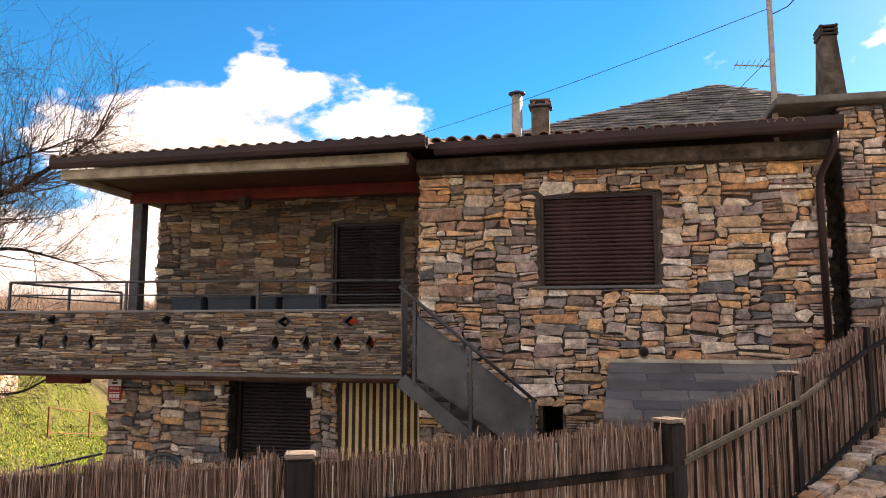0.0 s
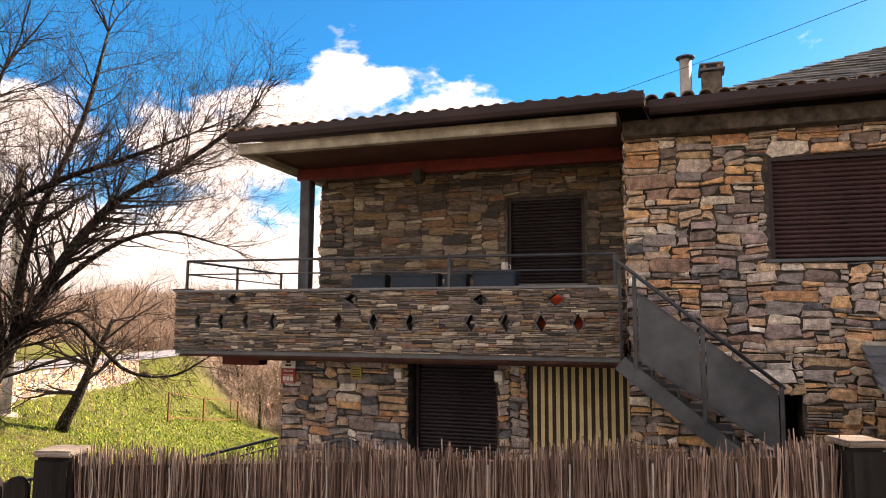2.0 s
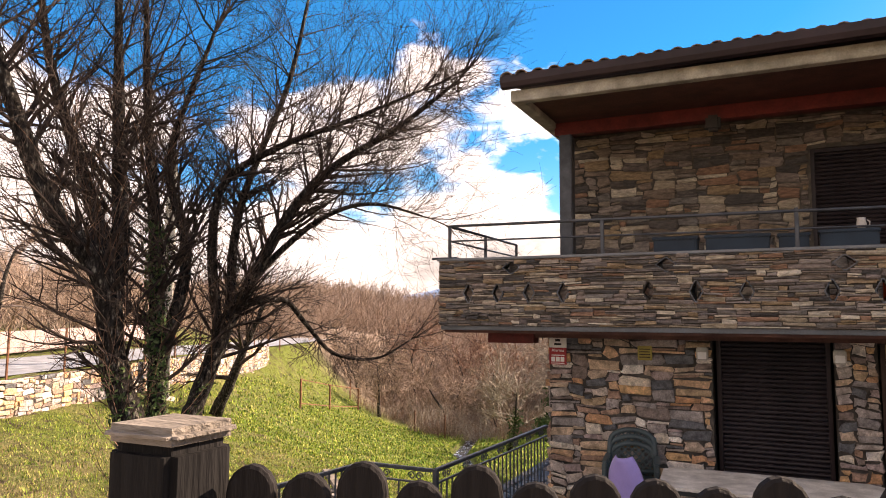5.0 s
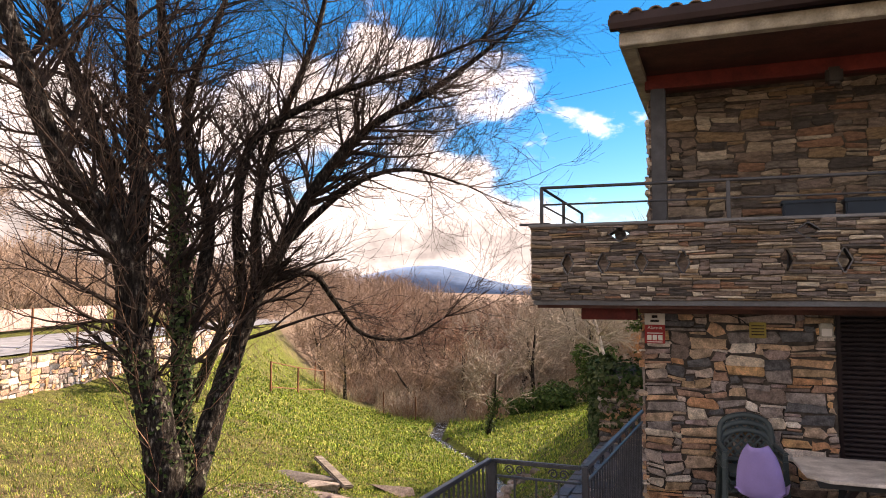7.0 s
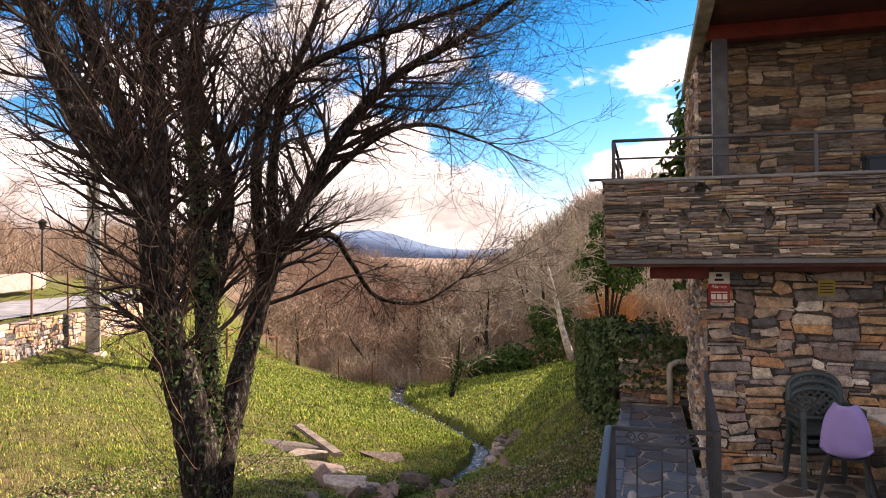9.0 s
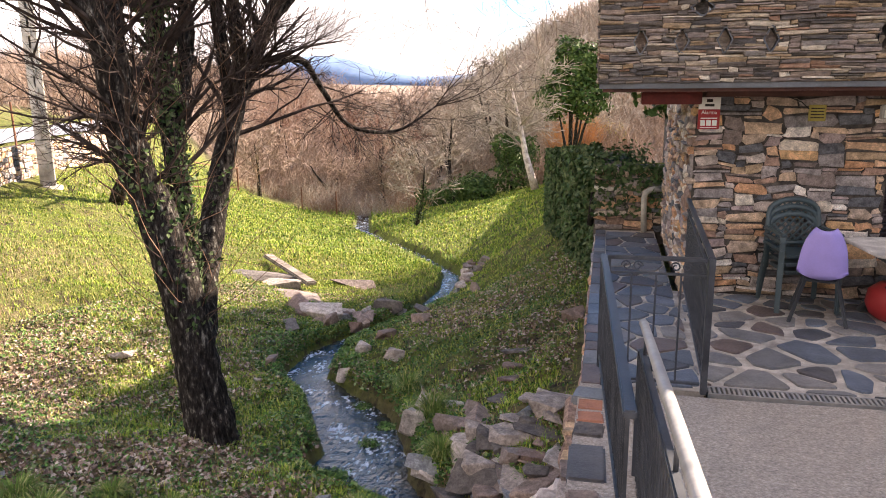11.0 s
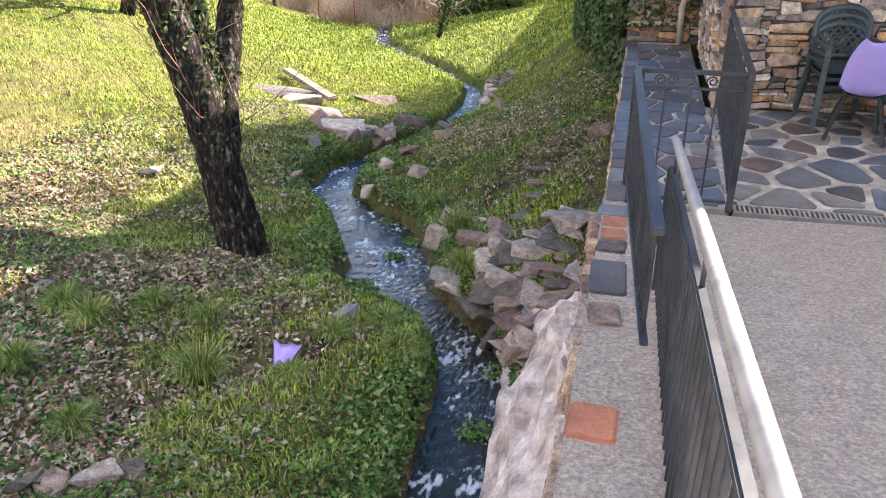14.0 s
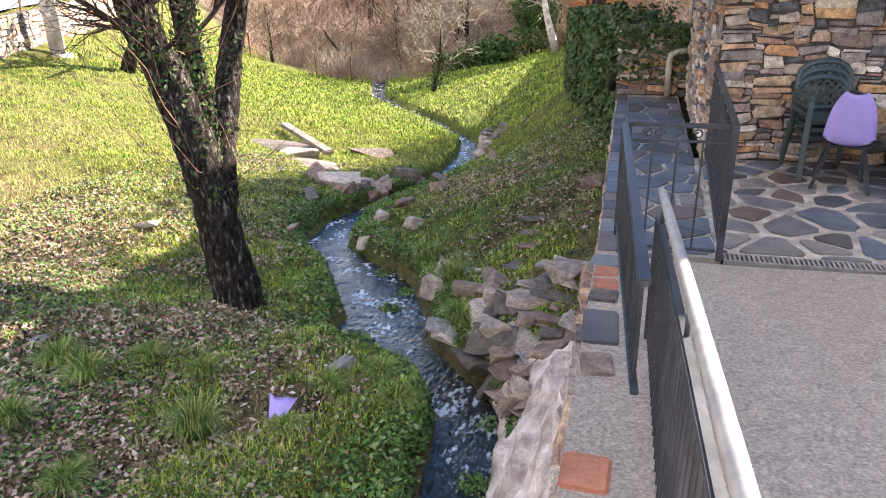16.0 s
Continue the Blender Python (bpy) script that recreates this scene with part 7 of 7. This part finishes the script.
ROCKS = [(-10.9, 13.5, 0.42, 0.3, 0.26), (-11.2, 12.4, 0.5, 0.25, 0.2), (-11.4, 11.65, 0.4, 0.35, 0.32), (-10.7, 11.1, 0.38, 0.25, 0.24), (-11.45, 10.9, 0.28, 0.2, 0.3), (-12.6, 10.8, 0.3, 0.2, 0.2), (-12.25, 9.7, 0.16, 0.12, 0.12), (-10.72, 7.95, 0.75, 0.42, 0.36), (-10.15, 6.75, 0.42, 0.22, 0.12), (-10.4, 16.4, 0.5, 0.3, 0.3), (-8.05, 11.4, 0.4, 0.35, 0.3),
         (-9.72, 9.25, 0.3, 0.3, 0.32), (-9.75, 8.75, 0.36, 0.4, 0.42), (-9.3, 9.0, 0.5, 0.18, 0.14), (-8.8, 7.95, 0.4, 0.36, 0.3), (-8.42, 7.45, 0.42, 0.3, 0.24), (-8.78, 7.4, 0.5, 0.42, 0.34), (-8.55, 7.05, 0.2, 0.2, 0.2), (-8.2, 6.6, 0.6, 0.42, 0.34), (-7.98, 6.85, 0.3, 0.3, 0.28), (-9.2, 8.25, 0.4, 0.3, 0.3), (-8.35, 6.5, 0.4, 0.4, 0.4), (-9.0, 7.6, 0.36, 0.3, 0.34), (-8.75, 6.95, 0.3, 0.28, 0.4), (-8.15, 7.1, 0.3, 0.24, 0.2), (-9.05, 8.6, 0.3, 0.24, 0.22),
         (-12.45, 14.9, 0.5, 0.35, 0.34), (-12.2, 15.6, 0.7, 0.4, 0.36), (-12.75, 14.2, 0.5, 0.3, 0.26), (-12.0, 15.9, 0.5, 0.3, 0.3), (-11.15, 14.6, 0.5, 0.3, 0.25), (-10.9, 18.2, 0.4, 0.3, 0.25), (-10.9, 20.2, 0.35, 0.3, 0.25), (-10.85, 19.4, 0.35, 0.3, 0.25), (-11.0, 21.2, 0.4, 0.3, 0.25),
         (-10.8, 4.05, 0.36, 0.26, 0.16), (-10.62, 4.15, 0.2, 0.2, 0.16), (-11.1, 3.95, 0.34, 0.24, 0.12), (-11.3, 3.9, 0.3, 0.22, 0.12), (-10.15, 5.1, 0.18, 0.12, 0.08), (-11.1, 6.75, 0.16, 0.12, 0.16), (-14.1, 9.3, 0.5, 0.3, 0.12), (-12.85, 5.95, 0.2, 0.14, 0.08)]
pile = random.Random(55)
for i in range(52):
    y = 6.25 + 2.1 * pile.random()
    x = pile.uniform(max(float(stream_x(y)) + 0.42, -9.3), -7.95)
    s = pile.uniform(0.13, 0.42)
    ROCKS.append((x, y, s * pile.uniform(1.3, 2.2), s * 1.1, s * pile.uniform(0.28, 0.6)))
for i in range(12):
    y = pile.uniform(13.6, 15.0)
    ROCKS.append((float(stream_x(y)) - pile.uniform(0.1, 0.9), y, pile.uniform(0.3, 0.75), pile.uniform(0.2, 0.45), pile.uniform(0.12, 0.36)))
for i in range(14):
    y = 17.5 + 0.35 * i
    ROCKS.append((float(stream_x(y)) + 0.55 + pile.uniform(-0.05, 0.1), y, pile.uniform(0.25, 0.45), 0.3, pile.uniform(0.2, 0.36)))
for i, (x, y, a, b2, c) in enumerate(ROCKS):
    rock(x, y, a, b2, c, (i * 53) % 180, 300 + i, tilt=((i * 37) % 41) - 20)
SLABS = [(-15.9, 17.0, 1.7, 0.8, 0.14, 25, 4), (-15.2, 16.7, 1.1, 0.5, 0.12, 5, -5), (-14.4, 15.5, 1.7, 0.7, 0.13, -12, 7), (-13.55, 14.4, 1.1, 0.55, 0.16, -20, 12), (-13.1, 14.1, 0.8, 0.5, 0.2, 15, 10), (-13.2, 12.9, 0.7, 0.2, 0.08, -55, 14), (-13.8, 17.7, 1.1, 0.4, 0.1, -10, 4)]
for i, (x, y, a, b2, c, t, tl) in enumerate(SLABS):
    rock(x, y, a * 1.3, b2 * 1.4, c * 2.0, t, 360 + i, "stone_slab", "flat grey stone slab lying in the grass", tl, 0.2)
log = base("old_beam", -15.6, 17.9, gz(-15.6, 17.9), "weathered split timber beam lying across the slabs", "log")
part("timber", beam((-16.75, 19.1, -3.42), (-14.3, 16.4, -3.38), 0.26, 0.10, 0.03), "deadwood", log)
for i, (x, y, a, b2, t) in enumerate(((-8.77, 10.5, 0.5, 0.3, 10), (-8.7, 9.9, 0.4, 0.28, 5), (-8.66, 9.4, 0.42, 0.3, -8), (-8.74, 8.9, 0.5, 0.36, 30), (-8.25, 8.6, 0.6, 0.26, 5), (-8.2, 7.75, 0.55, 0.3, -12), (-8.45, 8.1, 0.45, 0.26, 20))):
    rock(x, y, a, b2, 0.08, t, 390 + i, "stepping_stone", "flat slate stepping stone in the bank", 0, 0.3)
lv, lf = [], []
nyy, nuu = 40, 22
for j in range(nyy + 1):
    y = 2.2 + 4.6 * j / nyy
    xs, hw = float(stream_x(y)), float(np.interp(y, SY, SW))
    for i in range(nuu + 1):
        u = i / nuu
        x = xs + hw * 0.85 + (-7.80 - xs - hw * 0.85) * u
        top = float(np.interp(y, [2, 5.5, 6.8], [-1.62, -1.80, -2.22]))
        z = -3.15 + (top + 3.15) * min(1, u * 1.25) ** 0.75
        p = Vector((x, y, z))
        k = 0.16 * noise.noise(Vector((x * 1.6, y * 1.6, z * 3.4))) + 0.09 * noise.noise(Vector((x * 4, y * 4, z * 8))) + 0.03 * noise.noise(p * 15)
        k = round(k / 0.05) * 0.035 + k * 0.3
        lv.append((x - k * 0.5, y, z + k * 0.7))
    if j:
        lf += [((nuu + 1) * (j - 1) + i, (nuu + 1) * (j - 1) + i + 1, (nuu + 1) * j + i + 1, (nuu + 1) * j + i) for i in range(nuu)]
tagged(raw("rock_ledge", lv, lf, "palerock"), "pale pinkish bedrock ledge under the wall", "rock", kind="structure")
scrap = base("lilac_scrap", -10.31, 5.67, gz(-10.31, 5.67), "broken lilac plastic piece lying in the grass", "litter")
v, f = [], []
for j in range(5):
    for i in range(7):
        a = -1.1 + 2.2 * i / 6
        r = 0.07 + 0.009 * j
        v.append((-10.31 + r * math.sin(a) * (1 + 0.1 * j), 5.67 + 0.05 * j - r * math.cos(a) * 0.6, gz(-10.31, 5.67) + 0.02 + 0.03 * j + 0.012 * math.sin(i * 2)))
n = len(v)
v += [(a, b - 0.006, c - 0.006) for a, b, c in v]
for j in range(4):
    for i in range(6):
        a = j * 7 + i
        f += [(a, a + 1, a + 8, a + 7), (n + a + 7, n + a + 8, n + a + 1, n + a)]
rim = list(range(7)) + [13, 20, 27, 34] + [33, 32, 31, 30, 29, 28] + [21, 14, 7]
f += [(rim[k], rim[k - 1], n + rim[k - 1], n + rim[k]) for k in range(len(rim))]
raw("shard", v, f, "lilac", scrap, True)
# cress cushions in the water
for i, (x, y, r) in enumerate(((-10.45, 7.95, 0.2), (-10.86, 10.1, 0.16), (-10.36, 8.87, 0.16), (-10.3, 9.45, 0.18), (-8.55, 6.5, 0.2), (-11.2, 10.9, 0.12), (-8.6, 5.6, 0.2))):
    z = float(stream_z(y))
    rs = np.random.RandomState(500 + i)
    t = base("water_weed", x, y, z - 0.05, "cushion of green cress in the stream", "water plant", "water weeds")
    d = rs.normal(0, 1, (260, 3))
    d /= np.linalg.norm(d, axis=1)[:, None]
    d[:, 2] = np.abs(d[:, 2])
    v, f = leaves(600 + i, d * [r, r * 0.7, 0.07] * rs.uniform(0.5, 1, (260, 1)) + [x, y, z], d + [0, 0, 1], 0.022, 0.012)
    tagged(raw("leaves", v, f, "weed", t), kind="stuff")

# concrete pole, road wall posts, field gate and street lamp
pz = gz(-24.4, 20.0)
pole = base("concrete_pole", -24.4, 20.0, pz, "slotted concrete electricity pole on the slope", "pole")
for s in (-1, 1):
    part("flange", beam((-24.4 + s * 0.13, 20.0, pz - 0.1), (-24.4 + s * 0.08, 20.0, pz + 9), 0.06, 0.3, 0.01), "polegrey", pole)
for k in range(16):
    z = pz + 0.1 + k * 0.56
    w = 0.13 - 0.05 * (z - pz) / 9
    part("web", box(-24.4 - w, -24.4 + w, 19.92, 20.08, z - 0.1, z + 0.12), "polegrey", pole)
part("footing", box(-24.7, -24.1, 19.7, 20.3, pz - 0.2, pz + 0.06, 0.03), "polegrey", pole)
for k in range(12):
    y = 10.5 + k * 2.4
    x = float(wall_x(y)) - 0.25
    z = float(np.interp(y, [0, 22, 60, 150], [-0.6, -0.55, -1.0, -3]))
    rp = base("wire_fence_post", x, y, z, "thin rusty iron post of the wire fence", "post", "road fence posts")
    part("shaft", beam((x, y, z - 0.2), (x + 0.03 * math.sin(k), y, z + 1.35), 0.05, 0.05, 0.006), "rust", rp)
gate = base("field_gate", -29.5, 38.5, -4.4, "rusty iron field gate frame on the slope", "gate")
GA, GM, GB = Vector((-27.5, 32.4, gz(-27.5, 32.4))), Vector((-29.3, 37.8, gz(-29.3, 37.8))), Vector((-31.5, 44.6, gz(-31.5, 44.6)))
for g in (GA, GM, GB):
    part("gate_post", beam(g - Vector((0, 0, 0.2)), g + Vector((0, 0, 1.55)), 0.09, 0.09, 0.01), "rust", gate)
for a, b in ((GA, GM), (GM, GB)):
    for h in (1.5, 0.25):
        part("gate_rail", beam(a + Vector((0, 0, h)), b + Vector((0, 0, h)), 0.05, 0.05, 0.006), "rust", gate)
for i, (x, y) in enumerate(((-27.0, 44.6), (-24.0, 43.0), (-33.4, 46.5))):
    fp = base("rusty_stake", x, y, gz(x, y), "rusty iron stake at the lawn's edge", "post", "stakes")
    part("shaft", beam((x, y, gz(x, y) - 0.2), (x, y, gz(x, y) + 1.5), 0.07, 0.07, 0.008), "rust", fp)
lz = gz(-42.5, 36)
lampost = base("street_lamp", -42.5, 36, lz, "black lantern street lamp beside the road", "street lamp")
pipe("pole", [(-42.5, 36, lz - 0.2), (-42.5, 36, lz + 3.6)], 0.06, "ink", lampost)
v, f = [], []
sweep(v, f, [(-42.5, 36, lz + h) for h in (3.6, 3.65, 4.05, 4.1, 4.3)], [0.05, 0.14, 0.24, 0.3, 0.02], 8)
raw("lantern", v, f, "ink", lampost)
structure("wall_road_far", beam((-29.5, 12.0, -0.1), (-40.5, 34.0, 0.2), 0.4, 0.9, 0.03), "stone_rest", "low pale stone wall across the road")

# hills that close the view
def ridge(name, y0, x0, x1, height, mat, label, seed, depth=300):
    v, f = [], []
    n = 90
    for i in range(n + 1):
        x = x0 + (x1 - x0) * i / n
        t = i / n
        h = height(t) + 7 * noise.noise(Vector((t * 9, seed, 0))) + 3 * noise.noise(Vector((t * 31, seed, 3)))
        v += [(x, y0, -60), (x, y0, h * 0.45), (x, y0 + depth * 0.5, h), (x, y0 + depth, -60)]
        if i:
            a, b = 4 * (i - 1), 4 * i
            f += [(a + k, b + k, b + k + 1, a + k + 1) for k in range(3)]
    return tagged(raw(name, v, f, mat, None, True), label, "hills", kind="structure")


ridge("backdrop_mountains", 1700, -2200, 900, lambda t: 38 + 52 * math.exp(-((t - 0.475) / 0.05) ** 2) + 26 * math.exp(-((t - 0.40) / 0.06) ** 2) + 5 * math.sin(t * 33), "hill", "distant mountains at the valley's end, haze blue in the colour", 1.0)
ridge("backdrop_ridge", 750, -350, 900, lambda t: -10 + 66 * smooth(np.float64(t), 0.05, 0.5), "nearhill", "wooded ridge rising beside the valley", 5.0)


# stones, flags and bricks, piece by piece
BIG = [(5, 2), (7, 3), (4, 2), (9, 3), (6, 2), (7, 2), (11, 3), (5, 4), (8, 4), (3, 2), (5, 3), (10, 2), (7, 1), (4, 1), (6, 1), (9, 1), (12, 4)]
THIN = [(5, 1), (8, 1), (4, 1), (10, 2), (6, 1), (7, 2), (12, 1), (3, 2), (6, 2)]


def hole_rect(*rects):
    return lambda u, v: any(a < u < b and c < v < d for a, b, c, d in rects)


stone_face(wall_main, (-2.12, MAIN_Y, -0.6), (1, 0, 0), (0, -1, 0), 4.62, 4.08, 1, BIG, 0.042, 0.032, 0.006, 0.045, 0.016,
           blocked=hole_rect((1.44, 2.85, 2.65, 3.80), (1.44, 1.72, 0.0, 1.32)), keep=lambda r: (r[0] - 1.6) ** 2 + (r[2] - 2.4) ** 2, limit=300)
stone_face(wall_main, (-2.12, 10.1, 1.0), (0, -1, 0), (-1, 0, 0), 1.55, 2.6, 2, BIG, 0.042, 0.032, limit=0)
stone_face(wall_low, (-6.77, LOW_Y, PATIO), (1, 0, 0), (0, -1, 0), 1.84, 2.07, 3, BIG, 0.046, 0.034, 0.006, 0.03, limit=260)
stone_face(wall_low, (-4.93, LOW_Y, PATIO), (1, 0, 0), (0, -1, 0), 1.19, 0.50, 4, BIG, 0.046, 0.034, 0.006, 0.03, limit=60)
stone_face(wall_low, (-3.74, LOW_Y, PATIO), (1, 0, 0), (0, -1, 0), 0.38, 2.07, 5, [(3, 3), (4, 3), (5, 2), (8, 3)], 0.046, 0.034, 0.006, 0.03, limit=60)
stone_face(wall_side, (-6.77, 12.4, PATIO), (0, -1, 0), (-1, 0, 0), 3.28, 2.1, 6, BIG, 0.042, 0.03, 0.004, 0.05, 0.02, limit=200)
stone_face(wall_side, (-6.77, 12.4, 1.1), (0, -1, 0), (-1, 0, 0), 2.28, 2.45, 7, BIG, 0.042, 0.03, 0.004, 0.05, 0.02, limit=0)
# darker thin stone puts the shade under the roof into this wall's colour
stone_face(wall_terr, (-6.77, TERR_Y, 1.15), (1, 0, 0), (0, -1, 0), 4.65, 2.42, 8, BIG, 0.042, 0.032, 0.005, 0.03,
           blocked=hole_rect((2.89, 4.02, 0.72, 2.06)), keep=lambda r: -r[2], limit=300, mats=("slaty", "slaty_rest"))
stone_face(parapet, (PX0, PY, PZ0), (1, 0, 0), (0, -1, 0), PX1 - PX0, PZ1 - PZ0, 9, THIN, 0.03, 0.0215, 0.0028, 0.032, 0.007, limit=300,
           blocked=lambda u, v: in_hole(PX0 + u, PZ0 + v, 0.012), keep=lambda r: abs(r[0] - 1.6), mats=("slaty", "slaty_rest"))
stone_face(parapet, (PX1, PY + 0.15, PZ0), (0, -1, 0), (1, 0, 0), 0.15, PZ1 - PZ0, 10, THIN, 0.03, 0.022, 0.002, 0.02, 0.006, limit=0, mats=("slaty", "slaty_rest"))
stone_face(side, (PX0, 10.6, PZ0), (0, -1, 0), (-1, 0, 0), 2.5, PZ1 - PZ0, 12, THIN, 0.03, 0.022, 0.002, 0.02, 0.006, limit=0, mats=("slaty", "slaty_rest"))
stone_face(nwall, (2.95, 9.4, 0.2), (1, 0, 0), (0, -1, 0), 0.5, 4.1, 13, BIG, 0.05, 0.036, limit=0)
for i, (y0, y1) in enumerate(((3, 13), (13, 22), (22, 34))):
    a, b = Vector((float(wall_x(y0)), y0, 0)), Vector((float(wall_x(y1)), y1, 0))
    d = (b - a).normalized()
    rwall = structure("wall_road_%d" % (i + 1), beam((a.x - 0.2, a.y, -1.25), (b.x - 0.2, b.y, -1.25), 0.4, 1.45, 0.02), "mortar", "sunlit dry stone wall below the road")
    stone_face(rwall, (b.x, b.y, -1.97), -d, (d.y, -d.x, 0), (b - a).length, 1.48, 20 + i, [(4, 2), (6, 3), (5, 2), (3, 2), (8, 3)], 0.07, 0.06, 0.012, 0.05, limit=200 if i == 1 else 0)
d = (Vector((2.65, 6.75, 0)) - Vector((0.95, 4.25, 0))).normalized()
rng = random.Random(77)
for i in range(16):
    t = i / 15
    c = Vector((0.95, 4.25, 0.45)).lerp(Vector((2.65, 6.75, 0.80)), t)
    for s in (-0.12, 0.1):
        rb = box(-0.1, 0.1, -0.09, 0.09, -0.04, 0.04, 0.02)
        for q in rb.verts:
            q.co += Vector((rng.gauss(0, 0.008), rng.gauss(0, 0.008), rng.gauss(0, 0.005)))
        rb.transform(pose(c.x + d.y * s, c.y - d.x * s, c.z + rng.uniform(0, 0.02), rng.gauss(0, 3), rng.gauss(0, 3), math.degrees(math.atan2(d.y, d.x)) + rng.gauss(0, 8)))
        part("cap_stone", rb, "stone", kerb)


# irregular slate flags: cells round scattered seeds
def cell_polygons(seeds, x0, x1, y0, y1):
    out = []
    for i, (sx, sy) in enumerate(seeds):
        poly = [(x0, y0), (x1, y0), (x1, y1), (x0, y1)]
        for j, (tx, ty) in enumerate(seeds):
            if i == j or (tx - sx) ** 2 + (ty - sy) ** 2 > 1.7:
                continue
            mx, my, nx2, ny2 = (sx + tx) / 2, (sy + ty) / 2, tx - sx, ty - sy
            nxt = []
            for k in range(len(poly)):
                p, q = poly[k], poly[(k + 1) % len(poly)]
                dp, dq = (p[0] - mx) * nx2 + (p[1] - my) * ny2, (q[0] - mx) * nx2 + (q[1] - my) * ny2
                if dp <= 0:
                    nxt.append(p)
                if dp * dq < 0:
                    t = dp / (dp - dq)
                    nxt.append((p[0] + (q[0] - p[0]) * t, p[1] + (q[1] - p[1]) * t))
            poly = nxt
            if len(poly) < 3:
                break
        if len(poly) >= 3:
            out.append(poly)
    return out


def flags(parent, x0, x1, y0, y1, step, stretch, seed, joint, z):
    rg = random.Random(seed)
    seeds = []
    ny2 = int((y1 - y0) / step)
    nx2 = int((x1 - x0) / (step * stretch))
    for j in range(-1, ny2 + 1):
        for i in range(-1, nx2 + 1):
            if rg.random() < 0.1:
                continue
            seeds.append((x0 + (i + 0.5 + 0.5 * (j % 2) + rg.uniform(-0.46, 0.46)) * (x1 - x0) / nx2, y0 + (j + 0.5 + rg.uniform(-0.46, 0.46)) * (y1 - y0) / ny2))
    for poly in cell_polygons(seeds, x0, x1, y0, y1):
        cx, cy = sum(p[0] for p in poly) / len(poly), sum(p[1] for p in poly) / len(poly)
        size = max(math.hypot(p[0] - cx, p[1] - cy) for p in poly)
        if size < 0.07:
            continue
        # cut the corners and draw the edge in
        ring = []
        for k in range(len(poly)):
            p, q = Vector(poly[k]), Vector(poly[(k + 1) % len(poly)])
            if (q - p).length < 0.05:
                ring.append((p + q) / 2)
                continue
            ring += [p.lerp(q, 0.13 + rg.uniform(-0.06, 0.06)), p.lerp(q, 0.87 + rg.uniform(-0.06, 0.06))]
        c = Vector((cx, cy))
        f = max(0.4, 1 - joint / size)
        ring = [c + (p - c) * f * rg.uniform(0.96, 1.03) for p in ring]
        n = len(ring)
        if n < 3:
            continue
        h = rg.uniform(0.002, 0.007)
        v = [(p.x, p.y, z - 0.02) for p in ring] + [(p.x, p.y, z + h - 0.003) for p in ring] + [tuple((c + (p - c) * 0.965).to_3d() + Vector((0, 0, z + h))) for p in ring]
        fc = [tuple(range(2 * n, 3 * n))]
        for r in (0, n):
            fc += [(r + k, r + (k + 1) % n, r + n + (k + 1) % n, r + n + k) for k in range(n)]
        raw("flagstone", v, fc, "flag", parent)


patio = bpy.data.objects["floor_patio"]
flags(patio, -6.88, -3.2, 6.46, 9.10, 0.25, 1.45, 91, 0.072, PATIO)
flags(bpy.data.objects["floor_path"], -7.64, -6.9, 6.4, 12.4, 0.34, 0.95, 92, 0.034, PATIO)
stream_wall = bpy.data.objects["wall_stream"]
rng = random.Random(93)
y = 6.3
while y < 12.4:
    l = rng.uniform(0.2, 0.42)
    cb = box(-7.78, -7.63, y + 0.006, y + l - 0.006, PATIO - 0.03, PATIO + rng.uniform(0.008, 0.02), 0.008)
    part("coping_stone", cb, "flag", stream_wall)
    y += l
stone_face(stream_wall, (-7.75, 12.6, -3.4), (0, -1, 0), (-1, 0, 0), 6.2, 2.2, 94, BIG, 0.05, 0.036, 0.006, 0.05, 0.02, limit=0)
stone_face(wall_ramp, (-7.82, 6.36, -2.6), (0, -1, 0), (-1, 0, 0), 3.4, 1.35, 95, BIG, 0.05, 0.036, 0.006, 0.05, 0.02, limit=0)
# bricks and slates set in the wall top beside the ramp
for i, (y, l, w, m) in enumerate(((6.05, 0.28, 0.24, "flag"), (5.78, 0.22, 0.18, "brick"), (5.52, 0.2, 0.17, "brick"), (5.28, 0.24, 0.18, "rock"), (4.75, 0.5, 0.2, "flag"), (4.25, 0.26, 0.16, "rock"), (3.3, 0.24, 0.18, "brick"), (2.6, 0.3, 0.2, "brick"))):
    z = float(np.interp(y, [1.4, 6.3], [-0.50, PATIO]))
    bb = box(-w / 2, w / 2, -l / 2, l / 2, -0.05, 0.014, 0.012)
    bb.transform(pose(-7.70, y, z, -7.4, 0, (i * 31) % 13 - 6))
    part("brick" if m == "brick" else "set_stone", bb, m, wall_ramp)
stone_face(wall_end, (-7.82, 12.6, -1.14), (1, 0, 0), (0, -1, 0), 1.05, 0.98, 96, BIG, 0.05, 0.036, 0.006, 0.05, 0.02, limit=0)
rs = np.random.RandomState(19)
n = 700
cc = np.stack([-7.85 + 1.2 * rs.rand(n), 12.55 - 0.05 * rs.rand(n), -0.15 - 0.75 * rs.rand(n) ** 2.2], 1)
v, f = leaves(20, cc, np.tile([0, -1.0, 0.3], (n, 1)), 0.04, 0.03)
tagged(raw("ivy_leaves", v, f, "ivy", wall_end), kind="stuff")
